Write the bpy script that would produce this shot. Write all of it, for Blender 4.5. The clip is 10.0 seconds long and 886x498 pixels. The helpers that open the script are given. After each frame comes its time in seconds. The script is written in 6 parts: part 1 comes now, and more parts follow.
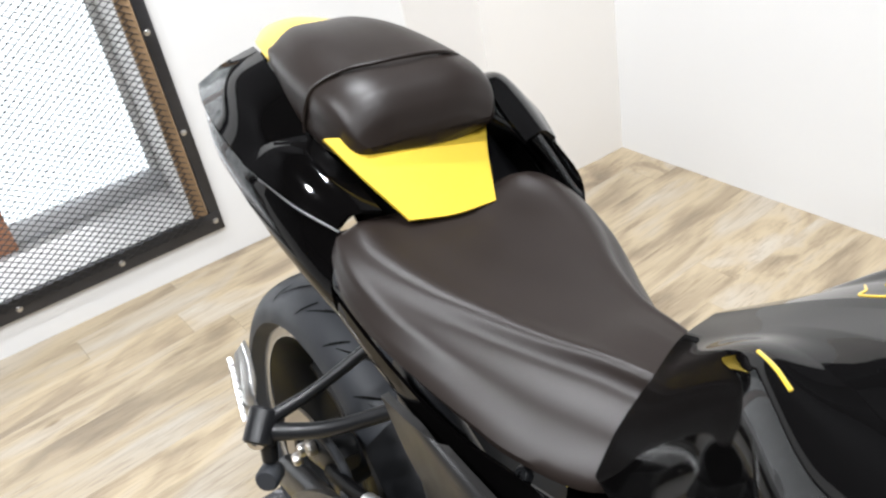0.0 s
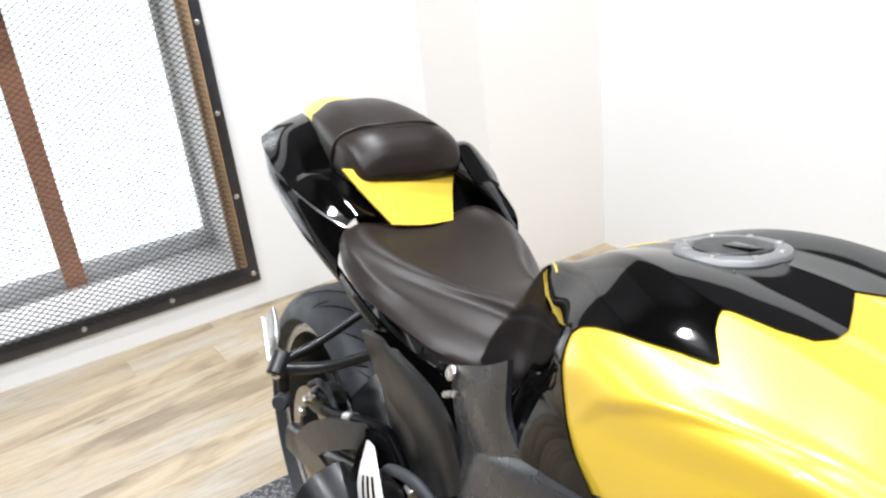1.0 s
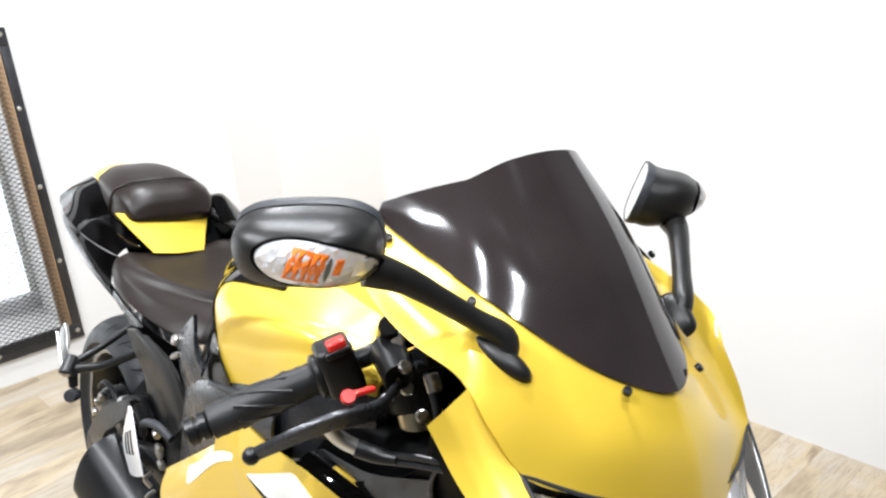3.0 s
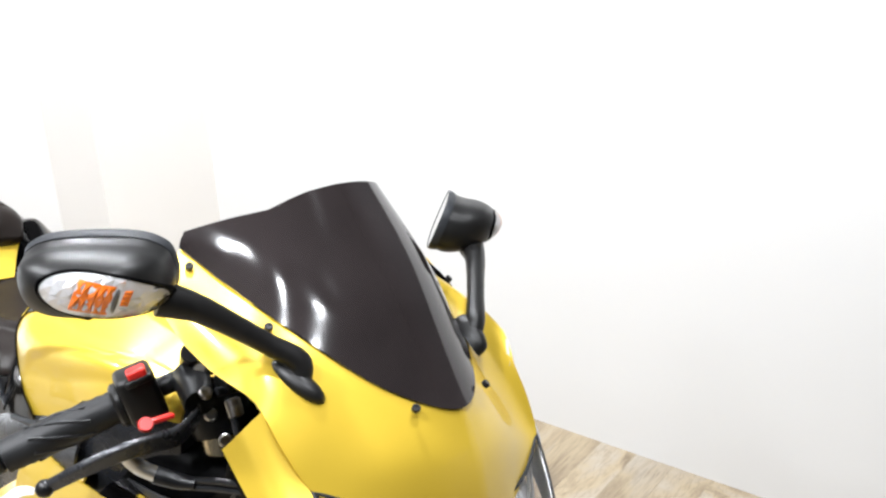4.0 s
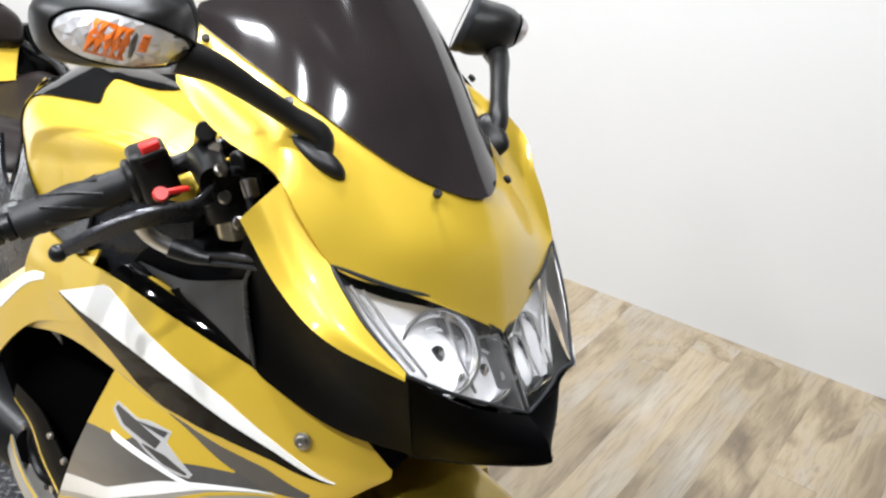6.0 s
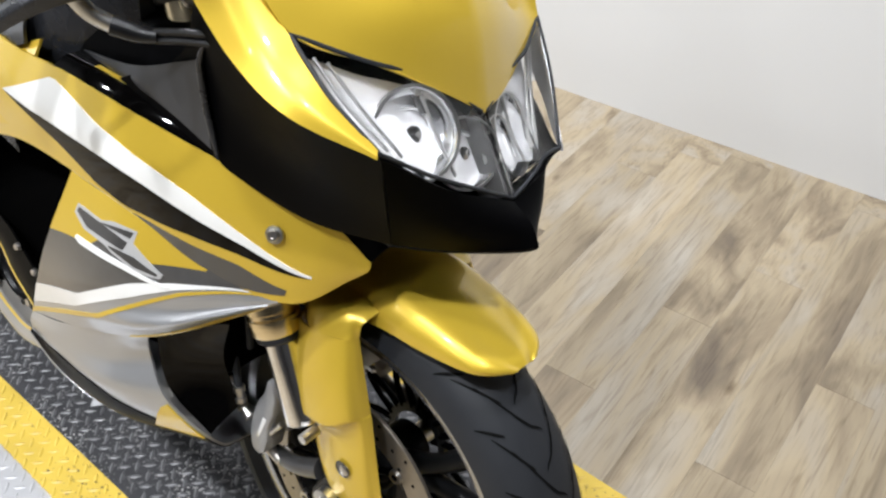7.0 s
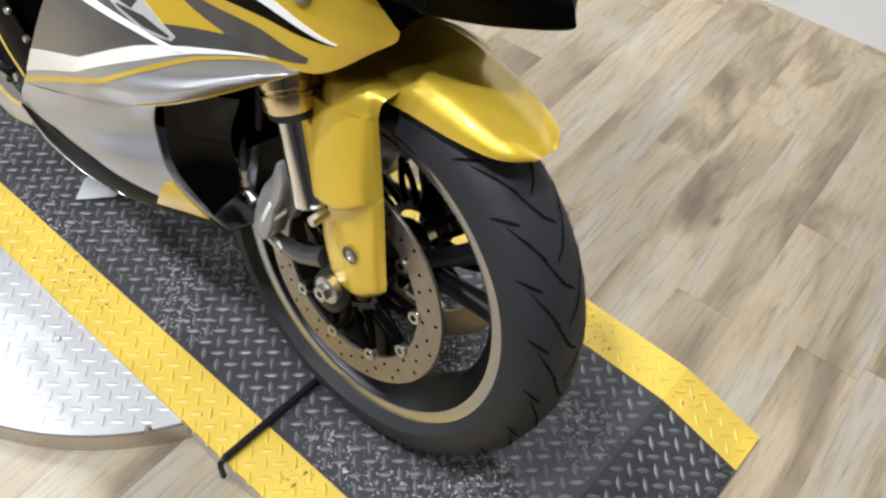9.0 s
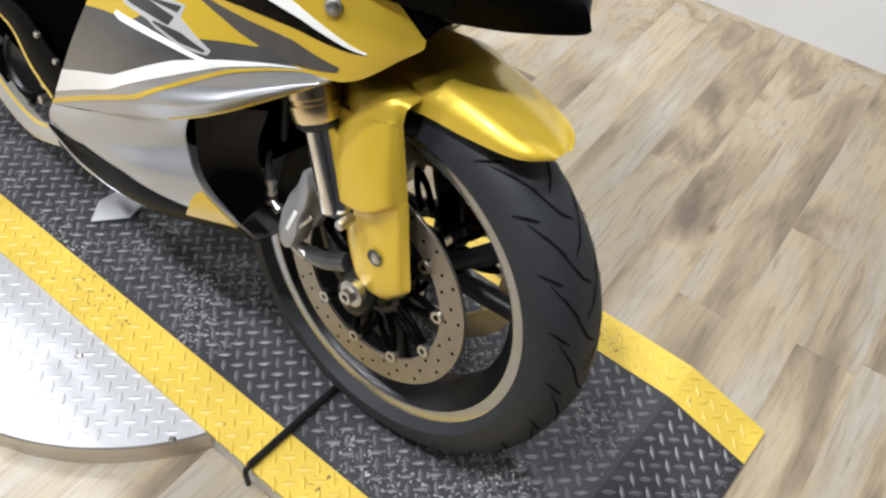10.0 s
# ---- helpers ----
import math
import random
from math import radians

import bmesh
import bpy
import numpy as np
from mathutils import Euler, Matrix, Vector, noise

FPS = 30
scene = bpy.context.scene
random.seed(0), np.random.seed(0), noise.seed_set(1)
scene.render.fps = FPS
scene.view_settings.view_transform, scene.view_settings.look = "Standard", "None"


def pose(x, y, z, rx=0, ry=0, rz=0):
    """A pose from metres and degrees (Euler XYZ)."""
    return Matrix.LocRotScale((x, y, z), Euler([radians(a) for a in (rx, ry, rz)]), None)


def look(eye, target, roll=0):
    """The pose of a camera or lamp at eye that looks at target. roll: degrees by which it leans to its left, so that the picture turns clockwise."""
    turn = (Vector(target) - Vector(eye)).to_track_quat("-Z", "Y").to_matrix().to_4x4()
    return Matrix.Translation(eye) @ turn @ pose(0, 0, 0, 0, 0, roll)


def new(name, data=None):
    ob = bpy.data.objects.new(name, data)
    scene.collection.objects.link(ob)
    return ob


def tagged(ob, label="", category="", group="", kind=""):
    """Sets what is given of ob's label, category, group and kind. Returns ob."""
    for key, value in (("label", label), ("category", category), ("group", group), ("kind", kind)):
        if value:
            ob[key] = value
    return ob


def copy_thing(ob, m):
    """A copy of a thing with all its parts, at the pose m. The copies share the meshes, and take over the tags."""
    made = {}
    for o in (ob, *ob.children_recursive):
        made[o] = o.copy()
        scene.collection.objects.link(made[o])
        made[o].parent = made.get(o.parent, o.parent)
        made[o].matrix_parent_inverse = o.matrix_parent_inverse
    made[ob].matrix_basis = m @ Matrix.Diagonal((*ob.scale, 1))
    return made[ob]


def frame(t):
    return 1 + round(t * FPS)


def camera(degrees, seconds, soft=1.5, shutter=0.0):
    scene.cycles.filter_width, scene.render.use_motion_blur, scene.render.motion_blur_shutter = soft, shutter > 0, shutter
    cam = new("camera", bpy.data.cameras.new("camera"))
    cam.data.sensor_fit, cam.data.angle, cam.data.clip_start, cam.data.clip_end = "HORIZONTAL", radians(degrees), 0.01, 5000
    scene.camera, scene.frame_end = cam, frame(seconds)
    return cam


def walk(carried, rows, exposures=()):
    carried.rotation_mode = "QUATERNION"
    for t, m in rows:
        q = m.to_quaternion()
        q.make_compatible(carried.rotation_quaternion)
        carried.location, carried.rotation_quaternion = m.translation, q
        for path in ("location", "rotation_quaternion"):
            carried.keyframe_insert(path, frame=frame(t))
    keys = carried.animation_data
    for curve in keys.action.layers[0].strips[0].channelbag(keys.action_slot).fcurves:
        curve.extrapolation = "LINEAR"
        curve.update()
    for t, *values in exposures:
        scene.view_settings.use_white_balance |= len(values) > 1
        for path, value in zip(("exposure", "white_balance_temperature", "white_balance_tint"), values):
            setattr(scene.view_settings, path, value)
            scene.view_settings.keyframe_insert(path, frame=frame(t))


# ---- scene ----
cam = camera(53.5, 10.0, soft=2.4)
PATH = [
    (0, (-0.494, -0.233, 1.299), (-1.981, 0.532, 0.201), -11.3),
    (0.5, (-0.302, -0.305, 1.313), (-1.922, 0.427, 0.396), -12.2),
    (1, (-0.065, -0.389, 1.374), (-1.681, 0.417, 0.516), -6.8),
    (1.5, (0.153, -0.331, 1.376), (-1.513, 0.402, 0.548), -3.6),
    (2, (0.31, -0.301, 1.366), (-1.409, 0.292, 0.534), -7.6),
    (2.5, (0.404, -0.325, 1.399), (-1.239, 0.557, 0.677), -6.2),
    (3, (0.491, -0.43, 1.437), (-1.014, 0.674, 0.72), -5.4),
    (3.2, (0.519, -0.466, 1.441), (-0.891, 0.757, 0.722), -4.6),
    (4.3, (0.56, -0.407, 1.463), (-0.705, 0.976, 0.765), -1.5),
    (4.5, (0.552, -0.414, 1.465), (-0.706, 0.973, 0.763), -0.5),
    (5, (0.564, -0.421, 1.468), (-0.696, 0.964, 0.765), -1.5),
    (5.5, (0.555, -0.429, 1.436), (-0.676, 0.952, 0.676), -1.3),
    (6, (0.545, -0.444, 1.372), (-0.652, 0.836, 0.408), 0.8),
    (6.2, (0.547, -0.437, 1.359), (-0.618, 0.8, 0.303), 0.3),
    (7.3, (0.529, -0.415, 1.284), (-0.451, 0.708, -0.049), 0.4),
    (7.5, (0.531, -0.417, 1.278), (-0.426, 0.695, -0.081), 1.0),
    (8, (0.525, -0.43, 1.262), (-0.39, 0.646, -0.155), 2.1),
    (8.5, (0.516, -0.45, 1.243), (-0.324, 0.602, -0.237), 4.5),
    (9, (0.515, -0.484, 1.232), (-0.286, 0.546, -0.284), 6.3),
    (9.5, (0.523, -0.547, 1.224), (-0.302, 0.472, -0.286), 5.0),
    (10, (0.519, -0.559, 1.24), (-0.29, 0.535, -0.225), 5.8),
]
EXPOSURE = [(0.0, -0.20), (1.0, -0.17), (2.0, 0.0), (3.0, -0.06), (4.5, -0.17), (5.0, -0.20), (6.0, -0.31), (7.5, -0.40), (9.0, -0.36), (9.5, -0.32), (10.0, -0.32)]
walk(cam, [(t, look(eye, target, roll)) for t, eye, target, roll in PATH], EXPOSURE)

# ---- light ----
world = bpy.data.worlds.new("world")
scene.world = world
world.use_nodes = True
world.node_tree.nodes["Background"].inputs[0].default_value = (0.9, 0.95, 1.0, 1)
world.node_tree.nodes["Background"].inputs[1].default_value = 0.05
LAMP_POWER, LAMP_SIZE = 62.0, 0.11
LAMPS = [(-2.0, -1.2), (-2.0, 0.6), (-0.95, -1.2), (-0.95, 0.6), (0.1, -1.1), (0.1, 0.55), (0.95, -0.35), (-1.3, -2.6), (0.2, -2.6)]
ROOM_H, WHITE_H = 3.0, 1.45


# ---- materials ----
def mat(name, col, rough=0.5, metal=0.0, coat=0.0, var=0.0, scale=20.0, bump=0.0, bscale=200.0, spec=0.5, detail=4.0, stretch=(1, 1, 1)):
    """A surface with large and fine variation of colour and gloss, and a fine relief."""
    m = bpy.data.materials.new(name)
    m.use_nodes = True
    n, l = m.node_tree.nodes, m.node_tree.links
    b = n["Principled BSDF"]
    b.inputs["Base Color"].default_value = (*col, 1)
    b.inputs["Roughness"].default_value = rough
    b.inputs["Metallic"].default_value = metal
    b.inputs["Coat Weight"].default_value = coat
    b.inputs["Coat Roughness"].default_value = 0.04
    b.inputs["Specular IOR Level"].default_value = spec
    tc = n.new("ShaderNodeTexCoord")
    mp = n.new("ShaderNodeMapping")
    mp.inputs["Scale"].default_value = stretch
    l.new(tc.outputs["Object"], mp.inputs["Vector"])
    if var:
        a = n.new("ShaderNodeTexNoise")
        a.inputs["Scale"].default_value = scale
        a.inputs["Detail"].default_value = detail
        l.new(mp.outputs[0], a.inputs["Vector"])
        r = n.new("ShaderNodeMapRange")
        r.inputs["To Min"].default_value, r.inputs["To Max"].default_value = 1 - var, 1 + var
        l.new(a.outputs["Fac"], r.inputs["Value"])
        mx = n.new("ShaderNodeMix")
        mx.data_type, mx.blend_type = "RGBA", "MULTIPLY"
        mx.inputs["Factor"].default_value = 1
        mx.inputs["A"].default_value = (*col, 1)
        l.new(r.outputs[0], mx.inputs["B"])
        l.new(mx.outputs["Result"], b.inputs["Base Color"])
        r2 = n.new("ShaderNodeMapRange")
        r2.inputs["To Min"].default_value, r2.inputs["To Max"].default_value = max(0.02, rough * (1 - var)), min(1, rough * (1 + var))
        l.new(a.outputs["Fac"], r2.inputs["Value"])
        l.new(r2.outputs[0], b.inputs["Roughness"])
    if bump:
        a = n.new("ShaderNodeTexNoise")
        a.inputs["Scale"].default_value = bscale
        a.inputs["Detail"].default_value = 3
        l.new(mp.outputs[0], a.inputs["Vector"])
        u = n.new("ShaderNodeBump")
        u.inputs["Strength"].default_value = bump
        u.inputs["Distance"].default_value = 0.002
        l.new(a.outputs["Fac"], u.inputs["Height"])
        l.new(u.outputs[0], b.inputs["Normal"])
    return m


YELLOW = mat("yellow_pearl_paint", (0.65, 0.445, 0.043), 0.34, 0.38, 0.65, 0.05, 900, 0.02, 2500, spec=0.45)
BLACK = mat("black_gloss_paint", (0.0012, 0.0011, 0.0011), 0.04, 0, 0.0, 0.2, 30, spec=0.18)
PLASTIC = mat("black_textured_plastic", (0.0016, 0.0016, 0.0018), 0.36, 0, 0, 0.2, 40, 0.03, 1500, spec=0.02)
SATIN = mat("satin_black_metal", (0.0060, 0.0062, 0.0068), 0.33, 0.0, 0, 0.25, 60, 0.05, 800, spec=0.28)
SOFT = mat("satin_black_plastic", (0.0085, 0.0082, 0.0080), 0.38, 0, 0, 0.2, 40, 0.03, 1500, spec=0.28)
GRIP = mat("worn_grip_rubber", (0.013, 0.0132, 0.014), 0.46, 0, 0, 0.25, 40, 0.15, 700, spec=0.30)
RUBBER = mat("tyre_rubber", (0.0200, 0.0215, 0.0245), 0.52, 0, 0, 0.25, 25, 0.12, 600, spec=0.25)
FRAME_PAINT = mat("satin_frame_paint", (0.017, 0.018, 0.021), 0.27, 0.2, 0, 0.2, 30, 0.04, 700, spec=0.5)
# darker than the tyre: shade inside the tread cuts, put into the colour
GROOVE = mat("tread_groove_shade", (0.003, 0.003, 0.003), 0.9, spec=0.1)
VINYL = mat("black_seat_vinyl", (0.0115, 0.0082, 0.0068), 0.37, 0, 0, 0.15, 12, 0.08, 1400, spec=0.26)
SILVER = mat("silver_grey_metallic_paint", (0.43, 0.435, 0.445), 0.36, 0.7, 0.6, 0.03, 900)
GREY = mat("dark_grey_metallic_paint", (0.060, 0.059, 0.060), 0.35, 0.4, 1.0, 0.15, 900)
MIDGREY = mat("mid_grey_metallic_paint", (0.085, 0.084, 0.085), 0.35, 0.4, 1.0, 0.20, 60)
WHITE = mat("white_paint", (0.78, 0.78, 0.76), 0.25, 0, 1.0, 0.03, 40)
CHROME = mat("chrome", (0.92, 0.92, 0.93), 0.13, 1.0, 0, 0.2, 40)
ALU = mat("brushed_aluminium", (0.55, 0.55, 0.54), 0.34, 1.0, 0, 0.15, 80)
LAMP_SILVER = mat("bright_lamp_silver", (0.88, 0.88, 0.89), 0.17, 0.45, 0, 0.12, 80)
STEEL = mat("zinc_bolt_steel", (0.55, 0.53, 0.50), 0.30, 1.0, 0, 0.2, 200)
GOLD = mat("gold_anodised_metal", (0.90, 0.76, 0.50), 0.24, 1.0, 0, 0.1, 60)
RIM = mat("worn_bronze_rim_paint", (0.41, 0.405, 0.40), 0.25, 0.9, 0.3, 0.2, 40)
DISC = mat("brake_disc_steel", (0.30, 0.265, 0.22), 0.36, 0.85, 0, 0.25, 60, 0.03, 300)
RED = mat("red_plastic", (0.62, 0.02, 0.015), 0.35, 0, 0, 0.1, 60)
AMBER = mat("amber_bulb", (0.60, 0.13, 0.012), 0.25, 0, 0.5, 0.35, 160)
DUCT = mat("satin_duct_plastic", (0.028, 0.029, 0.032), 0.42, 0, 0, 0.3, 18, 0.05, 1200, spec=0.45)
LEVER = mat("worn_satin_lever_metal", (0.045, 0.046, 0.050), 0.28, 0.55, 0, 0.3, 60, 0.04, 700)
BADGE = mat("pale_silver_badge", (0.46, 0.46, 0.46), 0.3, 0.2, 0.6, 0.05, 200)
MIRROR = mat("mirror_glass", (0.9, 0.9, 0.9), 0.01, 1.0)
SCREEN = mat("dark_smoked_screen", (0.018, 0.0145, 0.0145), 0.085, 0, 0.0, 0.5, 9, spec=0.8)
# near-black without gloss: painted shade for hollows, slots and drill holes
HOLLOW_SHADE = mat("painted_hollow_shade", (0.0015, 0.0015, 0.0015), 0.9, spec=0.0)


def glass(name, col=(1, 1, 1), rough=0.02):
    m = bpy.data.materials.new(name)
    m.use_nodes = True
    b = m.node_tree.nodes["Principled BSDF"]
    b.inputs["Base Color"].default_value = (*col, 1)
    b.inputs["Roughness"].default_value = rough
    b.inputs["Transmission Weight"].default_value = 1
    b.inputs["IOR"].default_value = 1.2
    return m


LENS = glass("clear_lens_plastic")


def wood_mat():
    """Limed vinyl planks: pale grey and honey streaks along each plank, with brown grain and knots, each plank a shade of its own."""
    m = bpy.data.materials.new("limed_wood_plank")
    m.use_nodes = True
    n, l = m.node_tree.nodes, m.node_tree.links
    b = n["Principled BSDF"]
    tc, oi = n.new("ShaderNodeTexCoord"), n.new("ShaderNodeObjectInfo")
    off = n.new("ShaderNodeVectorMath")
    off.operation = "SCALE"
    off.inputs[0].default_value = (37, 11, 5)
    l.new(oi.outputs["Random"], off.inputs["Scale"])
    add = n.new("ShaderNodeVectorMath")
    l.new(tc.outputs["Object"], add.inputs[0])
    l.new(off.outputs[0], add.inputs[1])

    def noise_at(sc, det, stretch, dist=0.0):
        mp = n.new("ShaderNodeMapping")
        mp.inputs["Scale"].default_value = stretch
        l.new(add.outputs[0], mp.inputs["Vector"])
        a = n.new("ShaderNodeTexNoise")
        a.inputs["Scale"].default_value, a.inputs["Detail"].default_value, a.inputs["Distortion"].default_value = sc, det, dist
        l.new(mp.outputs[0], a.inputs["Vector"])
        return a.outputs["Fac"]

    def ramp(src, stops):
        r = n.new("ShaderNodeValToRGB")
        l.new(src, r.inputs[0])
        e = r.color_ramp.elements
        while len(e) < len(stops):
            e.new(0.5)
        for k, (p, c) in zip(e, stops):
            k.position, k.color = p, (*c, 1)
        return r.outputs[0]

    def mix(kind, fac, a, c):
        x = n.new("ShaderNodeMix")
        x.data_type, x.blend_type = "RGBA", kind
        for key, v in (("Factor", fac), ("A", a), ("B", c)):
            if hasattr(v, "links"):
                l.new(v, x.inputs[key])
            else:
                x.inputs[key].default_value = v
        return x.outputs["Result"]

    base = ramp(noise_at(2.1, 6, (1.0, 4.2, 1), 0.7), [(0.27, (0.118, 0.091, 0.064)), (0.39, (0.205, 0.160, 0.106)), (0.50, (0.314, 0.254, 0.168)), (0.57, (0.300, 0.252, 0.186)), (0.72, (0.330, 0.297, 0.246))])
    grain = ramp(noise_at(9, 6, (0.8, 9.0, 1), 1.4), [(0.30, (0.52, 0.47, 0.42)), (0.5, (1, 1, 1)), (0.8, (1.12, 1.1, 1.06))])
    col = mix("MULTIPLY", 0.5, base, grain)
    fine = ramp(noise_at(16, 5, (0.5, 11.0, 1), 0.6), [(0.33, (0.50, 0.44, 0.38)), (0.41, (1, 1, 1)), (0.66, (1, 1, 1)), (0.74, (1.16, 1.14, 1.10))])
    col = mix("MULTIPLY", 0.35, col, fine)
    vo = n.new("ShaderNodeTexVoronoi")
    mpv = n.new("ShaderNodeMapping")
    mpv.inputs["Scale"].default_value = (2.6, 7.0, 1)
    l.new(add.outputs[0], mpv.inputs["Vector"])
    l.new(mpv.outputs[0], vo.inputs["Vector"])
    vo.inputs["Scale"].default_value = 1.0
    knot = ramp(vo.outputs["Distance"], [(0.0, (0.22, 0.17, 0.12)), (0.025, (0.45, 0.38, 0.30)), (0.07, (1, 1, 1))])
    col = mix("MULTIPLY", 0.75, col, knot)
    hsv = n.new("ShaderNodeHueSaturation")
    mr = n.new("ShaderNodeMapRange")
    mr.inputs["To Min"].default_value, mr.inputs["To Max"].default_value = 0.90, 1.08
    l.new(oi.outputs["Random"], mr.inputs["Value"])
    l.new(mr.outputs[0], hsv.inputs["Value"])
    l.new(col, hsv.inputs["Color"])
    l.new(hsv.outputs[0], b.inputs["Base Color"])
    b.inputs["Roughness"].default_value = 0.42
    bp = n.new("ShaderNodeBump")
    bp.inputs["Strength"].default_value, bp.inputs["Distance"].default_value = 0.25, 0.001
    l.new(grain, bp.inputs["Height"])
    l.new(bp.outputs[0], b.inputs["Normal"])
    return m


PLANK = wood_mat()
# for surfaces out of view, kept dark so that gloss paint reflects dark
DARK_WALL = mat("unseen_dark_room_paint", (0.030, 0.030, 0.032), 0.7, 0, 0, 0.1, 1.5, 0.06, 120)
SILL = mat("grey_sill_metal", (0.50, 0.50, 0.51), 0.5, 0.2, 0, 0.2, 14)
WALL = mat("white_wall_paint", (0.60, 0.595, 0.585), 0.6, 0, 0, 0.03, 1.5, 0.06, 120)
LENS_SILVER = mat("grey_lens_facets", (0.68, 0.68, 0.69), 0.2, 0.5, 0, 0.15, 80)
CAP = mat("dull_cap_metal", (0.13, 0.13, 0.132), 0.5, 0.4, 0, 0.15, 60)
# the white wall paint, lighter and warmer: bounce light put into the colour
WARM_WALL = mat("wall_paint_with_warm_bounce", (0.66, 0.635, 0.600), 0.6, 0, 0, 0.03, 1.5, 0.06, 120)
FRAME_STEEL = mat("dark_rolled_steel", (0.055, 0.055, 0.06), 0.38, 0.8, 0, 0.35, 14, 0.1, 90)
OLD_WOOD = mat("rough_brown_timber", (0.22, 0.14, 0.075), 0.75, 0, 0, 0.45, 9, 0.5, 60, stretch=(6, 6, 0.6))
BRICK_WOOD = mat("red_brown_timber", (0.36, 0.15, 0.07), 0.7, 0, 0, 0.3, 9, 0.3, 60, stretch=(6, 6, 0.6))
WIRE = mat("dark_mesh_steel", (0.05, 0.05, 0.052), 0.45, 0.8)


def scuffed(m, col, layers):
    """Marks of another colour on a painted surface, where all the noise layers (scale, from, to) rise together."""
    n, l = m.node_tree.nodes, m.node_tree.links
    b = n["Principled BSDF"]
    src = b.inputs["Base Color"].links[0].from_socket
    tc = n.new("ShaderNodeTexCoord")
    mask = None
    for sc, lo, hi in layers:
        a = n.new("ShaderNodeTexNoise")
        a.inputs["Scale"].default_value, a.inputs["Detail"].default_value = sc, 4
        l.new(tc.outputs["Object"], a.inputs["Vector"])
        r = n.new("ShaderNodeMapRange")
        r.inputs["From Min"].default_value, r.inputs["From Max"].default_value = lo, hi
        l.new(a.outputs["Fac"], r.inputs["Value"])
        if mask is None:
            mask = r.outputs[0]
        else:
            mu = n.new("ShaderNodeMath")
            mu.operation = "MULTIPLY"
            l.new(mask, mu.inputs[0])
            l.new(r.outputs[0], mu.inputs[1])
            mask = mu.outputs[0]
    x = n.new("ShaderNodeMix")
    x.data_type = "RGBA"
    l.new(mask, x.inputs["Factor"])
    l.new(src, x.inputs["A"])
    x.inputs["B"].default_value = (*col, 1)
    l.new(x.outputs["Result"], b.inputs["Base Color"])
    return m


PLATE = scuffed(mat("black_painted_tread_plate", (0.034, 0.034, 0.037), 0.52, 0.1, 0, 0.45, 11, 0.12, 250, spec=0.35), (0.48, 0.47, 0.46), ((190.0, 0.560, 0.66), (7.0, 0.47, 0.67)))
CALIPER = mat("grey_cast_caliper", (0.32, 0.32, 0.325), 0.42, 0.3, 0, 0.2, 60, 0.05, 500)
LUG = mat("worn_black_tread", (0.105, 0.105, 0.110), 0.42, 0.1, 0, 0.6, 30, 0.1, 250)
PLATE_Y = scuffed(mat("yellow_painted_tread_plate", (0.60, 0.42, 0.060), 0.45, 0, 0, 0.22, 14, 0.08, 250), (0.07, 0.055, 0.03), ((120.0, 0.60, 0.66), (9.0, 0.52, 0.62)))
PLATE_A = mat("aluminium_tread_plate", (0.44, 0.44, 0.45), 0.52, 0.35, 0, 0.15, 12, 0.05, 250)
DISC_EDGE = mat("brushed_edge_aluminium", (0.55, 0.50, 0.42), 0.3, 0.9, 0, 0.25, 8, 0.05, 250, stretch=(1, 1, 8))
LIGHT_BODY = mat("white_lamp_housing", (0.8, 0.8, 0.8), 0.4)


def glow(name, col, strength):
    m = bpy.data.materials.new(name)
    m.use_nodes = True
    b = m.node_tree.nodes["Principled BSDF"]
    b.inputs["Base Color"].default_value = (*col, 1)
    b.inputs["Emission Color"].default_value = (*col, 1)
    b.inputs["Emission Strength"].default_value = strength
    return m


DAY = glow("bright_daylight", (0.90, 0.96, 1.0), 1.6)


# ---- mesh helpers ----
def link(name, bm, material, parent=None, label="", smooth=True):
    me = bpy.data.meshes.new(name)
    bmesh.ops.recalc_face_normals(bm, faces=bm.faces)
    bm.to_mesh(me)
    bm.free()
    if smooth:
        me.shade_smooth()
        me.set_sharp_from_angle(angle=radians(38))
    me.materials.append(material)
    ob = new(name, me)
    if parent is not None:
        ob.parent = parent
    if label:
        tagged(ob, label)
    return ob


def part(name, bm, material, parent, label="", smooth=True):
    return link(name, bm, material, parent, label, smooth)


def thing(name, label, category, group="", loc=(0, 0, 0), kind=""):
    ob = new(name)
    ob.location = loc
    return tagged(ob, label, category, group, kind)


def crom(ps, n):
    """n points along a smooth curve through ps."""
    ps = [Vector(p) for p in ps]
    k, out = len(ps) - 1, []
    for i in range(n):
        t = i / (n - 1) * k
        j = min(int(t), k - 1)
        f = t - j
        b, c = ps[j], ps[j + 1]
        a = ps[j - 1] if j else b * 2 - c
        d = ps[j + 2] if j + 2 <= k else c * 2 - b
        out.append(0.5 * (2 * b + (c - a) * f + (2 * a - 5 * b + 4 * c - d) * f * f + (3 * b - a - 3 * c + d) * f ** 3))
    return out


def crom1(ps, t):
    """The place t (0 to 1) along the curve through ps."""
    k = len(ps) - 1
    t = max(0.0, min(1.0, t)) * k
    j = min(int(t), k - 1)
    f = t - j
    b, c = ps[j], ps[j + 1]
    a = ps[j - 1] if j else b * 2 - c
    d = ps[j + 2] if j + 2 <= k else c * 2 - b
    return 0.5 * (2 * b + (c - a) * f + (2 * a - 5 * b + 4 * c - d) * f * f + (3 * b - a - 3 * c + d) * f ** 3)


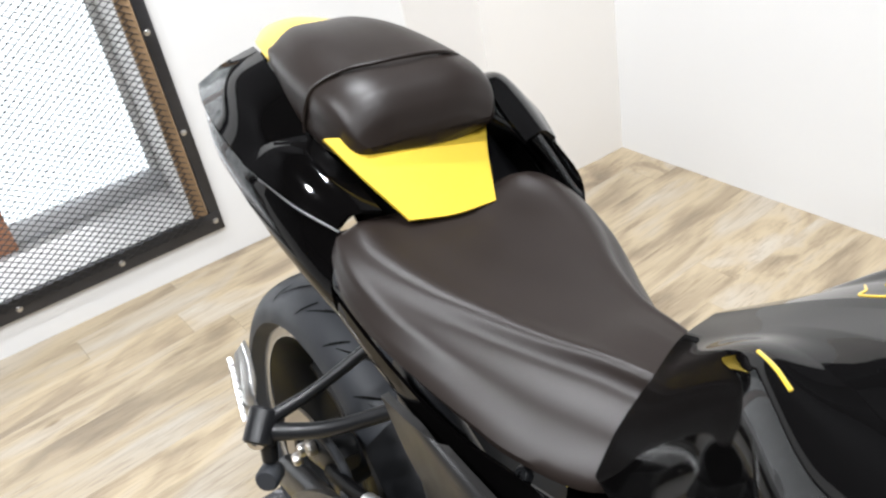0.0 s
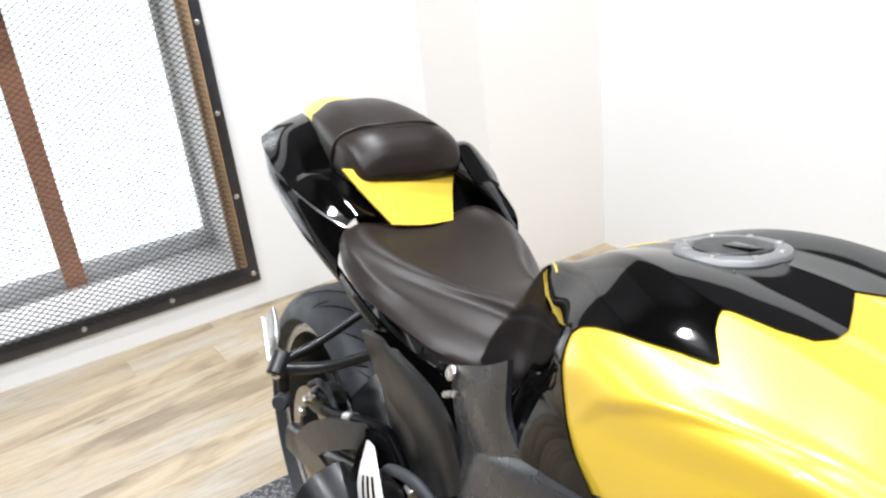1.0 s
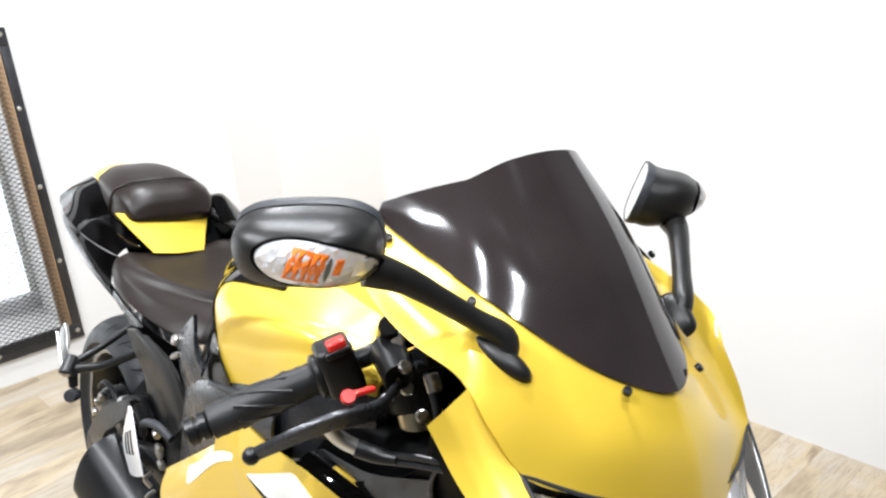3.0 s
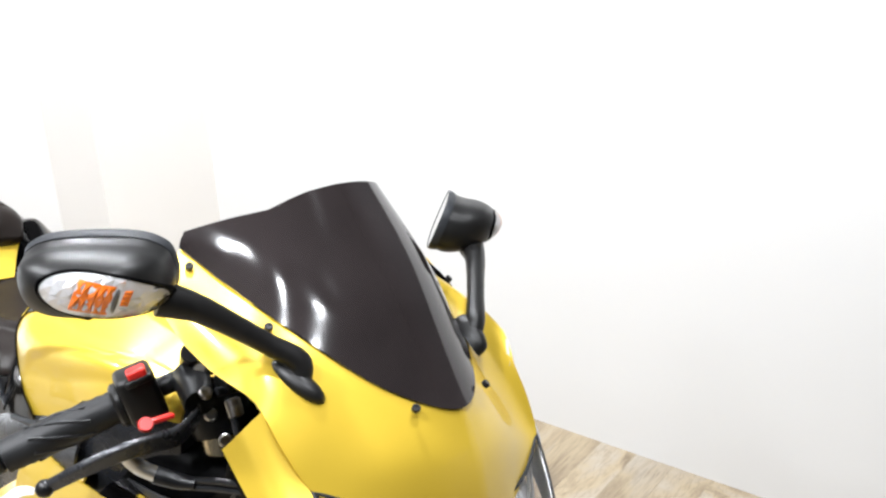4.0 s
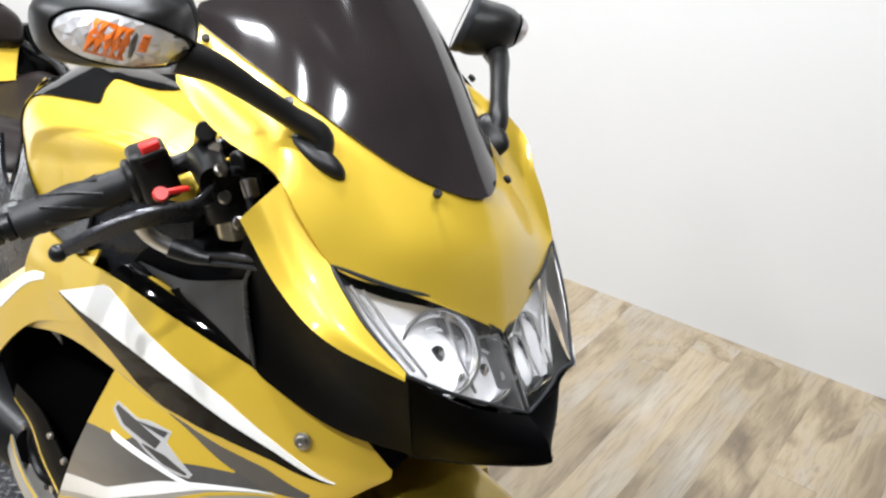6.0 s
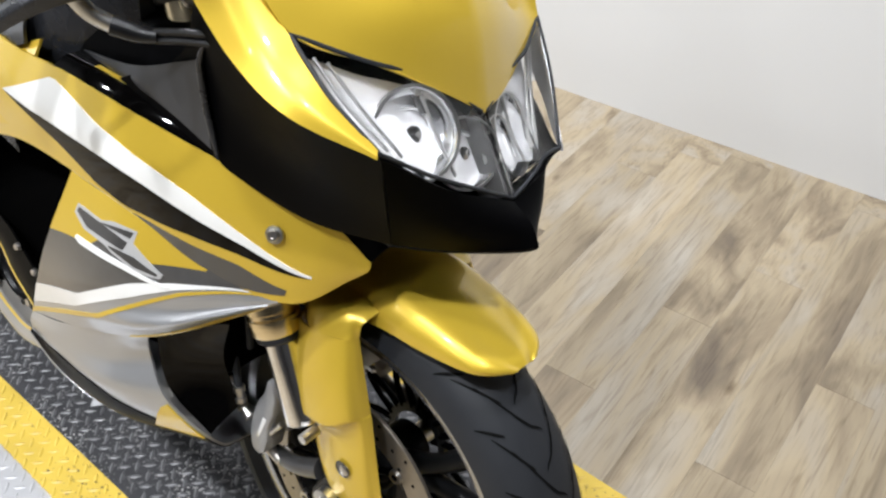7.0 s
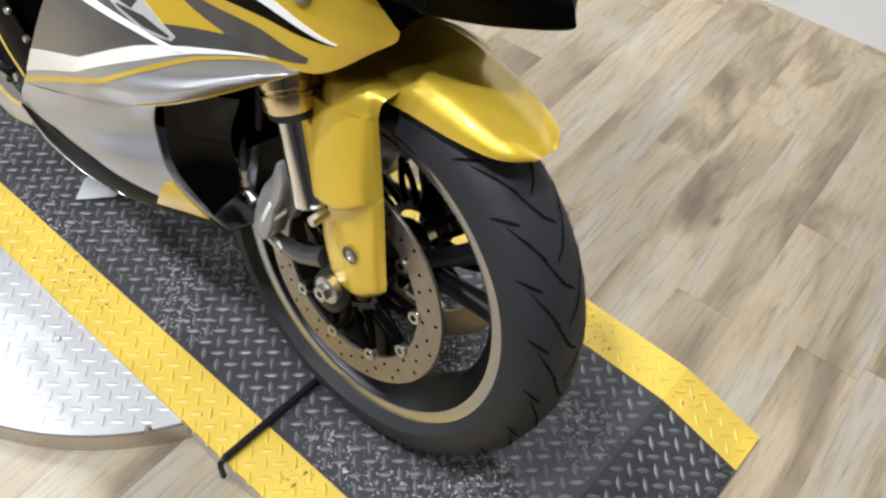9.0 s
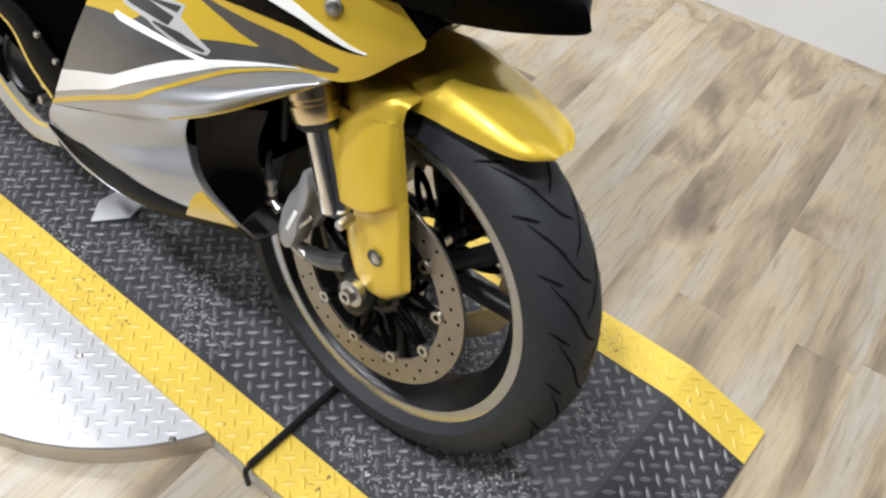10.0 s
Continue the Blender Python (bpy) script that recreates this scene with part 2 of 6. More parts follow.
def surf(rows):
    """A smooth surface through rows of points: s(u, v), u along each row, v from the first row to the last."""
    rows = [[Vector(p) for p in r] for r in rows]

    def s(u, v):
        return crom1([crom1(r, u) for r in rows], v)
    return s


def flip(s):
    def f(u, v):
        p = s(u, v)
        return Vector((p.x, -p.y, p.z))
    return f


def sheet(s, nu=24, nv=12, u0=0.0, u1=1.0, v0=0.0, v1=1.0, off=0.0, thick=0.003, at=None):
    """A panel of some thickness over part of a surface; v0 and v1 may depend on u."""
    bm = bmesh.new()
    f0 = v0 if callable(v0) else (lambda u: v0)
    f1 = v1 if callable(v1) else (lambda u: v1)
    e = 1e-3
    um, vm = (u0 + u1) / 2, (f0((u0 + u1) / 2) + f1((u0 + u1) / 2)) / 2
    um, vm = min(max(um, 0.01), 0.99), min(max(vm, 0.01), 0.99)
    um, vm = at or (um, vm)
    pm = s(um, vm)
    nm = (s(um + e, vm) - s(um - e, vm)).cross(s(um, vm + e) - s(um, vm - e))
    sign = 1 if nm.dot(pm - Vector((pm.x - 0.1, 0, min(pm.z - 0.1, 0.6)))) > 0 else -1
    top, low = [], []
    for i in range(nu + 1):
        u = u0 + (u1 - u0) * i / nu
        a, b = f0(u), f1(u)
        ra, rb = [], []
        for j in range(nv + 1):
            v = a + (b - a) * j / nv
            p = s(u, v)
            uu, vv = min(max(u, e), 1 - e), min(max(v, e), 1 - e)
            n = (s(uu + e, vv) - s(uu - e, vv)).cross(s(uu, vv + e) - s(uu, vv - e))
            n = n.normalized() * sign if n.length > 1e-12 else Vector((0, 0, 0))
            ra.append(bm.verts.new(p + n * off))
            rb.append(bm.verts.new(p + n * (off - thick)))
        top.append(ra)
        low.append(rb)
    for i in range(nu):
        for j in range(nv):
            bm.faces.new((top[i][j], top[i + 1][j], top[i + 1][j + 1], top[i][j + 1]))
            bm.faces.new((low[i][j], low[i][j + 1], low[i + 1][j + 1], low[i + 1][j]))
    for i in range(nu):
        bm.faces.new((top[i][0], low[i][0], low[i + 1][0], top[i + 1][0]))
        bm.faces.new((top[i][nv], top[i + 1][nv], low[i + 1][nv], low[i][nv]))
    for j in range(nv):
        bm.faces.new((top[0][j], top[0][j + 1], low[0][j + 1], low[0][j]))
        bm.faces.new((top[nu][j], low[nu][j], low[nu][j + 1], top[nu][j + 1]))
    bmesh.ops.remove_doubles(bm, verts=bm.verts, dist=1e-5)
    return bm


def tube(ps, r, seg=12, n=None, caps=True, bm=None):
    """A round bar along a smooth curve through ps; r a number or a list of radii along it."""
    bm = bm or bmesh.new()
    pts = crom(ps, n or max(2, (len(ps) - 1) * 6 + 1)) if len(ps) > 2 else [Vector(p) for p in ps]
    m = len(pts)
    rs = [r] * m if not isinstance(r, (list, tuple)) else [np.interp(i / (m - 1), np.linspace(0, 1, len(r)), r) for i in range(m)]
    rings, ref = [], None
    for i, p in enumerate(pts):
        d = (pts[min(i + 1, m - 1)] - pts[max(i - 1, 0)]).normalized()
        if ref is None:
            ref = d.orthogonal()
        ref = (ref - d * ref.dot(d)).normalized()
        w = d.cross(ref)
        rings.append([bm.verts.new(p + (ref * math.cos(a) + w * math.sin(a)) * rs[i]) for a in (2 * math.pi * k / seg for k in range(seg))])
    for a, b in zip(rings, rings[1:]):
        for k in range(seg):
            bm.faces.new((a[k], a[(k + 1) % seg], b[(k + 1) % seg], b[k]))
    if caps:
        bm.faces.new(rings[0][::-1])
        bm.faces.new(rings[-1])
    return bm


def lathe(profile, centre=(0, 0, 0), axis=(0, 1, 0), seg=48, closed=False, bm=None, a0=0.0, a1=2 * math.pi):
    """A turned shape: profile of (radius, distance along the axis)."""
    bm = bm or bmesh.new()
    ax = Vector(axis).normalized()
    x = ax.orthogonal().normalized() if abs(ax.y) < 0.99 else Vector((1, 0, 0))
    y = ax.cross(x)
    c = Vector(centre)
    full = abs(a1 - a0 - 2 * math.pi) < 1e-6
    steps = seg if full else seg + 1
    rings = []
    for i in range(steps):
        a = a0 + (a1 - a0) * i / seg
        rings.append([bm.verts.new(c + (x * math.cos(a) + y * math.sin(a)) * r + ax * h) for r, h in profile])
    k = len(profile)
    for i in range(seg):
        p, q = rings[i], rings[(i + 1) % steps]
        for j in range(k if closed else k - 1):
            bm.faces.new((p[j], q[j], q[(j + 1) % k], p[(j + 1) % k]))
    if closed and not full:
        bm.faces.new(rings[0])
        bm.faces.new(rings[-1][::-1])
    bmesh.ops.remove_doubles(bm, verts=bm.verts, dist=1e-6)
    return bm


def rod(a, b, r, seg=14, bm=None, bev=0.15):
    """A short turned bar from a to b with softened rims."""
    a, b = Vector(a), Vector(b)
    L, e = (b - a).length, r * bev
    e = min(e, L * 0.3)
    return lathe([(1e-5, 0), (r - e, 0), (r, e), (r, L - e), (r - e, L), (1e-5, L)], a, b - a, seg, bm=bm)


def box(c, size, bev=0.004, rot=None, seg=2, bm=None):
    """A block with rounded edges."""
    b2 = bmesh.new()
    bmesh.ops.create_cube(b2, size=1)
    bmesh.ops.scale(b2, vec=size, verts=b2.verts)
    if bev:
        bmesh.ops.bevel(b2, geom=b2.edges[:], offset=min(bev, min(size) * 0.45), segments=seg, affect="EDGES", profile=0.5)
    if rot is not None:
        bmesh.ops.transform(b2, matrix=rot.to_4x4(), verts=b2.verts)
    bmesh.ops.translate(b2, vec=c, verts=b2.verts)
    if bm is None:
        return b2
    me = bpy.data.meshes.new("tmp")
    b2.to_mesh(me)
    b2.free()
    bm.from_mesh(me)
    bpy.data.meshes.remove(me)
    return bm


def loft(sections, n=None, m=32, power=None):
    """A closed body through rings of points, smooth both along and around, capped at both ends."""
    rings = [crom(list(s) + [s[0]], m + 1)[:-1] for s in sections]
    if n:
        cols = [crom([r[k] for r in rings], n) for k in range(m)]
        rings = [[c[i] for c in cols] for i in range(n)]
    bm = bmesh.new()
    vs = [[bm.verts.new(p) for p in r] for r in rings]
    for a, b in zip(vs, vs[1:]):
        for k in range(m):
            bm.faces.new((a[k], a[(k + 1) % m], b[(k + 1) % m], b[k]))
    for r in (vs[0], vs[-1]):
        c = sum((v.co for v in r), Vector()) / m
        cv = bm.verts.new(c)
        for k in range(m):
            bm.faces.new((r[k], r[(k + 1) % m], cv))
    return bm


def oval(c, a, b, ua, ub, k=10, sq=2.5):
    """A ring of points: a rounded oblong round c, half-axes a along ua and b along ub."""
    ua, ub, c = Vector(ua), Vector(ub), Vector(c)
    out = []
    for i in range(k):
        t = 2 * math.pi * i / k
        x, y = math.cos(t), math.sin(t)
        out.append(c + ua * (a * math.copysign(abs(x) ** (2 / sq), x)) + ub * (b * math.copysign(abs(y) ** (2 / sq), y)))
    return out


def prism(outline, depth, axis, bev=0.0):
    """A flat plate: an outline pushed along axis, rim softened."""
    bm = bmesh.new()
    d = Vector(axis).normalized() * depth
    a = [bm.verts.new(Vector(p)) for p in outline]
    f = bm.faces.new(a)
    r = bmesh.ops.extrude_face_region(bm, geom=[f])
    bmesh.ops.translate(bm, vec=d, verts=[v for v in r["geom"] if isinstance(v, bmesh.types.BMVert)])
    if bev:
        bmesh.ops.bevel(bm, geom=bm.edges[:], offset=bev, segments=2, affect="EDGES", profile=0.5)
    return bm

# ---- the room ----
WX, BX = -2.70, -2.30          # window wall and the wall block beside it
RW = radians(5.2)              # turn of the long white wall
C0 = Vector((-2.295, 1.366, 0))
D0 = Vector((math.cos(RW), math.sin(RW), 0))
N0 = Vector((-math.sin(RW), math.cos(RW), 0))


def wall_block(name, pts, z0, z1, label, m=None):
    # out of view above WHITE_H, a dark upper part is added to darken reflections
    if z1 == ROOM_H and m is not DARK_WALL:
        wall_block(name + "_upper", pts, WHITE_H, ROOM_H, "unseen upper wall, added dark for the reflections", DARK_WALL)
        z1 = WHITE_H
    bm = prism([(x, y, z0) for x, y in pts], z1 - z0, (0, 0, 1))
    return tagged(link(name, bm, m or WALL, smooth=False), label, "wall", kind="structure")


p1, p2 = C0 + D0 * 6.2, C0 + D0 * 6.2 + N0 * 0.15
wall_block("wall_north", [(C0.x - 0.05, C0.y - 0.05 * math.tan(RW)), (p1.x, p1.y), (p2.x, p2.y), (C0.x - 0.05, C0.y + 0.15)], -0.02, ROOM_H, "plain white painted wall meeting the wood floor")
wall_block("wall_block", [(-3.2, 0.925), (BX, 0.925), (BX, 1.75), (-3.2, 1.75)], -0.02, ROOM_H, "white wall block standing out beside the window, tinted for warm bounce light", WARM_WALL)
WIN_Y0, WIN_Y1, WIN_Z0, WIN_Z1 = -1.30, 0.168, 0.155, 1.16    # clear opening
wall_block("wall_west_low", [(-3.0, -3.4), (WX, -3.4), (WX, 0.925), (-3.0, 0.925)], -0.02, WIN_Z0, "white wall under the caged window")
wall_block("wall_west_high", [(-3.0, -3.4), (WX, -3.4), (WX, 0.925), (-3.0, 0.925)], WIN_Z1, ROOM_H, "white wall above the caged window")
wall_block("wall_west_side", [(-3.0, WIN_Y1), (WX, WIN_Y1), (WX, 0.925), (-3.0, 0.925)], WIN_Z0, WIN_Z1, "white wall beside the caged window")
wall_block("wall_west_far", [(-3.0, -3.4), (WX, -3.4), (WX, WIN_Y0), (-3.0, WIN_Y0)], WIN_Z0, WIN_Z1, "white wall beside the caged window")
# two unseen walls added behind the camera, dark to keep reflections down
wall_block("wall_south", [(-3.0, -3.55), (4.1, -3.55), (4.1, -3.4), (-3.0, -3.4)], -0.02, ROOM_H, "unseen dark wall added to close the room", DARK_WALL)
wall_block("wall_east", [(3.9, -3.4), (4.1, -3.4), (4.1, 2.2), (3.9, 2.2)], -0.02, ROOM_H, "unseen dark wall added to close the room", DARK_WALL)
bm = box((0.5, -0.8, ROOM_H + 0.05), (7.4, 6.0, 0.1), 0)
tagged(link("ceiling", bm, DARK_WALL, smooth=False), "plain charcoal painted ceiling", "ceiling", kind="structure")

# ceiling lamps
for k, (x, y) in enumerate(LAMPS):
    la = bpy.data.lights.new("ceiling_lamp", "AREA")
    la.shape, la.size, la.energy, la.color = "DISK", LAMP_SIZE, LAMP_POWER * (0.45 if y < -2 else 0.65 if x > 0 and (x > 0.5 or y > 0) else 1.0), (0.955, 0.985, 1.035)
    ob = new("lamp_light", la)
    ob.location = (x, y, ROOM_H - 0.065)
    if k == 0:
        lamp = thing("ceiling_lamp", "round white surface-mounted ceiling lamp", "lamp", "ceiling lamps", (x, y, ROOM_H))
        part("housing", lathe([(0.085, -0.06), (0.092, -0.06), (0.095, -0.055), (0.095, 0), (1e-4, 0)], axis=(0, 0, 1), seg=32), LIGHT_BODY, lamp)
        part("reflector", lathe([(0.083, -0.058), (0.06, -0.02), (1e-4, -0.012)], axis=(0, 0, 1), seg=32), LIGHT_BODY, lamp)
    else:
        copy_thing(lamp, Matrix.Translation((x, y, ROOM_H)))

# the window: steel cage frame, mesh, timber lining, posts, glass and the light behind
win = tagged(new("window_1"), "wide low window behind a bolted steel mesh cage", "window", kind="structure")
FY0, FY1, FZ0, FZ1, FW = -1.36, 0.235, 0.094, 1.21, 0.058
for nm, c, s in (("cage_bar", ((WX + 0.006), (FY0 + FY1) / 2, FZ0 + FW / 2), (0.012, FY1 - FY0, FW)), ("cage_bar", (WX + 0.006, (FY0 + FY1) / 2, FZ1 - FW / 2), (0.012, FY1 - FY0, FW)),
                 ("cage_bar", (WX + 0.0063, FY1 - FW * 0.26, (FZ0 + FZ1) / 2), (0.0126, FW * 0.52, FZ1 - FZ0 - 2 * FW)), ("cage_bar", (WX + 0.006, FY0 + FW / 2, (FZ0 + FZ1) / 2), (0.012, FW, FZ1 - FZ0 - 2 * FW))):
    part(nm, box(c, s, 0.0015), FRAME_STEEL, win, "dark bolted flat steel bar")
part("timber_strip", box((WX + 0.0035, FY1 - FW * 0.52 - 0.021, (FZ0 + FZ1) / 2), (0.022, 0.036, FZ1 - FZ0 - 2 * FW), 0.003), OLD_WOOD, win, "rough brown timber strip inside the frame")
bolt = lathe([(1e-4, 0.006), (0.004, 0.006), (0.0075, 0.0035), (0.0085, 0), (0.0085, -0.004)], axis=(1, 0, 0), seg=14)
bolt_me = None
for y, z in [(FY1 - 0.02, 0.125 + 0.274 * k) for k in range(5)] + [(FY1 - 0.02 - 0.272 * k, 0.121) for k in range(1, 6)] + [(FY1 - 0.02 - 0.272 * k, 1.19) for k in range(0, 6)]:
    if bolt_me is None:
        ob = part("bolt", bolt, STEEL, win, "bright domed bolt head")
        bolt_me = ob.data
    else:
        ob = new("bolt", bolt_me)
        ob.parent = win
    ob.location = (WX + 0.0125, y, z)
# lining of the recess
RX = -3.0
part("window_sill", box((RX + 0.03, (WIN_Y0 + WIN_Y1) / 2, WIN_Z0 + 0.035), (0.05, WIN_Y1 - WIN_Y0, 0.045), 0.004), SILL, win, "grey metal inner sill")
for y, w in ((-0.30, 0.065), (-0.86, 0.065)):
    part("post", box((RX + 0.035, y, (WIN_Z0 + WIN_Z1) / 2), (0.06, w, WIN_Z1 - WIN_Z0), 0.003), BRICK_WOOD, win, "red-brown timber post")
part("window_frame", box((RX + 0.03, WIN_Y1 - 0.012, (WIN_Z0 + WIN_Z1) / 2), (0.03, 0.02, WIN_Z1 - WIN_Z0), 0.002), WALL, win)
part("window_frame", box((RX + 0.045, -0.70, WIN_Z0 + 0.09), (0.05, 0.09, 0.15), 0.004), FRAME_STEEL, win, "dark metal box on the sill")
pane = part("pane", box((RX + 0.008, (WIN_Y0 + WIN_Y1) / 2, (WIN_Z0 + WIN_Z1) / 2), (0.006, WIN_Y1 - WIN_Y0, WIN_Z1 - WIN_Z0), 0), LENS, win)
pane.visible_shadow = False
bm = box((RX - 0.55, (WIN_Y0 + WIN_Y1) / 2, 0.8), (0.02, 3.6, 3.0), 0)
tagged(link("backdrop", bm, DAY, smooth=False), "blank bright daylight outside the window", "backdrop", kind="structure")
wl = bpy.data.lights.new("window_daylight", "AREA")
wl.shape, wl.size, wl.size_y, wl.energy, wl.color = "RECTANGLE", WIN_Y1 - WIN_Y0, WIN_Z1 - WIN_Z0, 12, (0.95, 0.97, 1)
ob = new("window_daylight", wl)
ob.matrix_world = pose(RX + 0.09, (WIN_Y0 + WIN_Y1) / 2, (WIN_Z0 + WIN_Z1) / 2, 0, -90, 0)

# expanded steel mesh: zigzag strands, crossing in pairs
MY, MZ = 0.027, 0.0085
verts, faces = [], []
nz, ny = int((FZ1 - FZ0 - FW) / MZ), int((FY1 - FY0 - FW) / MY)
y0, z0 = FY0 + FW / 2, FZ0 + FW / 2


def strand(a, b, w=0.0010, d=0.0011):
    a, b = Vector(a), Vector(b)
    k = len(verts)
    n = (b - a).cross(Vector((1, 0, 0))).normalized() * w
    x = Vector((d, 0, 0))
    for p in (a, b):
        for q in (n + x, x - n, -n - x, n - x):
            verts.append(p + q)
    for i in range(4):
        faces.append((k + i, k + (i + 1) % 4, k + 4 + (i + 1) % 4, k + 4 + i))


for i in range(nz):
    for j in range(ny):
        sh = MY / 2 if i % 2 else 0
        y, z = y0 + j * MY + sh, z0 + i * MZ
        x = WX + 0.016
        strand((x, y, z), (x + 0.002, y + MY / 2, z + MZ))
        strand((x, y + MY, z), (x + 0.002, y + MY / 2, z + MZ))
me = bpy.data.meshes.new("wire_mesh")
me.from_pydata(verts, [], faces)
me.materials.append(WIRE)
ob = new("wire_mesh", me)
ob.parent = win
tagged(ob, "expanded dark steel mesh", kind="stuff")

# ---- the lift platform and turntable ----
HP = 0.050
YAW = radians(1.5)
lift = thing("bike_lift", "low black tread-plate motorcycle platform with yellow edges and a ramp", "platform")
lift.rotation_euler = (0, 0, YAW)
PX0, PX1, PX2, PYN, PYF, PS = -1.74, 0.352, 0.500, -0.203, 0.411, 0.080


def slab(x0, x1, y0, y1, za, zb, t=0.006):
    bm = bmesh.new()
    v = [bm.verts.new(p) for p in ((x0, y0, za), (x1, y0, zb), (x1, y1, zb), (x0, y1, za), (x0, y0, za - t), (x1, y0, zb - t), (x1, y1, zb - t), (x0, y1, za - t))]
    for f in ((0, 1, 2, 3), (7, 6, 5, 4), (0, 4, 5, 1), (1, 5, 6, 2), (2, 6, 7, 3), (3, 7, 4, 0)):
        bm.faces.new([v[i] for i in f])
    return bm


for nm, m, a, b in (("deck", PLATE, PYN + PS, PYF - PS), ("yellow_edge", PLATE_Y, PYN, PYN + PS), ("yellow_edge", PLATE_Y, PYF - PS, PYF)):
    part(nm, slab(PX0, PX1, a, b, HP, HP), m, lift, smooth=False)
    part("ramp" if nm == "deck" else nm, slab(PX1, PX2, a, b, HP, 0.008), m, lift, smooth=False)
part("side_rail", box(((PX0 + PX1) / 2, PYN + 0.012, 0.022), (PX1 - PX0, 0.02, 0.043), 0.002), ALU, lift)
part("side_rail", box(((PX0 + PX1) / 2, PYF - 0.012, 0.022), (PX1 - PX0, 0.02, 0.043), 0.002), ALU, lift)
part("end_rail", box((PX0 + 0.011, (PYN + PYF) / 2, 0.022), (0.02, PYF - PYN - 0.05, 0.043), 0.002), ALU, lift)


def lugs(name, spots, material, parent, h=0.0016):
    """Raised lens-shaped treads, alternately turned."""
    vs, fs = [], []
    for x, y, z, ang, slope in spots:
        k = len(vs)
        ca, sa = math.cos(ang), math.sin(ang)
        for a, b, c in ((-0.0125, 0, 0), (-0.004, -0.0036, 0), (0.004, -0.0036, 0), (0.0125, 0, 0), (0.004, 0.0036, 0), (-0.004, 0.0036, 0), (-0.007, 0, h), (0.007, 0, h)):
            px = x + a * ca - b * sa
            vs.append((px, y + a * sa + b * ca, z + c + slope * (px - x)))
        fs += [tuple(k + i for i in f) for f in ((0, 1, 6), (1, 2, 7, 6), (2, 3, 7), (3, 4, 7), (4, 5, 6, 7), (5, 0, 6))]
    me = bpy.data.meshes.new(name)
    me.from_pydata(vs, [], [tuple(f) for f in fs])
    me.materials.append(material)
    ob = new(name, me)
    if parent:
        ob.parent = parent
    return tagged(ob, kind="stuff")


PITCH = 0.0215


def lug_grid(x0, x1, y0, y1, zf, slope=0.0, keep=None):
    """Treads on a lattice turned by 45 degrees, each at right angles to its neighbours."""
    out = []
    n = int((x1 - x0 + y1 - y0) / PITCH) + 4
    xm, ym = (x0 + x1) / 2, (y0 + y1) / 2
    q = PITCH / math.sqrt(2)
    a0, b0 = round((xm + ym) / q / 2), round((ym - xm) / q / 2)
    for i in range(a0 - n, a0 + n):
        for j in range(b0 - n, b0 + n):
            x, y = (i - j) * q, (i + j) * q
            if x0 + 0.004 < x < x1 - 0.004 and y0 + 0.004 < y < y1 - 0.004 and (keep is None or keep(x, y)):
                out.append((x, y, zf(x), radians(45) + (math.pi / 2 if (i + j) % 2 else 0), slope))
    return out


flat = lambda x: HP
ramp = lambda x: HP + (0.008 - HP) * (x - PX1) / (PX2 - PX1)
RS = (0.008 - HP) / (PX2 - PX1)
lugs("deck_tread", lug_grid(PX0, PX1, PYN + PS, PYF - PS, flat) + lug_grid(PX1, PX2, PYN + PS, PYF - PS, ramp, RS), LUG, lift)
lugs("edge_tread", lug_grid(PX0, PX1, PYN, PYN + PS, flat) + lug_grid(PX0, PX1, PYF - PS, PYF, flat) + lug_grid(PX1, PX2, PYF - PS, PYF, ramp, RS) + lug_grid(PX1, PX2, PYN, PYN + PS, ramp, RS), PLATE_Y, lift)

TC, TR = Vector((-0.555, 0.0)), 0.455
table = thing("turntable", "round aluminium tread-plate turntable under the platform", "turntable", loc=(TC.x, TC.y, 0))
part("rim", lathe([(TR, 0.0), (TR, 0.040), (TR - 0.002, 0.042), (TR - 0.003, 0.002)], axis=(0, 0, 1), seg=96, closed=True), DISC_EDGE, table)
part("top", lathe([(1e-4, 0.043), (TR - 0.003, 0.043), (TR - 0.001, 0.041), (TR - 0.003, 0.039), (1e-4, 0.039)], axis=(0, 0, 1), seg=96), PLATE_A, table)
lugs("tread", [s for s in lug_grid(-TR, TR, -TR, TR, lambda x: 0.0430, 0, lambda x, y: x * x + y * y < (TR - 0.012) ** 2 and (y < -0.17 or y > 0.38))], PLATE_A, table, 0.0011)
for x, y in ((-0.18, -0.25), (-0.41, -0.255), (-0.75, -0.32), (-0.60, -0.42)):
    ob = part("screw", lathe([(1e-4, 0.0025), (0.004, 0.0025), (0.0058, 0.001), (0.006, -0.001)], (x - TC.x, y - TC.y, 0.043), (0, 0, 1), 12), STEEL, table)

# tie bar lying over the edge
bar = thing("tie_bar", "thin black steel bar hooked over the platform edge", "bar")
part("shaft", tube([(-0.055, -0.205, HP + 0.0085), (-0.058, -0.10, HP + 0.0085), (-0.062, 0.06, HP + 0.0085)], 0.006, 10), SATIN, bar)
part("hook", tube([(-0.055, -0.200, HP + 0.0085), (-0.054, -0.2135, HP + 0.004), (-0.052, -0.214, 0.02)], 0.0045, 10), SATIN, bar)
clip = thing("base_plate_tab", "small aluminium tread-plate tab lying on the platform", "plate")
part("tab", prism([(-0.676, -0.033, HP + 0.002), (-0.641, -0.073, HP + 0.002), (-0.600, -0.019, HP + 0.002), (-0.62, 0.05, HP + 0.002), (-0.67, 0.05, HP + 0.002)], 0.004, (0, 0, 1), 0.0008), PLATE_A, clip)

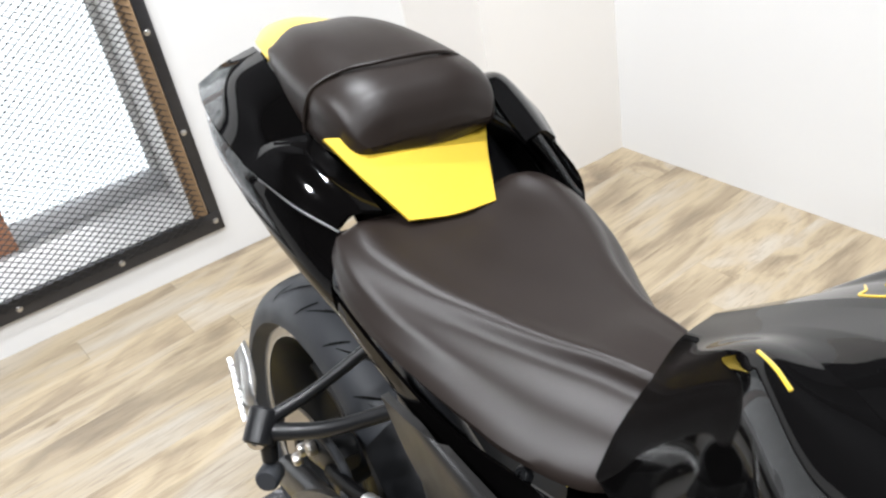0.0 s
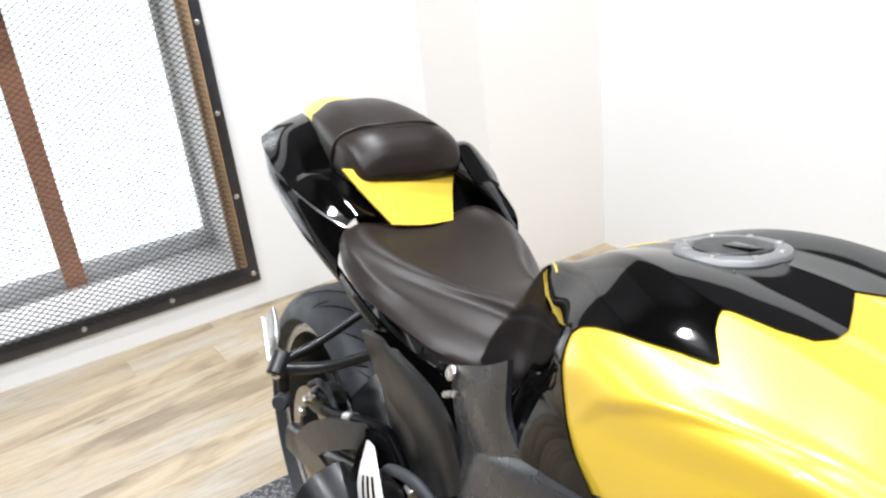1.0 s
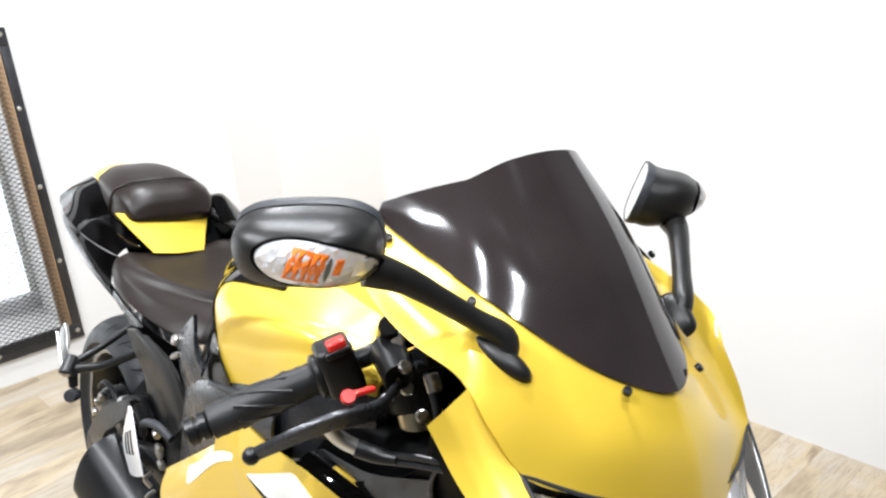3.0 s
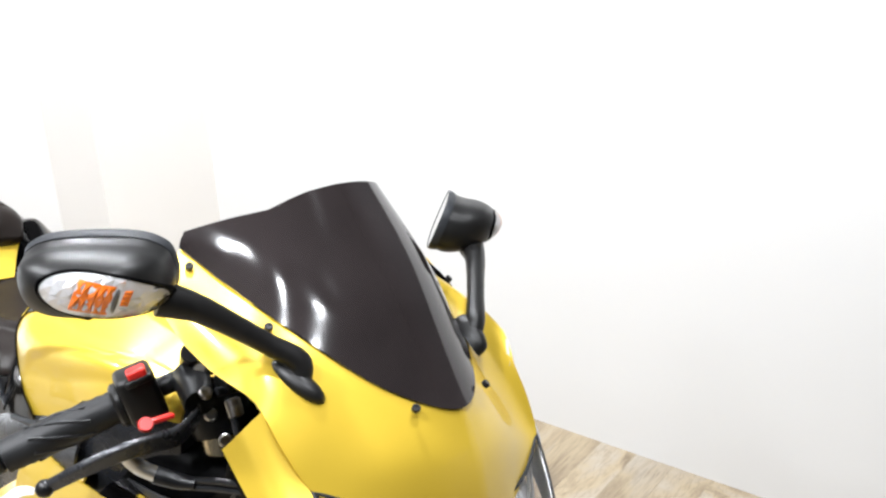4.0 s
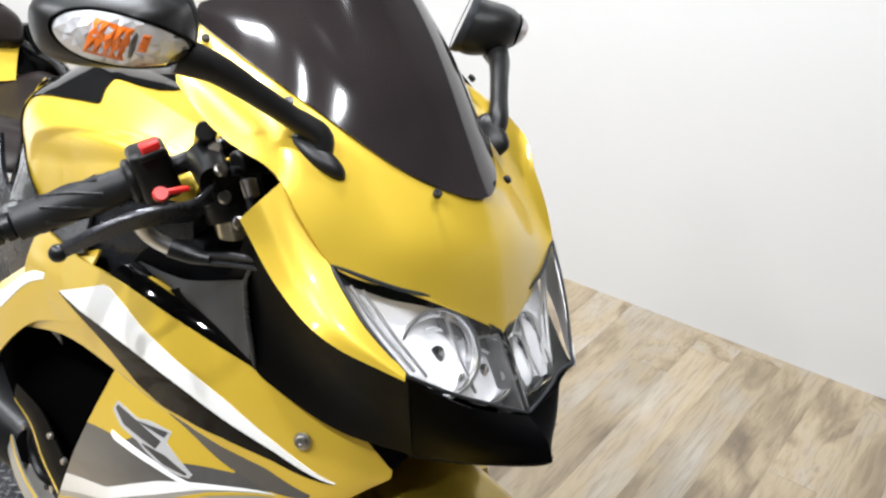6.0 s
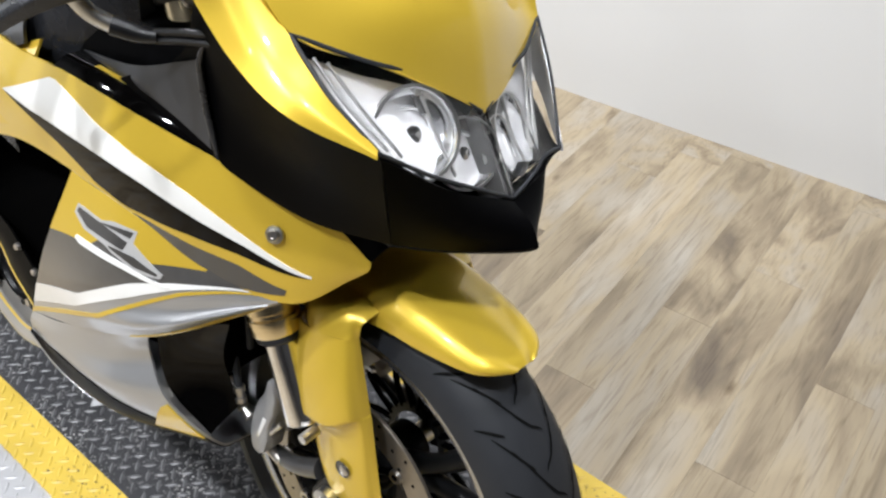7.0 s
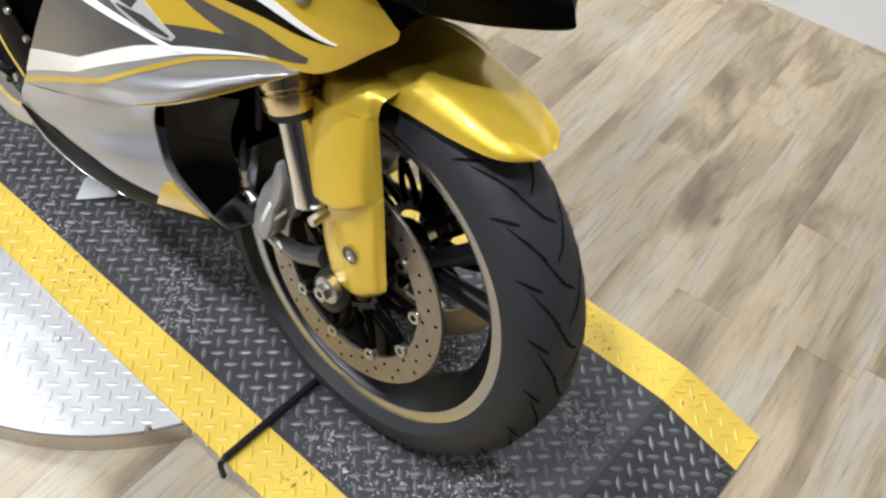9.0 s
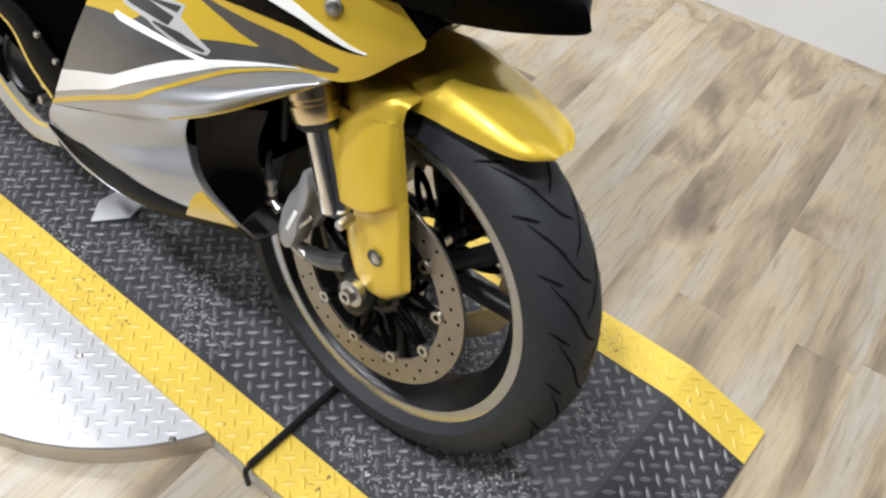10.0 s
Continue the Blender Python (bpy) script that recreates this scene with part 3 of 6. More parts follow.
# ---- the motorcycle ----
bike = thing("motorcycle", "yellow, black and silver sports motorcycle leaning on its stand", "motorcycle", loc=(0, 0.013, 0.045))
bike.rotation_euler = (radians(-9), 0, 0)


def both(row, k=1.0):
    """A row from the right to the middle, carried over to the left."""
    return row + [(x, -y * k, z) for x, y, z in row[-2::-1]]


def nose_left(s):
    """The left half of the nose, which is slimmer and hangs lower than the right towards its chin."""
    def f(u, v):
        p = s(u, v)
        k = float(np.interp(p.z, (0.84, 0.92, 0.97, 1.02), (0.60, 0.92, 0.82, 0.92)))
        k = 1 - (1 - k) * min(1.0, abs(p.y) / 0.11)
        return Vector((p.x, -p.y * k, p.z - abs(p.y) / 0.18 * float(np.interp(p.z, (0.72, 0.85, 0.92, 1.0), (0.02, 0.085, 0.05, 0)))))
    return f


# wheels
def wheel(name, x, z, R, W, rim_r, rim_w, label):
    w = part(name, lathe([(rim_r - 0.012, -rim_w / 2 + 0.004), (rim_r, -rim_w / 2), (rim_r + 0.004, -rim_w / 2 + 0.004), (rim_r - 0.006, -rim_w / 2 + 0.014), (rim_r - 0.028, -0.012), (rim_r - 0.028, 0.012),
                          (rim_r - 0.006, rim_w / 2 - 0.014), (rim_r + 0.004, rim_w / 2 - 0.004), (rim_r, rim_w / 2), (rim_r - 0.012, rim_w / 2 - 0.004), (rim_r - 0.018, rim_w / 2 - 0.014), (rim_r - 0.042, 0.012), (rim_r - 0.042, -0.012), (rim_r - 0.018, -rim_w / 2 + 0.014)],
                         (x, 0, z), (0, 1, 0), 96, closed=True), SATIN, bike, label)
    for sg in (-1, 1):
        part("rim_lip", lathe([(rim_r - 0.014, sg * (rim_w / 2 - 0.002)), (rim_r - 0.002, sg * (rim_w / 2 + 0.0015)), (rim_r + 0.005, sg * (rim_w / 2 - 0.001)), (rim_r + 0.004, sg * (rim_w / 2 - 0.008)), (rim_r - 0.012, sg * (rim_w / 2 - 0.008))], (x, 0, z), (0, 1, 0), 96, closed=True), RIM, w, "worn bronze rim lip")
    h = R - rim_r
    prof = []
    for k in range(25):
        a = math.pi * k / 24
        c, s = -math.cos(a), math.sin(a)
        prof.append((rim_r - 0.002 + h * s ** 0.72, W / 2 * math.copysign(abs(c) ** 0.72, c) if 0 < k < 24 else rim_w / 2 * c * 0.93))
    part("tyre", lathe(prof, (x, 0, z), (0, 1, 0), 128), RUBBER, w, "black sport tyre with slanted grooves")
    return w


fw = wheel("front_wheel", 0, 0.300, 0.2945, 0.122, 0.2265, 0.096, "dark cast front wheel with a bronze lip")
rw = wheel("rear_wheel", -1.42, 0.292, 0.296, 0.186, 0.226, 0.150, "dark cast rear wheel with a bronze lip")

# windscreen
scr = surf([both([(-0.248, -0.152, 1.088), (-0.166, -0.143, 1.062), (-0.083, -0.123, 1.031), (-0.010, -0.072, 0.985), (0.032, 0, 0.960)]),
            both([(-0.249, -0.150, 1.096), (-0.190, -0.1325, 1.0930), (-0.128, -0.108, 1.0880), (-0.080, -0.064, 1.0755), (-0.056, 0, 1.0675)]),
            both([(-0.250, -0.145, 1.104), (-0.215, -0.120, 1.121), (-0.178, -0.088, 1.140), (-0.160, -0.048, 1.156), (-0.154, 0, 1.162)])])


def fall(p, w=1.0):
    """The left of the screen falls back sooner than its right."""
    return p - Vector((3.0 * p.y * p.y * w, 0, 0)) if p.y > 0 else p


def bubble(s):
    """The screen with a shallow crease each side of its raised middle, running from the top edge in towards the nose."""
    def f(u, v):
        p = s(u, v)
        w = 0.10 + 0.16 * v
        r = abs(u - 0.5) / w
        k = max(0.0, 1 - abs(r - 1) / (0.55 if r < 1 else 0.75))
        k = k * k * max(0.0, (v - 0.30) / 0.70) ** 0.8
        n = Vector((0.35, 0.8 * (2 * u - 1), 0.8)).normalized()
        return fall(p - n * 0.0055 * k)
    return f


windscreen = part("windscreen", sheet(bubble(scr), 96, 32, off=0.002, thick=0.003), SCREEN, bike, "dark smoked double-bubble windscreen")

# upper cowl, right and left halves
cowl_rows = [[(-0.246, -0.160, 1.086), (-0.166, -0.150, 1.059), (-0.083, -0.131, 1.028), (-0.012, -0.078, 0.981), (0.020, -0.036, 0.963), (0.036, 0, 0.957)],
             [(-0.224, -0.187, 1.065), (-0.151, -0.182, 1.036), (-0.062, -0.170, 1.009), (0.002, -0.134, 0.957), (0.042, -0.070, 0.930), (0.062, 0, 0.905)],
             [(-0.201, -0.203, 1.039), (-0.138, -0.2005, 1.006), (-0.042, -0.195, 0.986), (0.013, -0.182, 0.924), (0.056, -0.095, 0.884), (0.082, 0, 0.831)]]
cowl_rows = [[scr(k / 16, 0.0) + Vector((0, 0, -0.001)) for k in range(9)]] + [crom(r, 9) for r in cowl_rows[1:]]
cowl = surf(cowl_rows)
flank = surf([[(-0.042, -0.195, 0.986), (0.013, -0.182, 0.924), (0.060, -0.180, 0.888), (0.106, -0.168, 0.854)],
              [(-0.049, -0.2135, 0.968), (0.007, -0.206, 0.914), (0.058, -0.200, 0.882), (0.109, -0.171, 0.851)],
              [(-0.065, -0.222, 0.947), (-0.008, -0.220, 0.901), (0.050, -0.212, 0.873), (0.110, -0.172, 0.848)]])
cowl_half = nose_left(cowl)


def cowl_left(u, v):
    return fall(cowl_half(u, v), 1 - v)


part("upper_cowl", sheet(lambda u, v: cowl(2 * u, v) if u <= 0.5 else cowl_left(2 - 2 * u, v), 80, 24, thick=0.003), YELLOW, bike, "yellow pearl fairing cowl")
part("cowl_flank", sheet(flank, 24, 8, thick=0.003), YELLOW, bike)
part("lamp_bezel", sheet(nose_left(flank), 24, 8, thick=0.003), SILVER, bike, "silver-grey bezel beside the headlight")

# black inner duct panel and chin
duct = surf([[(-0.075, -0.205, 0.945), (-0.012, -0.206, 0.897), (0.050, -0.200, 0.868), (0.109, -0.167, 0.847)],
             [(-0.130, -0.185, 0.860), (-0.055, -0.175, 0.815), (0.020, -0.160, 0.790), (0.085, -0.130, 0.775)],
             [(-0.225, -0.195, 0.805), (-0.100, -0.180, 0.765), (-0.005, -0.145, 0.728), (0.068, -0.100, 0.716)]])
chin = surf([[(0.109, -0.167, 0.847), (0.122, -0.090, 0.797), (0.130, 0, 0.757)], [(0.092, -0.135, 0.780), (0.130, -0.070, 0.752), (0.156, 0, 0.742)], [(0.068, -0.100, 0.716), (0.120, -0.055, 0.716), (0.168, 0, 0.722)]])
part("duct_panel", sheet(duct, 24, 12, thick=0.003), PLASTIC, bike, "matt black inner fairing panel")
part("duct_panel", sheet(nose_left(duct), 24, 12, thick=0.003), PLASTIC, bike, "matt black inner fairing panel")
for s in (chin, nose_left(chin)):
    part("chin", sheet(s, 20, 10, thick=0.004), PLASTIC, bike, "deep black chin under the headlights")
duct_in = part("duct_inner_panel", sheet(surf([[(-0.300, -0.1895, 0.809), (-0.200, -0.1915, 0.826), (-0.102, -0.1885, 0.864)], [(-0.270, -0.190, 0.806), (-0.182, -0.193, 0.813), (-0.098, -0.186, 0.820)], [(-0.240, -0.1895, 0.804), (-0.160, -0.1915, 0.800), (-0.093, -0.1835, 0.777)]]), 16, 12, thick=0.002), DUCT, bike, "satin dark grey inner duct panel")
# edge highlight of the crease, built as a thin lighter tube
part("duct_crease_highlight", tube([(-0.086, -0.190, 0.886), (-0.098, -0.1885, 0.862), (-0.098, -0.1845, 0.824), (-0.093, -0.182, 0.793), (-0.087, -0.181, 0.768)], [0.0014, 0.0032, 0.0036, 0.0034, 0.0014], 10, 24), LEVER, duct_in, "lighter tube painted as the crease's edge highlight")
part("chin_floor", sheet(surf([both([(0.066, -0.100, 0.716), (0.118, -0.055, 0.716), (0.166, 0, 0.722)], 0.55), both([(-0.10, -0.09, 0.720), (-0.10, -0.05, 0.722), (-0.10, 0, 0.724)])]), 24, 8, thick=0.003), BLACK, bike)

# headlights
lamp_s = surf([[(0.013, -0.180, 0.922), (0.045, -0.125, 0.898), (0.060, -0.060, 0.872), (0.081, -0.003, 0.832)],
               [(0.062, -0.180, 0.886), (0.086, -0.115, 0.855), (0.100, -0.055, 0.822), (0.106, -0.002, 0.796)],
               [(0.107, -0.166, 0.850), (0.113, -0.105, 0.812), (0.122, -0.050, 0.784), (0.129, -0.001, 0.760)]])


def headlight(s, sgn):
    h = part("headlight", sheet(s, 24, 12, off=0.001, thick=0.0025), LENS, bike, "clear headlight glass with chrome reflectors")
    h.visible_shadow = False
    part("reflector", sheet(s, 24, 12, 0.08, 0.99, 0.0, 0.90, off=-0.024, thick=0.002), LAMP_SILVER, h, "silver reflector shell")
    edge = [s(k / 12, 0) for k in range(13)]
    part("seal", tube(edge, 0.0022, 8, 40), RUBBER, h)
    part("seal", tube([s(0, k / 4) for k in range(5)], 0.0022, 8, 16), RUBBER, h)
    part("seal", tube([s(k / 12, 1) for k in range(13)], 0.0020, 8, 40), RUBBER, h)
    part("divider", sheet(s, 4, 14, 0.965, 0.995, 0.05, 0.98, off=-0.003, thick=0.030), GREY, h, "grey rib between the lamps")
    part("inner_mask", sheet(s, 10, 6, 0.60, 0.93, 0.04, 0.24, off=-0.014, thick=0.004), GREY, h, "dark mask over the inner lamp")
    for u0, u1 in ((0.10, 0.16), (0.16, 0.24), (0.62, 0.60)):
        part("inner_rib", tube([s(u0, 0.10) - Vector((0.010, 0, 0.006)), s((u0 + u1) / 2, 0.45) - Vector((0.014, 0, 0.008)), s(u1, 0.86) - Vector((0.010, 0, 0.006))], 0.0018, 8, 14), ALU, h)
    for u, v, r in ((0.43, 0.55, 0.040), (0.79, 0.55, 0.032)):
        p = s(u, v)
        n = Vector((0.85, -0.30 * sgn, 0.42)).normalized()
        c = p - n * 0.044
        b = part("reflector_bowl", lathe([(r * 1.03, 0.026), (r * 1.05, 0.024), (r, 0.022), (r * 0.97, 0.016), (r * 0.86, 0.012), (r * 0.84, 0.006), (r * 0.62, -0.004), (r * 0.35, -0.010), (1e-4, -0.012)], c, n, 40), CHROME, h, "round chrome reflector bowl")
        part("bulb_shield", lathe([(1e-4, 0.020), (r * 0.20, 0.018), (r * 0.24, 0.0), (r * 0.2, -0.010)], c, n, 20), CHROME, b)
        part("bowl_ring", lathe([(r * 1.04, 0.0262), (r * 1.10, 0.0262), (r * 1.10, 0.020), (r * 1.04, 0.020)], c, n, 40, closed=True), ALU, b)
        part("lens_ring", lathe([(r * 0.55, 0.010), (r * 0.60, 0.012), (r * 0.64, 0.008), (r * 0.58, 0.004)], c, n, 32, closed=True), LAMP_SILVER, b)
    return h


headlight(lamp_s, 1)
headlight(nose_left(lamp_s), -1)

# side fairing: upper nose band, graphic bands, lower panel, belly
band = surf([[(-0.50, -0.212, 0.790), (-0.40, -0.217, 0.787), (-0.295, -0.216, 0.793), (-0.19, -0.204, 0.784), (-0.08, -0.174, 0.762), (0.004, -0.128, 0.727), (0.043, -0.100, 0.683)],
             [(-0.53, -0.222, 0.720), (-0.41, -0.227, 0.730), (-0.298, -0.225, 0.735), (-0.19, -0.214, 0.725), (-0.095, -0.187, 0.700), (-0.006, -0.143, 0.673), (0.043, -0.102, 0.674)],
             [(-0.56, -0.215, 0.620), (-0.42, -0.221, 0.668), (-0.300, -0.220, 0.677), (-0.187, -0.208, 0.664), (-0.11, -0.189, 0.636), (-0.020, -0.151, 0.621), (0.034, -0.108, 0.664)]])


def decal(name, s, top, low, material, parent, off=0.0009, nu=40, nv=4, label="", at=None):
    """A painted field on a panel between two lines (u, v)."""
    u0, u1 = max(top[0][0], low[0][0]), min(top[-1][0], low[-1][0])
    f = lambda line: (lambda u: float(np.interp(u, [a for a, b in line], [b for a, b in line])))
    return part(name, sheet(s, nu, nv, u0, u1, f(top), f(low), off=off, thick=off * 0.9, at=at), material, parent, label)


def bands(s):
    side = part("side_fairing", sheet(s, 44, 16, thick=0.003), YELLOW, bike, "yellow fairing side with white and black stripes")
    wt = [(0.15, 0.47), (0.30, 0.10), (0.35, 0.17), (0.42, 0.28), (0.51, 0.35), (0.62, 0.39), (0.72, 0.48), (0.86, 0.62)]
    wb = [(0.15, 0.48), (0.23, 0.54), (0.36, 0.57), (0.51, 0.57), (0.62, 0.57), (0.73, 0.57), (0.86, 0.64)]
    decal("white_stripe", s, wt, wb, WHITE, side, 0.0008)
    decal("black_stripe", s, wb, [(0.15, 0.49), (0.32, 0.76), (0.40, 0.95), (0.46, 0.98), (0.56, 0.86), (0.63, 0.76), (0.73, 0.67), (0.86, 0.645)], BLACK, side, 0.0006)
    rim = surf([[s(k / 10, 0) + Vector((0, 0, -0.001)) for k in range(3, 11)], [s(k / 10, 0) + Vector((0.004, -0.014 * math.copysign(1, s(0.3, 0).y), 0.010)) for k in range(3, 11)], [s(k / 10, 0) + Vector((0.006, -0.034 * math.copysign(1, s(0.3, 0).y), 0.012)) for k in range(3, 11)]])
    trim = part("black_trim", sheet(rim, 30, 6, thick=0.002), BLACK, side, "gloss black trim along the fairing edge")
    # reflection of the yellow side in the gloss trim, painted as a line
    decal("yellow_reflection", rim, [(0.10, 0.62), (0.45, 0.58), (0.80, 0.70)], [(0.10, 0.74), (0.45, 0.72), (0.80, 0.74)], YELLOW, trim, 0.0008)
    decal("grey_flash", s, [(0.48, 0.992), (0.62, 0.86), (0.73, 0.78), (0.82, 0.84)], [(0.48, 0.996), (0.60, 0.997), (0.74, 0.997), (0.82, 0.90)], GREY, side, 0.0006)
    return side


side_r = bands(band)
bands(flip(band))
panel = surf([[(-0.300, -0.220, 0.677), (-0.187, -0.208, 0.664), (-0.11, -0.189, 0.636), (-0.030, -0.155, 0.622)],
              [(-0.365, -0.239, 0.545), (-0.240, -0.234, 0.565), (-0.138, -0.207, 0.580), (-0.030, -0.157, 0.619)],
              [(-0.470, -0.222, 0.385), (-0.294, -0.233, 0.466), (-0.166, -0.211, 0.522), (-0.031, -0.151, 0.615)]])


def swollen(u, v):
    """The lower fairing with a rounded swelling along its lower edge, growing towards the wheel."""
    p = panel(u, v)
    k = math.exp(-((v - 0.80) / 0.13) ** 2) * min(1.0, max(0.0, (u - 0.22) / 0.35)) * min(1.0, (1 - u) / 0.12)
    return p + Vector((0, -0.013, 0.004)) * k


def lower(s):
    p = part("lower_fairing", sheet(s, 40, 20, thick=0.003), SILVER, bike, "silver-grey lower fairing with stripes and a badge")
    wt, wb = [(0, 0.74), (0.24, 0.67), (0.44, 0.42), (0.61, 0.27), (0.9, 0.05)], [(0, 0.90), (0.25, 0.79), (0.47, 0.54), (0.64, 0.32), (0.9, 0.07)]
    decal("grey_field", s, [(0, 0.004), (0.9, 0.004)], wt, MIDGREY, p, 0.0005, nv=10)
    decal("yellow_field", s, [(0, 0.002), (0.69, 0.002)], [(0, 0.34), (0.08, 0.32), (0.2, 0.30), (0.26, 0.18), (0.47, 0.21), (0.69, 0.02)], YELLOW, p, 0.0010)
    decal("badge_edge", s, [(0.08, 0.125), (0.20, 0.135), (0.24, 0.105), (0.35, 0.075), (0.36, 0.15), (0.45, 0.19), (0.55, 0.24)], [(0.08, 0.18), (0.15, 0.235), (0.26, 0.25), (0.30, 0.27), (0.42, 0.305), (0.50, 0.30), (0.55, 0.28)], BADGE, p, 0.0014)
    decal("badge", s, [(0.09, 0.14), (0.20, 0.150), (0.34, 0.165)], [(0.09, 0.165), (0.16, 0.215), (0.34, 0.225)], GREY, p, 0.0018)
    decal("badge", s, [(0.20, 0.148), (0.34, 0.092)], [(0.20, 0.152), (0.34, 0.135)], GREY, p, 0.0018)
    decal("badge", s, [(0.28, 0.24), (0.40, 0.225), (0.53, 0.252)], [(0.28, 0.25), (0.42, 0.285), (0.53, 0.272)], GREY, p, 0.0018)
    decal("badge_bar", s, [(0.13, 0.285), (0.34, 0.298), (0.60, 0.320)], [(0.13, 0.305), (0.16, 0.325), (0.40, 0.335), (0.60, 0.350)], WHITE, p, 0.0018)
    decal("yellow_lower_edge", s, [(0.55, 0.985), (0.72, 0.95), (0.84, 0.92), (0.96, 0.90)], [(0.55, 0.995), (0.96, 0.995)], YELLOW, p, 0.0009)
    decal("white_stripe", s, wt, wb, WHITE, p, 0.0009)
    decal("yellow_stripe", s, [(0, 0.955), (0.38, 0.78), (0.66, 0.335), (0.97, 0.04)], [(0, 0.995), (0.40, 0.82), (0.67, 0.375), (0.97, 0.08)], YELLOW, p, 0.0009)
    return p


lower(swollen)
lower(flip(swollen))
belly = surf([[(-0.470, -0.222, 0.385), (-0.370, -0.231, 0.430), (-0.270, -0.229, 0.477), (-0.186, -0.216, 0.512)],
              [(-0.474, -0.2255, 0.372), (-0.378, -0.2345, 0.400), (-0.271, -0.225, 0.432), (-0.207, -0.203, 0.462)],
              [(-0.478, -0.2235, 0.354), (-0.385, -0.2325, 0.362), (-0.272, -0.235, 0.390), (-0.172, -0.208, 0.418)],
              [(-0.478, -0.217, 0.335), (-0.395, -0.217, 0.312), (-0.272, -0.205, 0.318), (-0.126, -0.177, 0.362)],
              [(-0.500, -0.120, 0.270), (-0.400, -0.120, 0.252), (-0.270, -0.110, 0.275), (-0.165, -0.110, 0.288)],
              [(-0.500, -0.000, 0.250), (-0.400, -0.000, 0.235), (-0.270, -0.000, 0.265), (-0.180, -0.000, 0.268)]])
inner_belly = surf([[(-0.195, -0.200, 0.520), (-0.165, -0.175, 0.522), (-0.130, -0.145, 0.525)], [(-0.186, -0.196, 0.425), (-0.175, -0.172, 0.445), (-0.150, -0.140, 0.455)], [(-0.142, -0.170, 0.357), (-0.138, -0.155, 0.372), (-0.132, -0.130, 0.390)]])
for s in (inner_belly, flip(inner_belly)):
    part("inner_belly", sheet(s, 12, 14, thick=0.003), BLACK, bike, "gloss black inner panel of the belly")
for s in (belly, flip(belly)):
    bp = part("belly_pan", sheet(s, 40, 60, thick=0.003, at=(0.5, 0.1)), SILVER, bike, "silver belly pan with a black lower edge")
    decal("black_edge", s, [(0, 0.46), (0.15, 0.40), (0.33, 0.355), (0.6, 0.41), (0.8, 0.49), (1, 0.575)], [(0, 0.99), (1, 0.99)], PLASTIC, bp, 0.0016, nv=48, at=(0.5, 0.1))
    decal("silver_edge", s, [(0, 0.50), (0.33, 0.525), (0.65, 0.60)], [(0, 0.62), (0.33, 0.63), (0.65, 0.612)], SILVER, bp, 0.0024, nv=16, at=(0.5, 0.1))
    decal("yellow_tip", s, [(0.83, 0.545), (0.89, 0.48), (0.94, 0.44), (0.99, 0.42)], [(0.83, 0.55), (0.90, 0.56), (0.99, 0.575)], YELLOW, bp, 0.0020, nv=16, at=(0.5, 0.1))

# rear edge of the lower fairing: an upper strip, the belly's own strip and the engine cover between them
up_strip = surf([[(-0.640, -0.200, 0.482), (-0.540, -0.208, 0.489), (-0.490, -0.212, 0.468), (-0.436, -0.216, 0.446)], [(-0.645, -0.202, 0.465), (-0.560, -0.211, 0.466), (-0.512, -0.215, 0.439), (-0.458, -0.219, 0.416)], [(-0.650, -0.200, 0.448), (-0.580, -0.208, 0.444), (-0.534, -0.213, 0.410), (-0.478, -0.217, 0.386)]])
us = part("fairing_strip", sheet(up_strip, 24, 8, thick=0.003), PLASTIC, bike, "dark satin strip behind the lower fairing")
decal("yellow_edge", up_strip, [(0.0, 0.88), (1, 0.90)], [(0.0, 0.99), (1, 0.99)], YELLOW, us, 0.0008)
low_strip = surf([[(-0.80, -0.160, 0.335), (-0.654, -0.198, 0.326), (-0.560, -0.206, 0.312), (-0.470, -0.218, 0.345)], [(-0.80, -0.165, 0.300), (-0.670, -0.200, 0.290), (-0.570, -0.208, 0.275), (-0.470, -0.216, 0.310)], [(-0.80, -0.120, 0.260), (-0.690, -0.150, 0.250), (-0.600, -0.150, 0.232), (-0.490, -0.150, 0.262)]])
ls = part("belly_strip", sheet(low_strip, 24, 12, thick=0.003), SILVER, bike, "silver rear end of the belly pan")
decal("yellow_edge", low_strip, [(0.0, 0.02), (1, 0.02)], [(0.0, 0.10), (1, 0.10)], YELLOW, ls, 0.0008)
ec = part("engine_cover", lathe([(0.058, -0.02), (0.058, 0.004), (0.052, 0.010), (0.044, 0.011), (0.040, 0.006), (0.030, 0.005), (1e-4, 0.007)], (-0.640, -0.160, 0.345), (0, -1, 0.1), 40), SATIN, bike, "black round engine cover with bolts")
for k in range(7):
    a = 2 * math.pi * k / 7 + 0.3
    part("cover_bolt", lathe([(1e-4, 0.004), (0.0045, 0.004), (0.0055, 0.0), (0.0055, -0.004)], (-0.640 + 0.066 * math.cos(a), -0.166, 0.345 + 0.066 * math.sin(a)), (0, -1, 0.1), 12), STEEL, ec)
for x, z in ((-0.498, 0.474), (-0.459, 0.453)):
    part("strip_bolt", lathe([(1e-4, 0.003), (0.004, 0.003), (0.0052, 0.0), (0.0052, -0.003)], (x, -0.2155, z), (0, -1, 0.1), 12), STEEL, us)
for x, z in ((-0.538, 0.371), (-0.552, 0.338), (-0.521, 0.322)):
    part("strip_bolt", lathe([(1e-4, 0.006), (0.006, 0.006), (0.0075, 0.0), (0.0075, -0.03)], (x, -0.190, z), (0, -1, 0.1), 12), STEEL, ls)
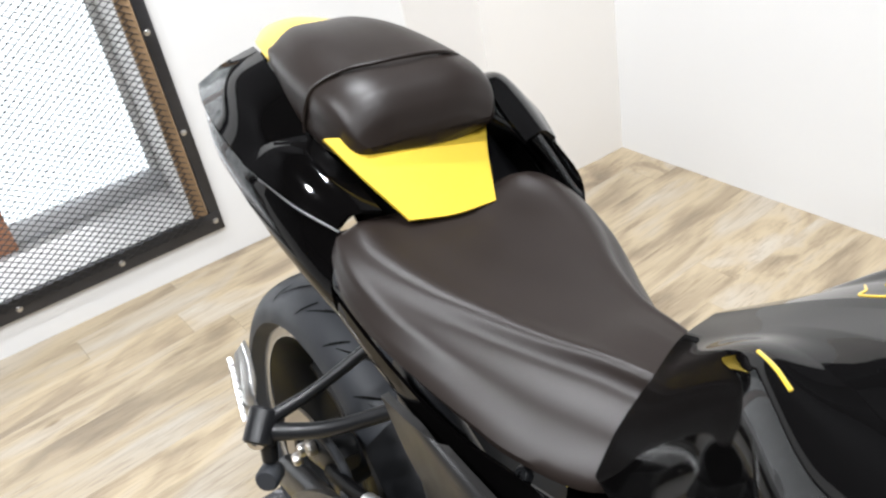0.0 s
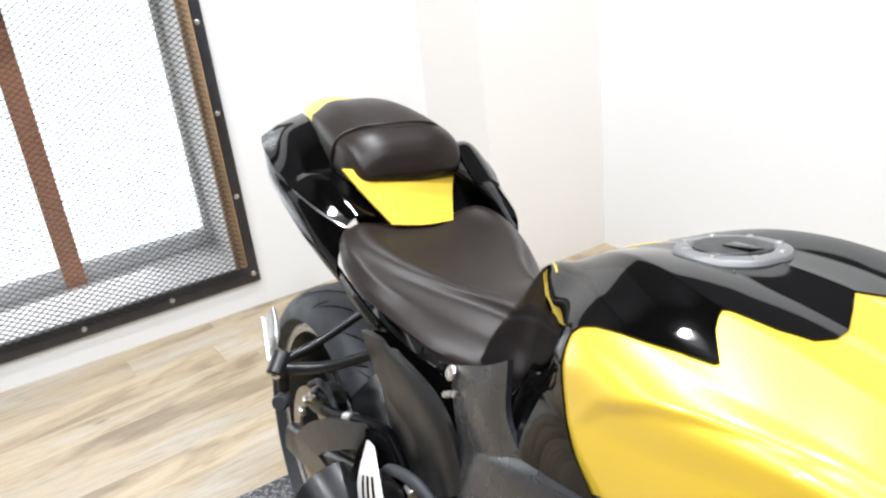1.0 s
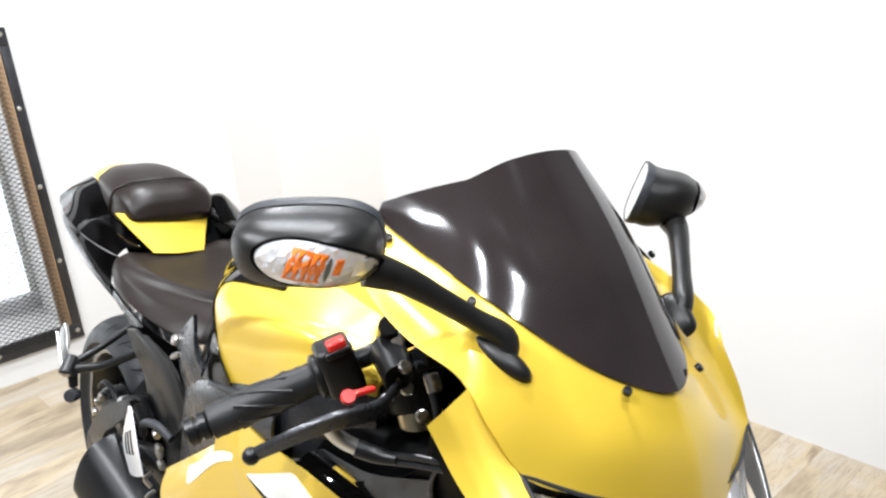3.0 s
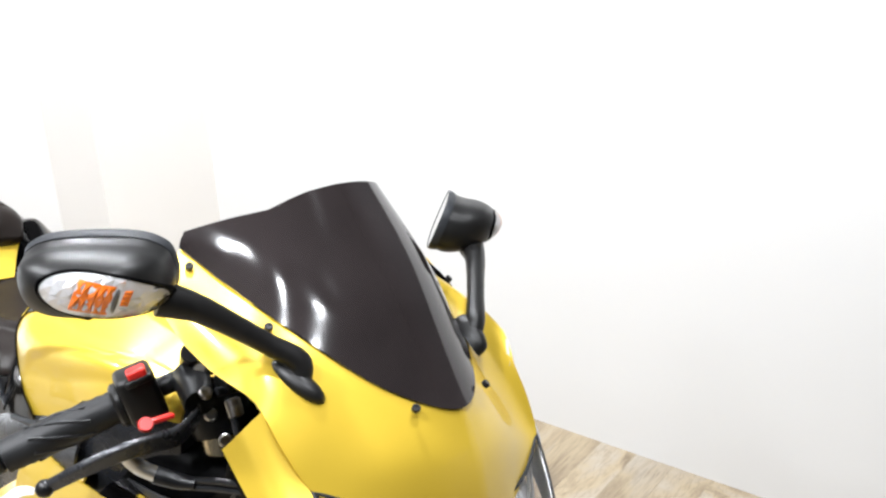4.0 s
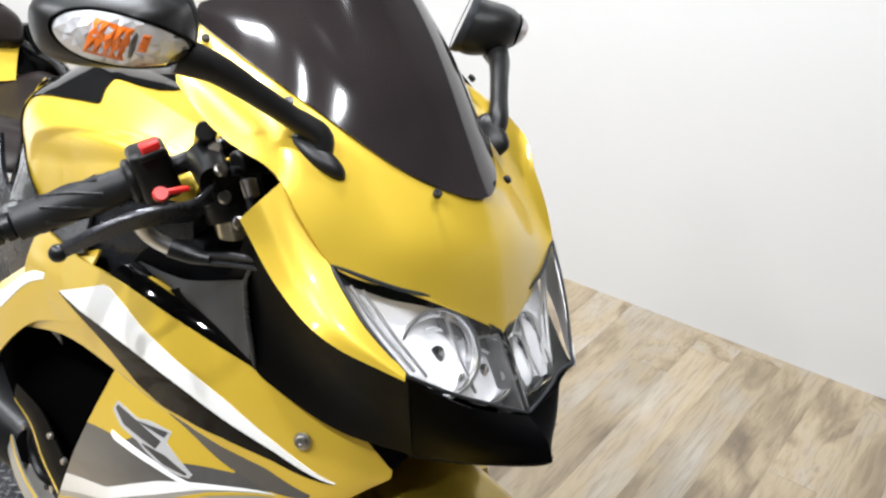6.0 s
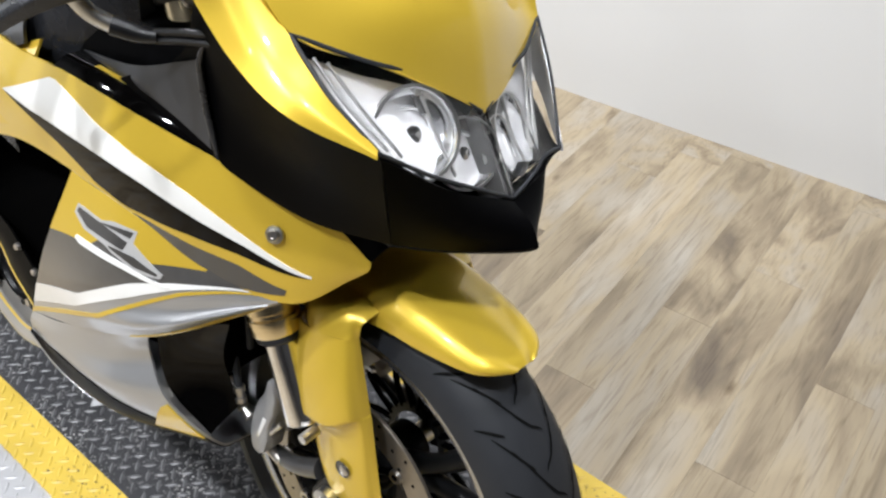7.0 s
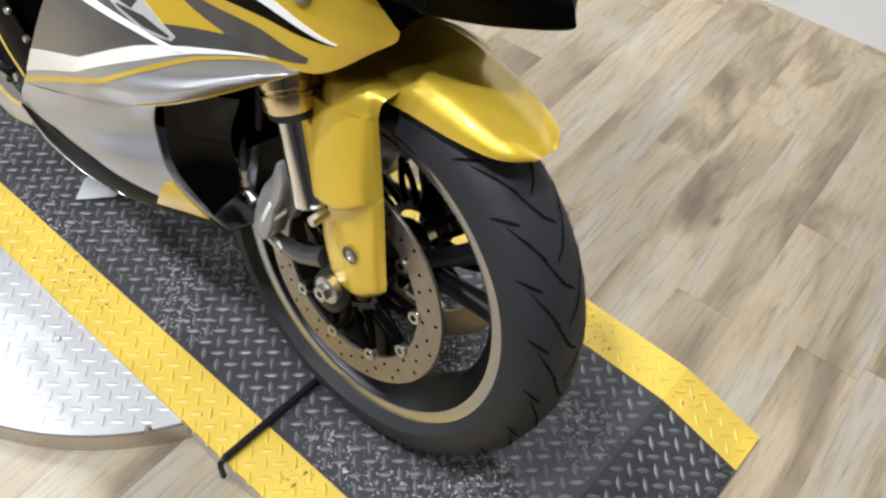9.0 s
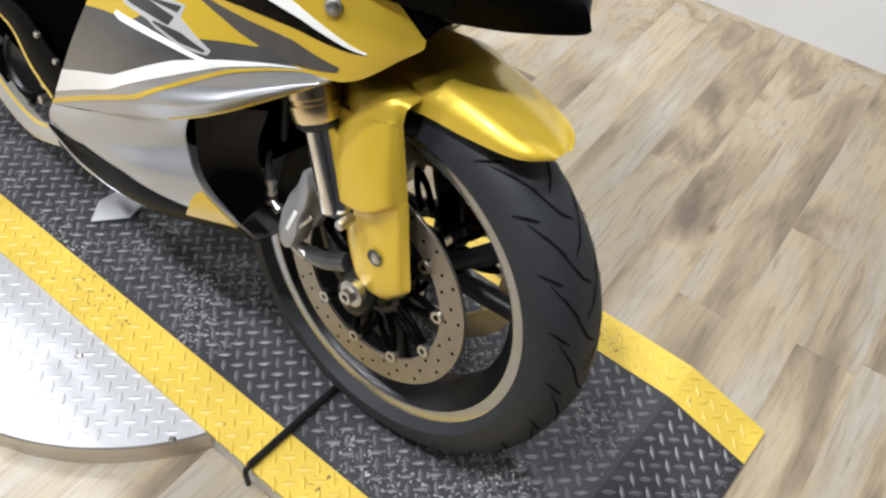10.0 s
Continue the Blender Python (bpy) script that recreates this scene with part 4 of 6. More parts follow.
part("frame_foot", sheet(surf([[(-0.700, -0.150, 0.640), (-0.600, -0.160, 0.640)], [(-0.640, -0.160, 0.540), (-0.540, -0.170, 0.560)], [(-0.600, -0.160, 0.470), (-0.545, -0.170, 0.480)]]), 10, 14, thick=0.01), FRAME_PAINT, bike, "blue-black frame foot seen behind the fairing")

# core: radiator, frame and engine mass, their deep shade painted as near-black
part("radiator", box((-0.17, 0, 0.56), (0.05, 0.28, 0.26), 0.01), HOLLOW_SHADE, bike)
part("engine", loft([oval((-0.30, 0, 0.50), 0.17, 0.16, (0, 1, 0), (0, 0, 1)), oval((-0.50, 0, 0.48), 0.19, 0.19, (0, 1, 0), (0, 0, 1)), oval((-0.75, 0, 0.45), 0.17, 0.17, (0, 1, 0), (0, 0, 1)), oval((-0.88, 0, 0.45), 0.12, 0.12, (0, 1, 0), (0, 0, 1))], 20), HOLLOW_SHADE, bike, "engine mass behind the fairing, shade painted near-black")

# tank
T_ROWS = []
for x, pts in ((-0.835, ((0, 0.850), (-0.033, 0.842), (-0.055, 0.820), (-0.085, 0.79), (-0.105, 0.755))),
               (-0.74, ((0, 0.911), (-0.052, 0.906), (-0.093, 0.905), (-0.117, 0.840), (-0.140, 0.765))),
               (-0.65, ((0, 0.949), (-0.083, 0.942), (-0.144, 0.915), (-0.168, 0.85), (-0.188, 0.775))),
               (-0.56, ((0, 0.969), (-0.095, 0.962), (-0.188, 0.930), (-0.200, 0.86), (-0.203, 0.800))),
               (-0.45, ((0, 0.975), (-0.095, 0.964), (-0.196, 0.932), (-0.205, 0.880), (-0.206, 0.830))),
               (-0.33, ((0, 0.962), (-0.095, 0.954), (-0.184, 0.942), (-0.197, 0.914), (-0.202, 0.888))),
               (-0.23, ((0, 0.930), (-0.085, 0.928), (-0.150, 0.920), (-0.165, 0.910), (-0.170, 0.895)))):
    T_ROWS.append([(x, y, z) for y, z in pts])
tank_s = surf(list(zip(*T_ROWS)))      # u back to front, v middle to side


def step(a, b, x):
    t = max(0.0, min(1.0, (x - a) / (b - a)))
    return t * t * (3 - 2 * t)


def along(u, *pts):
    return float(np.interp(u, [a for a, b in pts], [b for a, b in pts]))


def tank_top(u, v):
    """The tank with a ridge each side of its filler."""
    p = tank_s(u, v)
    r = along(u, (0.10, 0.20), (0.30, 0.20), (0.45, 0.245), (0.60, 0.28), (1, 0.28))
    k = max(0.0, 1 - abs(v - r) / 0.14) * step(0.12, 0.42, u) * (1 - step(0.85, 1.0, u))
    return p + Vector((0, -0.45, 0.9)) * 0.010 * k


def tank_side(u, v):
    """The tank with the flat of the knee under a curved crease."""
    p = tank_top(u, v)
    top = v - along(u, (0.50, 0.78), (0.55, 0.67), (0.58, 0.60), (0.62, 0.56), (0.65, 0.52), (0.70, 0.48), (0.75, 0.46), (0.80, 0.445), (0.85, 0.42), (0.9, 0.39))
    k = step(0.48, 0.66, u)
    p.y += k * (0.0060 * step(0.0, 0.07, top) - 0.0015 * max(0.0, 1 - abs(top) / 0.06))
    return p


tank = part("fuel_tank", sheet(tank_side, 150, 100, thick=0.004), YELLOW, bike, "yellow fuel tank with a gloss black top")
part("tank_half", sheet(flip(tank_side), 96, 60, thick=0.004), YELLOW, tank)
part("tank_seam", tube([tank_s(u, 1.0) + Vector((0, 0.003, -0.006)) for u in (0.46, 0.55, 0.64, 0.73, 0.82)], 0.007, 8, 30), RUBBER, tank, "black seam under the tank")


def cover_end(v):
    """How far forward the black cover reaches, from the middle of the tank down its side."""
    return along(v, (0, 0.655), (0.07, 0.682), (0.14, 0.706), (0.19, 0.714), (0.235, 0.708), (0.262, 0.675), (0.275, 0.625), (0.283, 0.612), (0.30, 0.617), (0.33, 0.632), (0.375, 0.668), (0.384, 0.668), (0.40, 0.62), (0.43, 0.55), (0.455, 0.505), (0.48, 0.480), (0.51, 0.472), (0.60, 0.480), (0.72, 0.505), (0.85, 0.54), (1, 0.59))


for s in (tank_top, flip(tank_top)):
    part("tank_cover", sheet(lambda a, b: s(b, a), 200, 50, 0, 1, 0, cover_end, off=0.002, thick=0.002, at=(0.1, 0.4)), BLACK, tank, "gloss black tank cover")
cap_n = Vector((-0.16, 0, 1)).normalized()
cap_c = Vector((-0.585, 0, 0.966))
cap = part("filler_cap", lathe([(0.060, -0.014), (0.0530, 0.0010), (0.0520, 0.0030), (0.0500, 0.0040), (0.0385, 0.0046), (0.0375, 0.0032), (1e-4, 0.0032)], cap_c, cap_n, 48), CAP, tank, "grey filler cap ring with a dark lid")
lid = part("lid", lathe([(0.0365, 0.003), (0.035, 0.0054), (1e-4, 0.0054)], cap_c, cap_n, 40), SATIN, cap, "dark filler lid with a key flap")
part("key_flap", box(cap_c + cap_n * 0.0068 + Vector((0.012, 0, 0)), (0.034, 0.018, 0.004), 0.0015, Matrix.Rotation(radians(-9), 3, "Y")), BLACK, lid)
for k in range(8):
    a = 2 * math.pi * (k + 0.5) / 8
    part("cap_screw", lathe([(0.0012, 0.0002), (0.0016, 0.0014), (0.0032, 0.0014), (0.0038, 0.0), (0.0038, -0.002)], cap_c + cap_n * 0.0041 + Matrix.Rotation(radians(-9), 3, "Y") @ Vector((0.0450 * math.cos(a), 0.0450 * math.sin(a), 0)), cap_n, 12), STEEL, cap)

# rider's seat
def seat_sec(x, zt, zb, wt, wb, crown=0.01, kl=1.0):
    return [(a, b * kl if b > 0 else b, e) for a, b, e in ((x, 0, zt + crown), (x, -wt * 0.6, zt + crown * 0.7), (x, -wt * 0.88, zt + crown * 0.40), (x, -wt - 0.005, zt - 0.014), (x, -(wt + wb) / 2 - 0.012, (zt + zb) / 2), (x, -wb, zb), (x, 0, zb - 0.01), (x, wb, zb), (x, (wt + wb) / 2 + 0.012, (zt + zb) / 2), (x, wt + 0.005, zt - 0.014), (x, wt * 0.88, zt + crown * 0.40), (x, wt * 0.6, zt + crown * 0.7))]


SEAT = ((-0.785, 0.812, 0.775, 0.026, 0.055, 0.006, 0.6), (-0.83, 0.803, 0.742, 0.042, 0.105, 0.006, 0.5), (-0.89, 0.802, 0.740, 0.060, 0.130, 0.004, 0.5), (-0.94, 0.800, 0.742, 0.078, 0.136, 0.0, 0.52), (-1.0, 0.800, 0.745, 0.098, 0.140, -0.002, 0.68),
        (-1.06, 0.806, 0.752, 0.120, 0.144, -0.006, 0.82), (-1.12, 0.818, 0.762, 0.132, 0.142, -0.014, 0.86), (-1.165, 0.828, 0.780, 0.124, 0.132, -0.022, 0.84), (-1.185, 0.822, 0.795, 0.112, 0.118, -0.020, 0.82))


def pillion_sec(x, zt, zb, wt, wb, crown):
    half = [(x, -wt * 0.6, zt + crown * 0.7), (x, -wt, zt - 0.012), (x, -(wt + wb) / 2 - 0.006, (zt + zb) / 2), (x, -wb * 0.96, zb + 0.006)]
    return [(x, 0, zt + crown)] + half + [(x, 0, zb - 0.004)] + [(a, -b, e) for a, b, e in half[::-1]]


part("rider_seat", loft([seat_sec(*r) for r in SEAT], 48, 64), VINYL, bike, "black vinyl rider's seat with creased edges")
pil = part("pillion_seat", loft([pillion_sec(-1.210, 0.882, 0.866, 0.066, 0.066, 0.0), pillion_sec(-1.219, 0.903, 0.856, 0.078, 0.078, 0.002), pillion_sec(-1.238, 0.920, 0.850, 0.086, 0.086, 0.004), pillion_sec(-1.28, 0.929, 0.852, 0.090, 0.092, 0.006), pillion_sec(-1.37, 0.938, 0.874, 0.083, 0.087, 0.008), pillion_sec(-1.44, 0.936, 0.892, 0.068, 0.072, 0.006), pillion_sec(-1.485, 0.926, 0.905, 0.045, 0.05, 0.002)], 44, 56), VINYL, bike, "black vinyl pillion seat with a piped edge")
part("piping", tube([(-1.304, -0.0985, 0.866), (-1.298, -0.0995, 0.890), (-1.289, -0.0905, 0.919), (-1.276, -0.062, 0.9345), (-1.268, -0.030, 0.938), (-1.265, 0, 0.939), (-1.266, 0.040, 0.9365), (-1.270, 0.066, 0.929), (-1.275, 0.082, 0.915), (-1.280, 0.088, 0.890)], 0.0024, 8, 60), VINYL, pil)

# tail: a smooth upper panel, an arrow-shaped wedge and a lower side
def lifted(rows, k):
    return surf([[(x, -y * 1.03, z + float(np.interp(x, (-1.42, -1.28), (0, 0.028)))) if k < 0 else (x, y, z) for x, y, z in r] for r in rows])


for k in (1, -1):
    up = lifted([[(-1.292, -0.097, 0.866), (-1.350, -0.093, 0.893), (-1.410, -0.087, 0.911), (-1.460, -0.078, 0.914), (-1.500, -0.070, 0.911)],
                 [(-1.312, -0.130, 0.856), (-1.375, -0.130, 0.878), (-1.440, -0.122, 0.890), (-1.490, -0.112, 0.891), (-1.532, -0.100, 0.888)],
                 [(-1.328, -0.158, 0.836), (-1.385, -0.157, 0.845), (-1.440, -0.152, 0.850), (-1.505, -0.142, 0.856), (-1.558, -0.127, 0.861)]], k)
    side = lifted([[(-1.176, -0.129, 0.814), (-1.225, -0.146, 0.822), (-1.275, -0.155, 0.831), (-1.330, -0.1585, 0.8355), (-1.440, -0.153, 0.850), (-1.558, -0.127, 0.861)],
                   [(-1.158, -0.152, 0.772), (-1.215, -0.162, 0.790), (-1.275, -0.166, 0.808), (-1.350, -0.166, 0.818), (-1.440, -0.157, 0.835), (-1.550, -0.122, 0.848)],
                   [(-1.145, -0.148, 0.735), (-1.215, -0.156, 0.757), (-1.285, -0.160, 0.778), (-1.360, -0.156, 0.796), (-1.450, -0.145, 0.818), (-1.570, -0.085, 0.840)],
                   [(-1.130, -0.120, 0.712), (-1.210, -0.128, 0.735), (-1.290, -0.130, 0.760), (-1.370, -0.125, 0.780), (-1.460, -0.110, 0.805), (-1.560, -0.060, 0.830)]], k)
    wedge = lifted([[(-1.170, -0.086, 0.824), (-1.215, -0.090, 0.842), (-1.255, -0.096, 0.858), (-1.294, -0.098, 0.867)],
                    [(-1.176, -0.112, 0.828), (-1.232, -0.122, 0.848), (-1.282, -0.132, 0.860), (-1.320, -0.136, 0.856)],
                    [(-1.178, -0.130, 0.815), (-1.230, -0.148, 0.826), (-1.285, -0.158, 0.835), (-1.332, -0.160, 0.838)]], k)
    tp = part("tail_panel", sheet(up, 24, 12, thick=0.003), BLACK, bike, "gloss black upper tail panel")
    part("tail_side", sheet(side, 32, 14, thick=0.003), BLACK, tp)
    part("tail_wedge", sheet(wedge, 16, 10, off=0.003, thick=0.005), BLACK, tp, "gloss black arrow-shaped wedge")
    part("tail_seam", tube([side(t, 0.0) for t in (0, 0.12, 0.25, 0.4, 0.5)], 0.0016, 6, 20), GREY, tp)
yp = surf([[(-1.238, -0.108, 0.884), (-1.226, -0.012, 0.870), (-1.235, 0.084, 0.860)], [(-1.20, -0.092, 0.856), (-1.192, -0.015, 0.845), (-1.20, 0.062, 0.838)], [(-1.15, -0.066, 0.818), (-1.145, -0.016, 0.812), (-1.15, 0.036, 0.810)]])
part("tail_plate", sheet(yp, 20, 10, thick=0.003), YELLOW, bike, "yellow plate between the two seats")
part("tail_hump", sheet(surf([both([(-1.43, -0.080, 0.912), (-1.46, -0.05, 0.924), (-1.47, 0, 0.928)]), both([(-1.50, -0.066, 0.913), (-1.52, -0.036, 0.924), (-1.53, 0, 0.928)]), both([(-1.545, -0.05, 0.905), (-1.56, -0.03, 0.915), (-1.57, 0, 0.918)])]), 20, 10, thick=0.003), YELLOW, bike, "yellow top of the tail")
# thin yellow lines over the back of the tank cover
def over_top(u, v):
    """A place on the tank cover; v counts down the right side, and down the left where it is negative."""
    p = tank_top(u, abs(v))
    return Vector((p.x, p.y if v >= 0 else -p.y, p.z + 0.0022))


for line in (((0.14, -0.20), (0.16, -0.10), (0.17, -0.03), (0.21, -0.02), (0.215, -0.10), (0.20, -0.20), (0.18, -0.30)), ((0.17, -0.15), (0.165, -0.27), (0.16, -0.40))):
    part("pinstripe", tube([over_top(u, v) for u, v in line], 0.0011, 6, 40), YELLOW, tank, "thin yellow pinstripe")
part("pinstripe", tube([over_top(u, v) for u, v in ((0.175, 0.45), (0.21, 0.46), (0.245, 0.465))], 0.0014, 6, 20), YELLOW, tank, "thin yellow pinstripe")


# ---- motorcycle details ----
def screw_at(p, n, r, parent, m=STEEL, h=0.003, name="screw"):
    return part(name, lathe([(1e-4, h * 0.5), (r * 0.36, h * 0.5), (r * 0.42, h), (r * 0.8, h), (r, h * 0.5), (r, -0.003), (1e-4, -0.003)], p, n, 16), m, parent)


# windscreen and cowl screws
for x, y, z in ((0.021, -0.058, 0.972), (0.021, 0.050, 0.970), (-0.100, -0.146, 1.040), (-0.116, 0.135, 1.040), (-0.215, -0.162, 1.077)):
    screw_at((x, y, z), (0.55, 0.35 * (1 if y > 0 else -1), 0.75), 0.0046, windscreen, SATIN, 0.002)
screw_at((-0.032, -0.1605, 0.702), (0.45, -0.85, 0.25), 0.0065, side_r, STEEL, 0.003)
part("washer", lathe([(0.0060, 0.002), (0.0090, 0.0015), (0.0095, 0)], (-0.032, -0.1585, 0.702), (0.45, -0.85, 0.25), 24), ALU, side_r)


# mirrors
def facets(at, x0, x1, y0, y1, nx, ny, h, seed):
    """Small pyramids with their tips set off by chance, over the part of a unit oval between x0, x1 and y0, y1."""
    bm, rng = bmesh.new(), random.Random(seed)
    for i in range(nx):
        for j in range(ny):
            a, b = x0 + (x1 - x0) * i / nx, x0 + (x1 - x0) * (i + 1) / nx
            c, d = y0 + (y1 - y0) * j / ny, y0 + (y1 - y0) * (j + 1) / ny
            if max(a * a, b * b) + max(c * c, d * d) > 0.95:
                continue
            vs = [bm.verts.new(at(x, y, h)) for x, y in ((a, c), (b, c), (b, d), (a, d))]
            tip = bm.verts.new(at(a + (b - a) * rng.uniform(0.2, 0.8), c + (d - c) * rng.uniform(0.2, 0.8), h + 0.0011))
            for k in range(4):
                bm.faces.new((vs[k], vs[(k + 1) % 4], tip))
    return bm


def mirror(sx, facing, centre, side, arm, foot, lens_on):
    """A mirror: tapered housing, rim, glass, arm and foot; with a turn signal in its front."""
    c, n = Vector(centre), Vector(facing).normalized()
    a = Vector(side)
    a = (a - n * a.dot(n)).normalized()
    b = n.cross(a)
    if b.z < 0:
        b = -b
    m0 = Vector((facing[0], facing[1], 0.0)).normalized()
    steps = ((1.0, -0.012), (1.0, 0.004), (0.94, 0.022), (0.80, 0.038), (0.58, 0.050), (0.28, 0.057))
    rings = [oval(c + (n if d < 0 else m0) * d, 0.0635 * k, 0.0350 * k, a, b, 16, 2.9) for k, d in steps]

    def shell(p, q, h=0.0):
        """A place on the front of the housing, h above it."""
        r = (abs(p) ** 2.9 + abs(q) ** 2.9) ** (1 / 2.9)
        d = float(np.interp(r, (0, 0.28, 0.58, 0.80, 0.94, 1.0), (0.0585, 0.057, 0.050, 0.038, 0.022, 0.004)))
        return c + a * (p * 0.0635) + b * (q * 0.0350) + m0 * (d + h)

    def patch(p0, q0, e1, e2, h0, h1, nr=8, na=36):
        """A domed oval patch lying on the housing."""
        bm = bmesh.new()
        mid = bm.verts.new(shell(p0, q0, h0 + h1))
        last = None
        for i in range(1, nr + 1):
            t = i / nr
            ring = []
            for k in range(na):
                w = 2 * math.pi * k / na
                x, y = t * math.cos(w), t * math.sin(w)
                ring.append(bm.verts.new(shell(p0 + e1[0] * x + e2[0] * y, q0 + e1[1] * x + e2[1] * y, h0 + h1 * (1 - t * t))))
            for k in range(na):
                if last is None:
                    bm.faces.new((mid, ring[k], ring[(k + 1) % na]))
                else:
                    bm.faces.new((last[k], ring[k], ring[(k + 1) % na], last[(k + 1) % na]))
            last = ring
        low = [bm.verts.new(v.co - m0 * 0.004) for v in last]
        for k in range(na):
            bm.faces.new((last[k], low[k], low[(k + 1) % na], last[(k + 1) % na]))
        return bm
    m = part("mirror", loft(rings, 24, 48), SOFT, bike, "black mirror housing on a curved arm")
    part("glass_rim", loft([oval(c - n * 0.010, 0.0640, 0.0362, a, b, 16, 2.9), oval(c - n * 0.0175, 0.0655, 0.0378, a, b, 16, 2.9), oval(c - n * 0.0205, 0.0645, 0.0370, a, b, 16, 2.9), oval(c - n * 0.0195, 0.0620, 0.0346, a, b, 16, 2.9)], 0, 48), RUBBER, m)
    part("mirror_glass", loft([oval(c - n * 0.0175, 0.0628, 0.0354, a, b, 16, 2.9), oval(c - n * 0.0197, 0.0622, 0.0348, a, b, 16, 2.9)], 2, 48), MIRROR, m)
    part("arm", tube(arm, [0.0170, 0.0132, 0.0112, 0.0105, 0.0120, 0.0105], 16, 30), SOFT, m)
    f = Vector(foot[0])
    g = Vector(foot[1])
    u = (g - f).normalized()
    w = Vector((0.55, 0.5 * (1 if f.y > 0 else -1), 0.6))
    w = (w - u * w.dot(u)).normalized()
    t = u.cross(w)
    part("foot", loft([[p + w * k for p in oval((f + g) / 2, 0.5 * (g - f).length * q, 0.0115 * q, u, t, 14, 2.2)] for k, q in ((-0.006, 1.04), (0.004, 1.0), (0.010, 0.8), (0.013, 0.4))], 8, 32), SOFT, m)
    if lens_on:
        e1, e2 = (0.74 * lens_on, -0.40), (0.16 * lens_on, 0.60)
        P0, Q0 = 0.22 * lens_on, -0.08
        le = part("signal_lens", patch(P0, Q0, e1, e2, 0.0035, 0.0045), LENS, m, "clear turn signal lens over an amber bulb")
        le.visible_shadow = False
        part("reflector", patch(P0, Q0, (e1[0] * 0.96, e1[1] * 0.96), (e2[0] * 0.96, e2[1] * 0.96), 0.0010, 0.0004), LENS_SILVER, le, "silver reflector")
        for nm, fm, x0, x1, y0, y1, nx, ny, h, seed, lb in (("clear_facets", LENS_SILVER, -0.94, 0.94, -0.92, 0.92, 11, 5, 0.0018, 3, "clear cut reflector facets"), ("amber_facets", AMBER, -0.42, 0.16, -0.62, 0.66, 5, 2, 0.0026, 5, "amber bulb seen through cut facets"), ("amber_facets", AMBER, 0.30, 0.42, -0.10, 0.55, 1, 4, 0.0026, 6, "")):
            part(nm, facets(lambda x, y, up: shell(P0 + e1[0] * x + e2[0] * y, Q0 + e1[1] * x + e2[1] * y, up), x0, x1, y0, y1, nx, ny, h, seed), fm, le, lb, smooth=False)
        part("bulb_shade", patch(P0 + 0.17 * lens_on, Q0 - 0.05, (0.030 * lens_on, -0.02), (0.07 * lens_on, 0.30), 0.0030, 0.0008), GREY, le)
        part("lens_bezel", tube([shell(P0 + e1[0] * math.cos(w) * 1.02 + e2[0] * math.sin(w) * 1.02, Q0 + e1[1] * math.cos(w) * 1.02 + e2[1] * math.sin(w) * 1.02, 0.001) for w in (2 * math.pi * k / 24 for k in range(25))], 0.0016, 6, 60), PLASTIC, m)
    return m


mirror(1, (0.69, -0.58, -0.30), (-0.140, -0.297, 1.104), (0.66, 0.74, 0.06), [(-0.112, -0.256, 1.086), (-0.098, -0.228, 1.075), (-0.086, -0.198, 1.056), (-0.071, -0.168, 1.035), (-0.054, -0.145, 1.018), (-0.048, -0.147, 0.997)], ((-0.080, -0.160, 1.011), (-0.024, -0.139, 0.986)), 1)
mirror(-1, (0.748, 0.642, -0.34), (-0.200, 0.230, 1.081), (0.642, -0.748, 0.0), [(-0.162, 0.228, 1.058), (-0.135, 0.205, 1.052), (-0.105, 0.172, 1.040), (-0.078, 0.142, 1.025), (-0.053, 0.114, 1.008), (-0.046, 0.104, 0.994)], ((-0.072, 0.108, 1.008), (-0.026, 0.098, 0.980)), -1)

# front fork, stem and handlebars
for y in (-0.116, 0.116):
    fk = part("fork_leg", rod((-0.242, y, 0.936), (-0.090, y, 0.560), 0.0265, 28, bev=0.05), GOLD, bike, "gold outer fork tube over a chrome slider")
    part("seal_collar", lathe([(0.0272, 0.024), (0.0295, 0.022), (0.0300, 0.004), (0.0272, 0.002), (0.0272, -0.002), (0.0305, -0.004), (0.0305, -0.022), (0.0285, -0.025)], (-0.0885, y, 0.556), (-0.39, 0, 0.92), 28), GOLD, fk)
    part("dust_seal", rod((-0.079, y, 0.536), (-0.074, y, 0.524), 0.0270, 24), RUBBER, fk)
    part("slider", rod((-0.087, y, 0.557), (-0.032, y, 0.425), 0.0205, 28), CHROME, fk)
    part("axle_clamp", loft([oval((-0.034, y * 0.84, 0.436), 0.019, 0.016, (1, 0, 0.42), (0, 1, 0), 12), oval((-0.012, y * 0.74, 0.400), 0.020, 0.014, (1, 0, 0.42), (0, 1, 0), 12), oval((0.004, y * 0.74, 0.345), 0.022, 0.014, (1, 0, 0.3), (0, 1, 0), 12), oval((0.002, y * 0.84, 0.302), 0.030, 0.016, (1, 0, 0), (0, 1, 0), 12), oval((0.002, y * 0.84, 0.274), 0.018, 0.013, (1, 0, 0), (0, 1, 0), 12)], 16, 32), SATIN, fk)
part("axle", rod((0.004, -0.108, 0.306), (0.004, 0.120, 0.306), 0.0155, 24), STEEL, bike, "steel front axle with a hex end")
part("axle_washer", lathe([(1e-4, 0.003), (0.0165, 0.003), (0.0185, 0.0015), (0.0185, -0.010)], (0.006, -0.114, 0.312), (0, -1, 0), 32), ALU, bike)
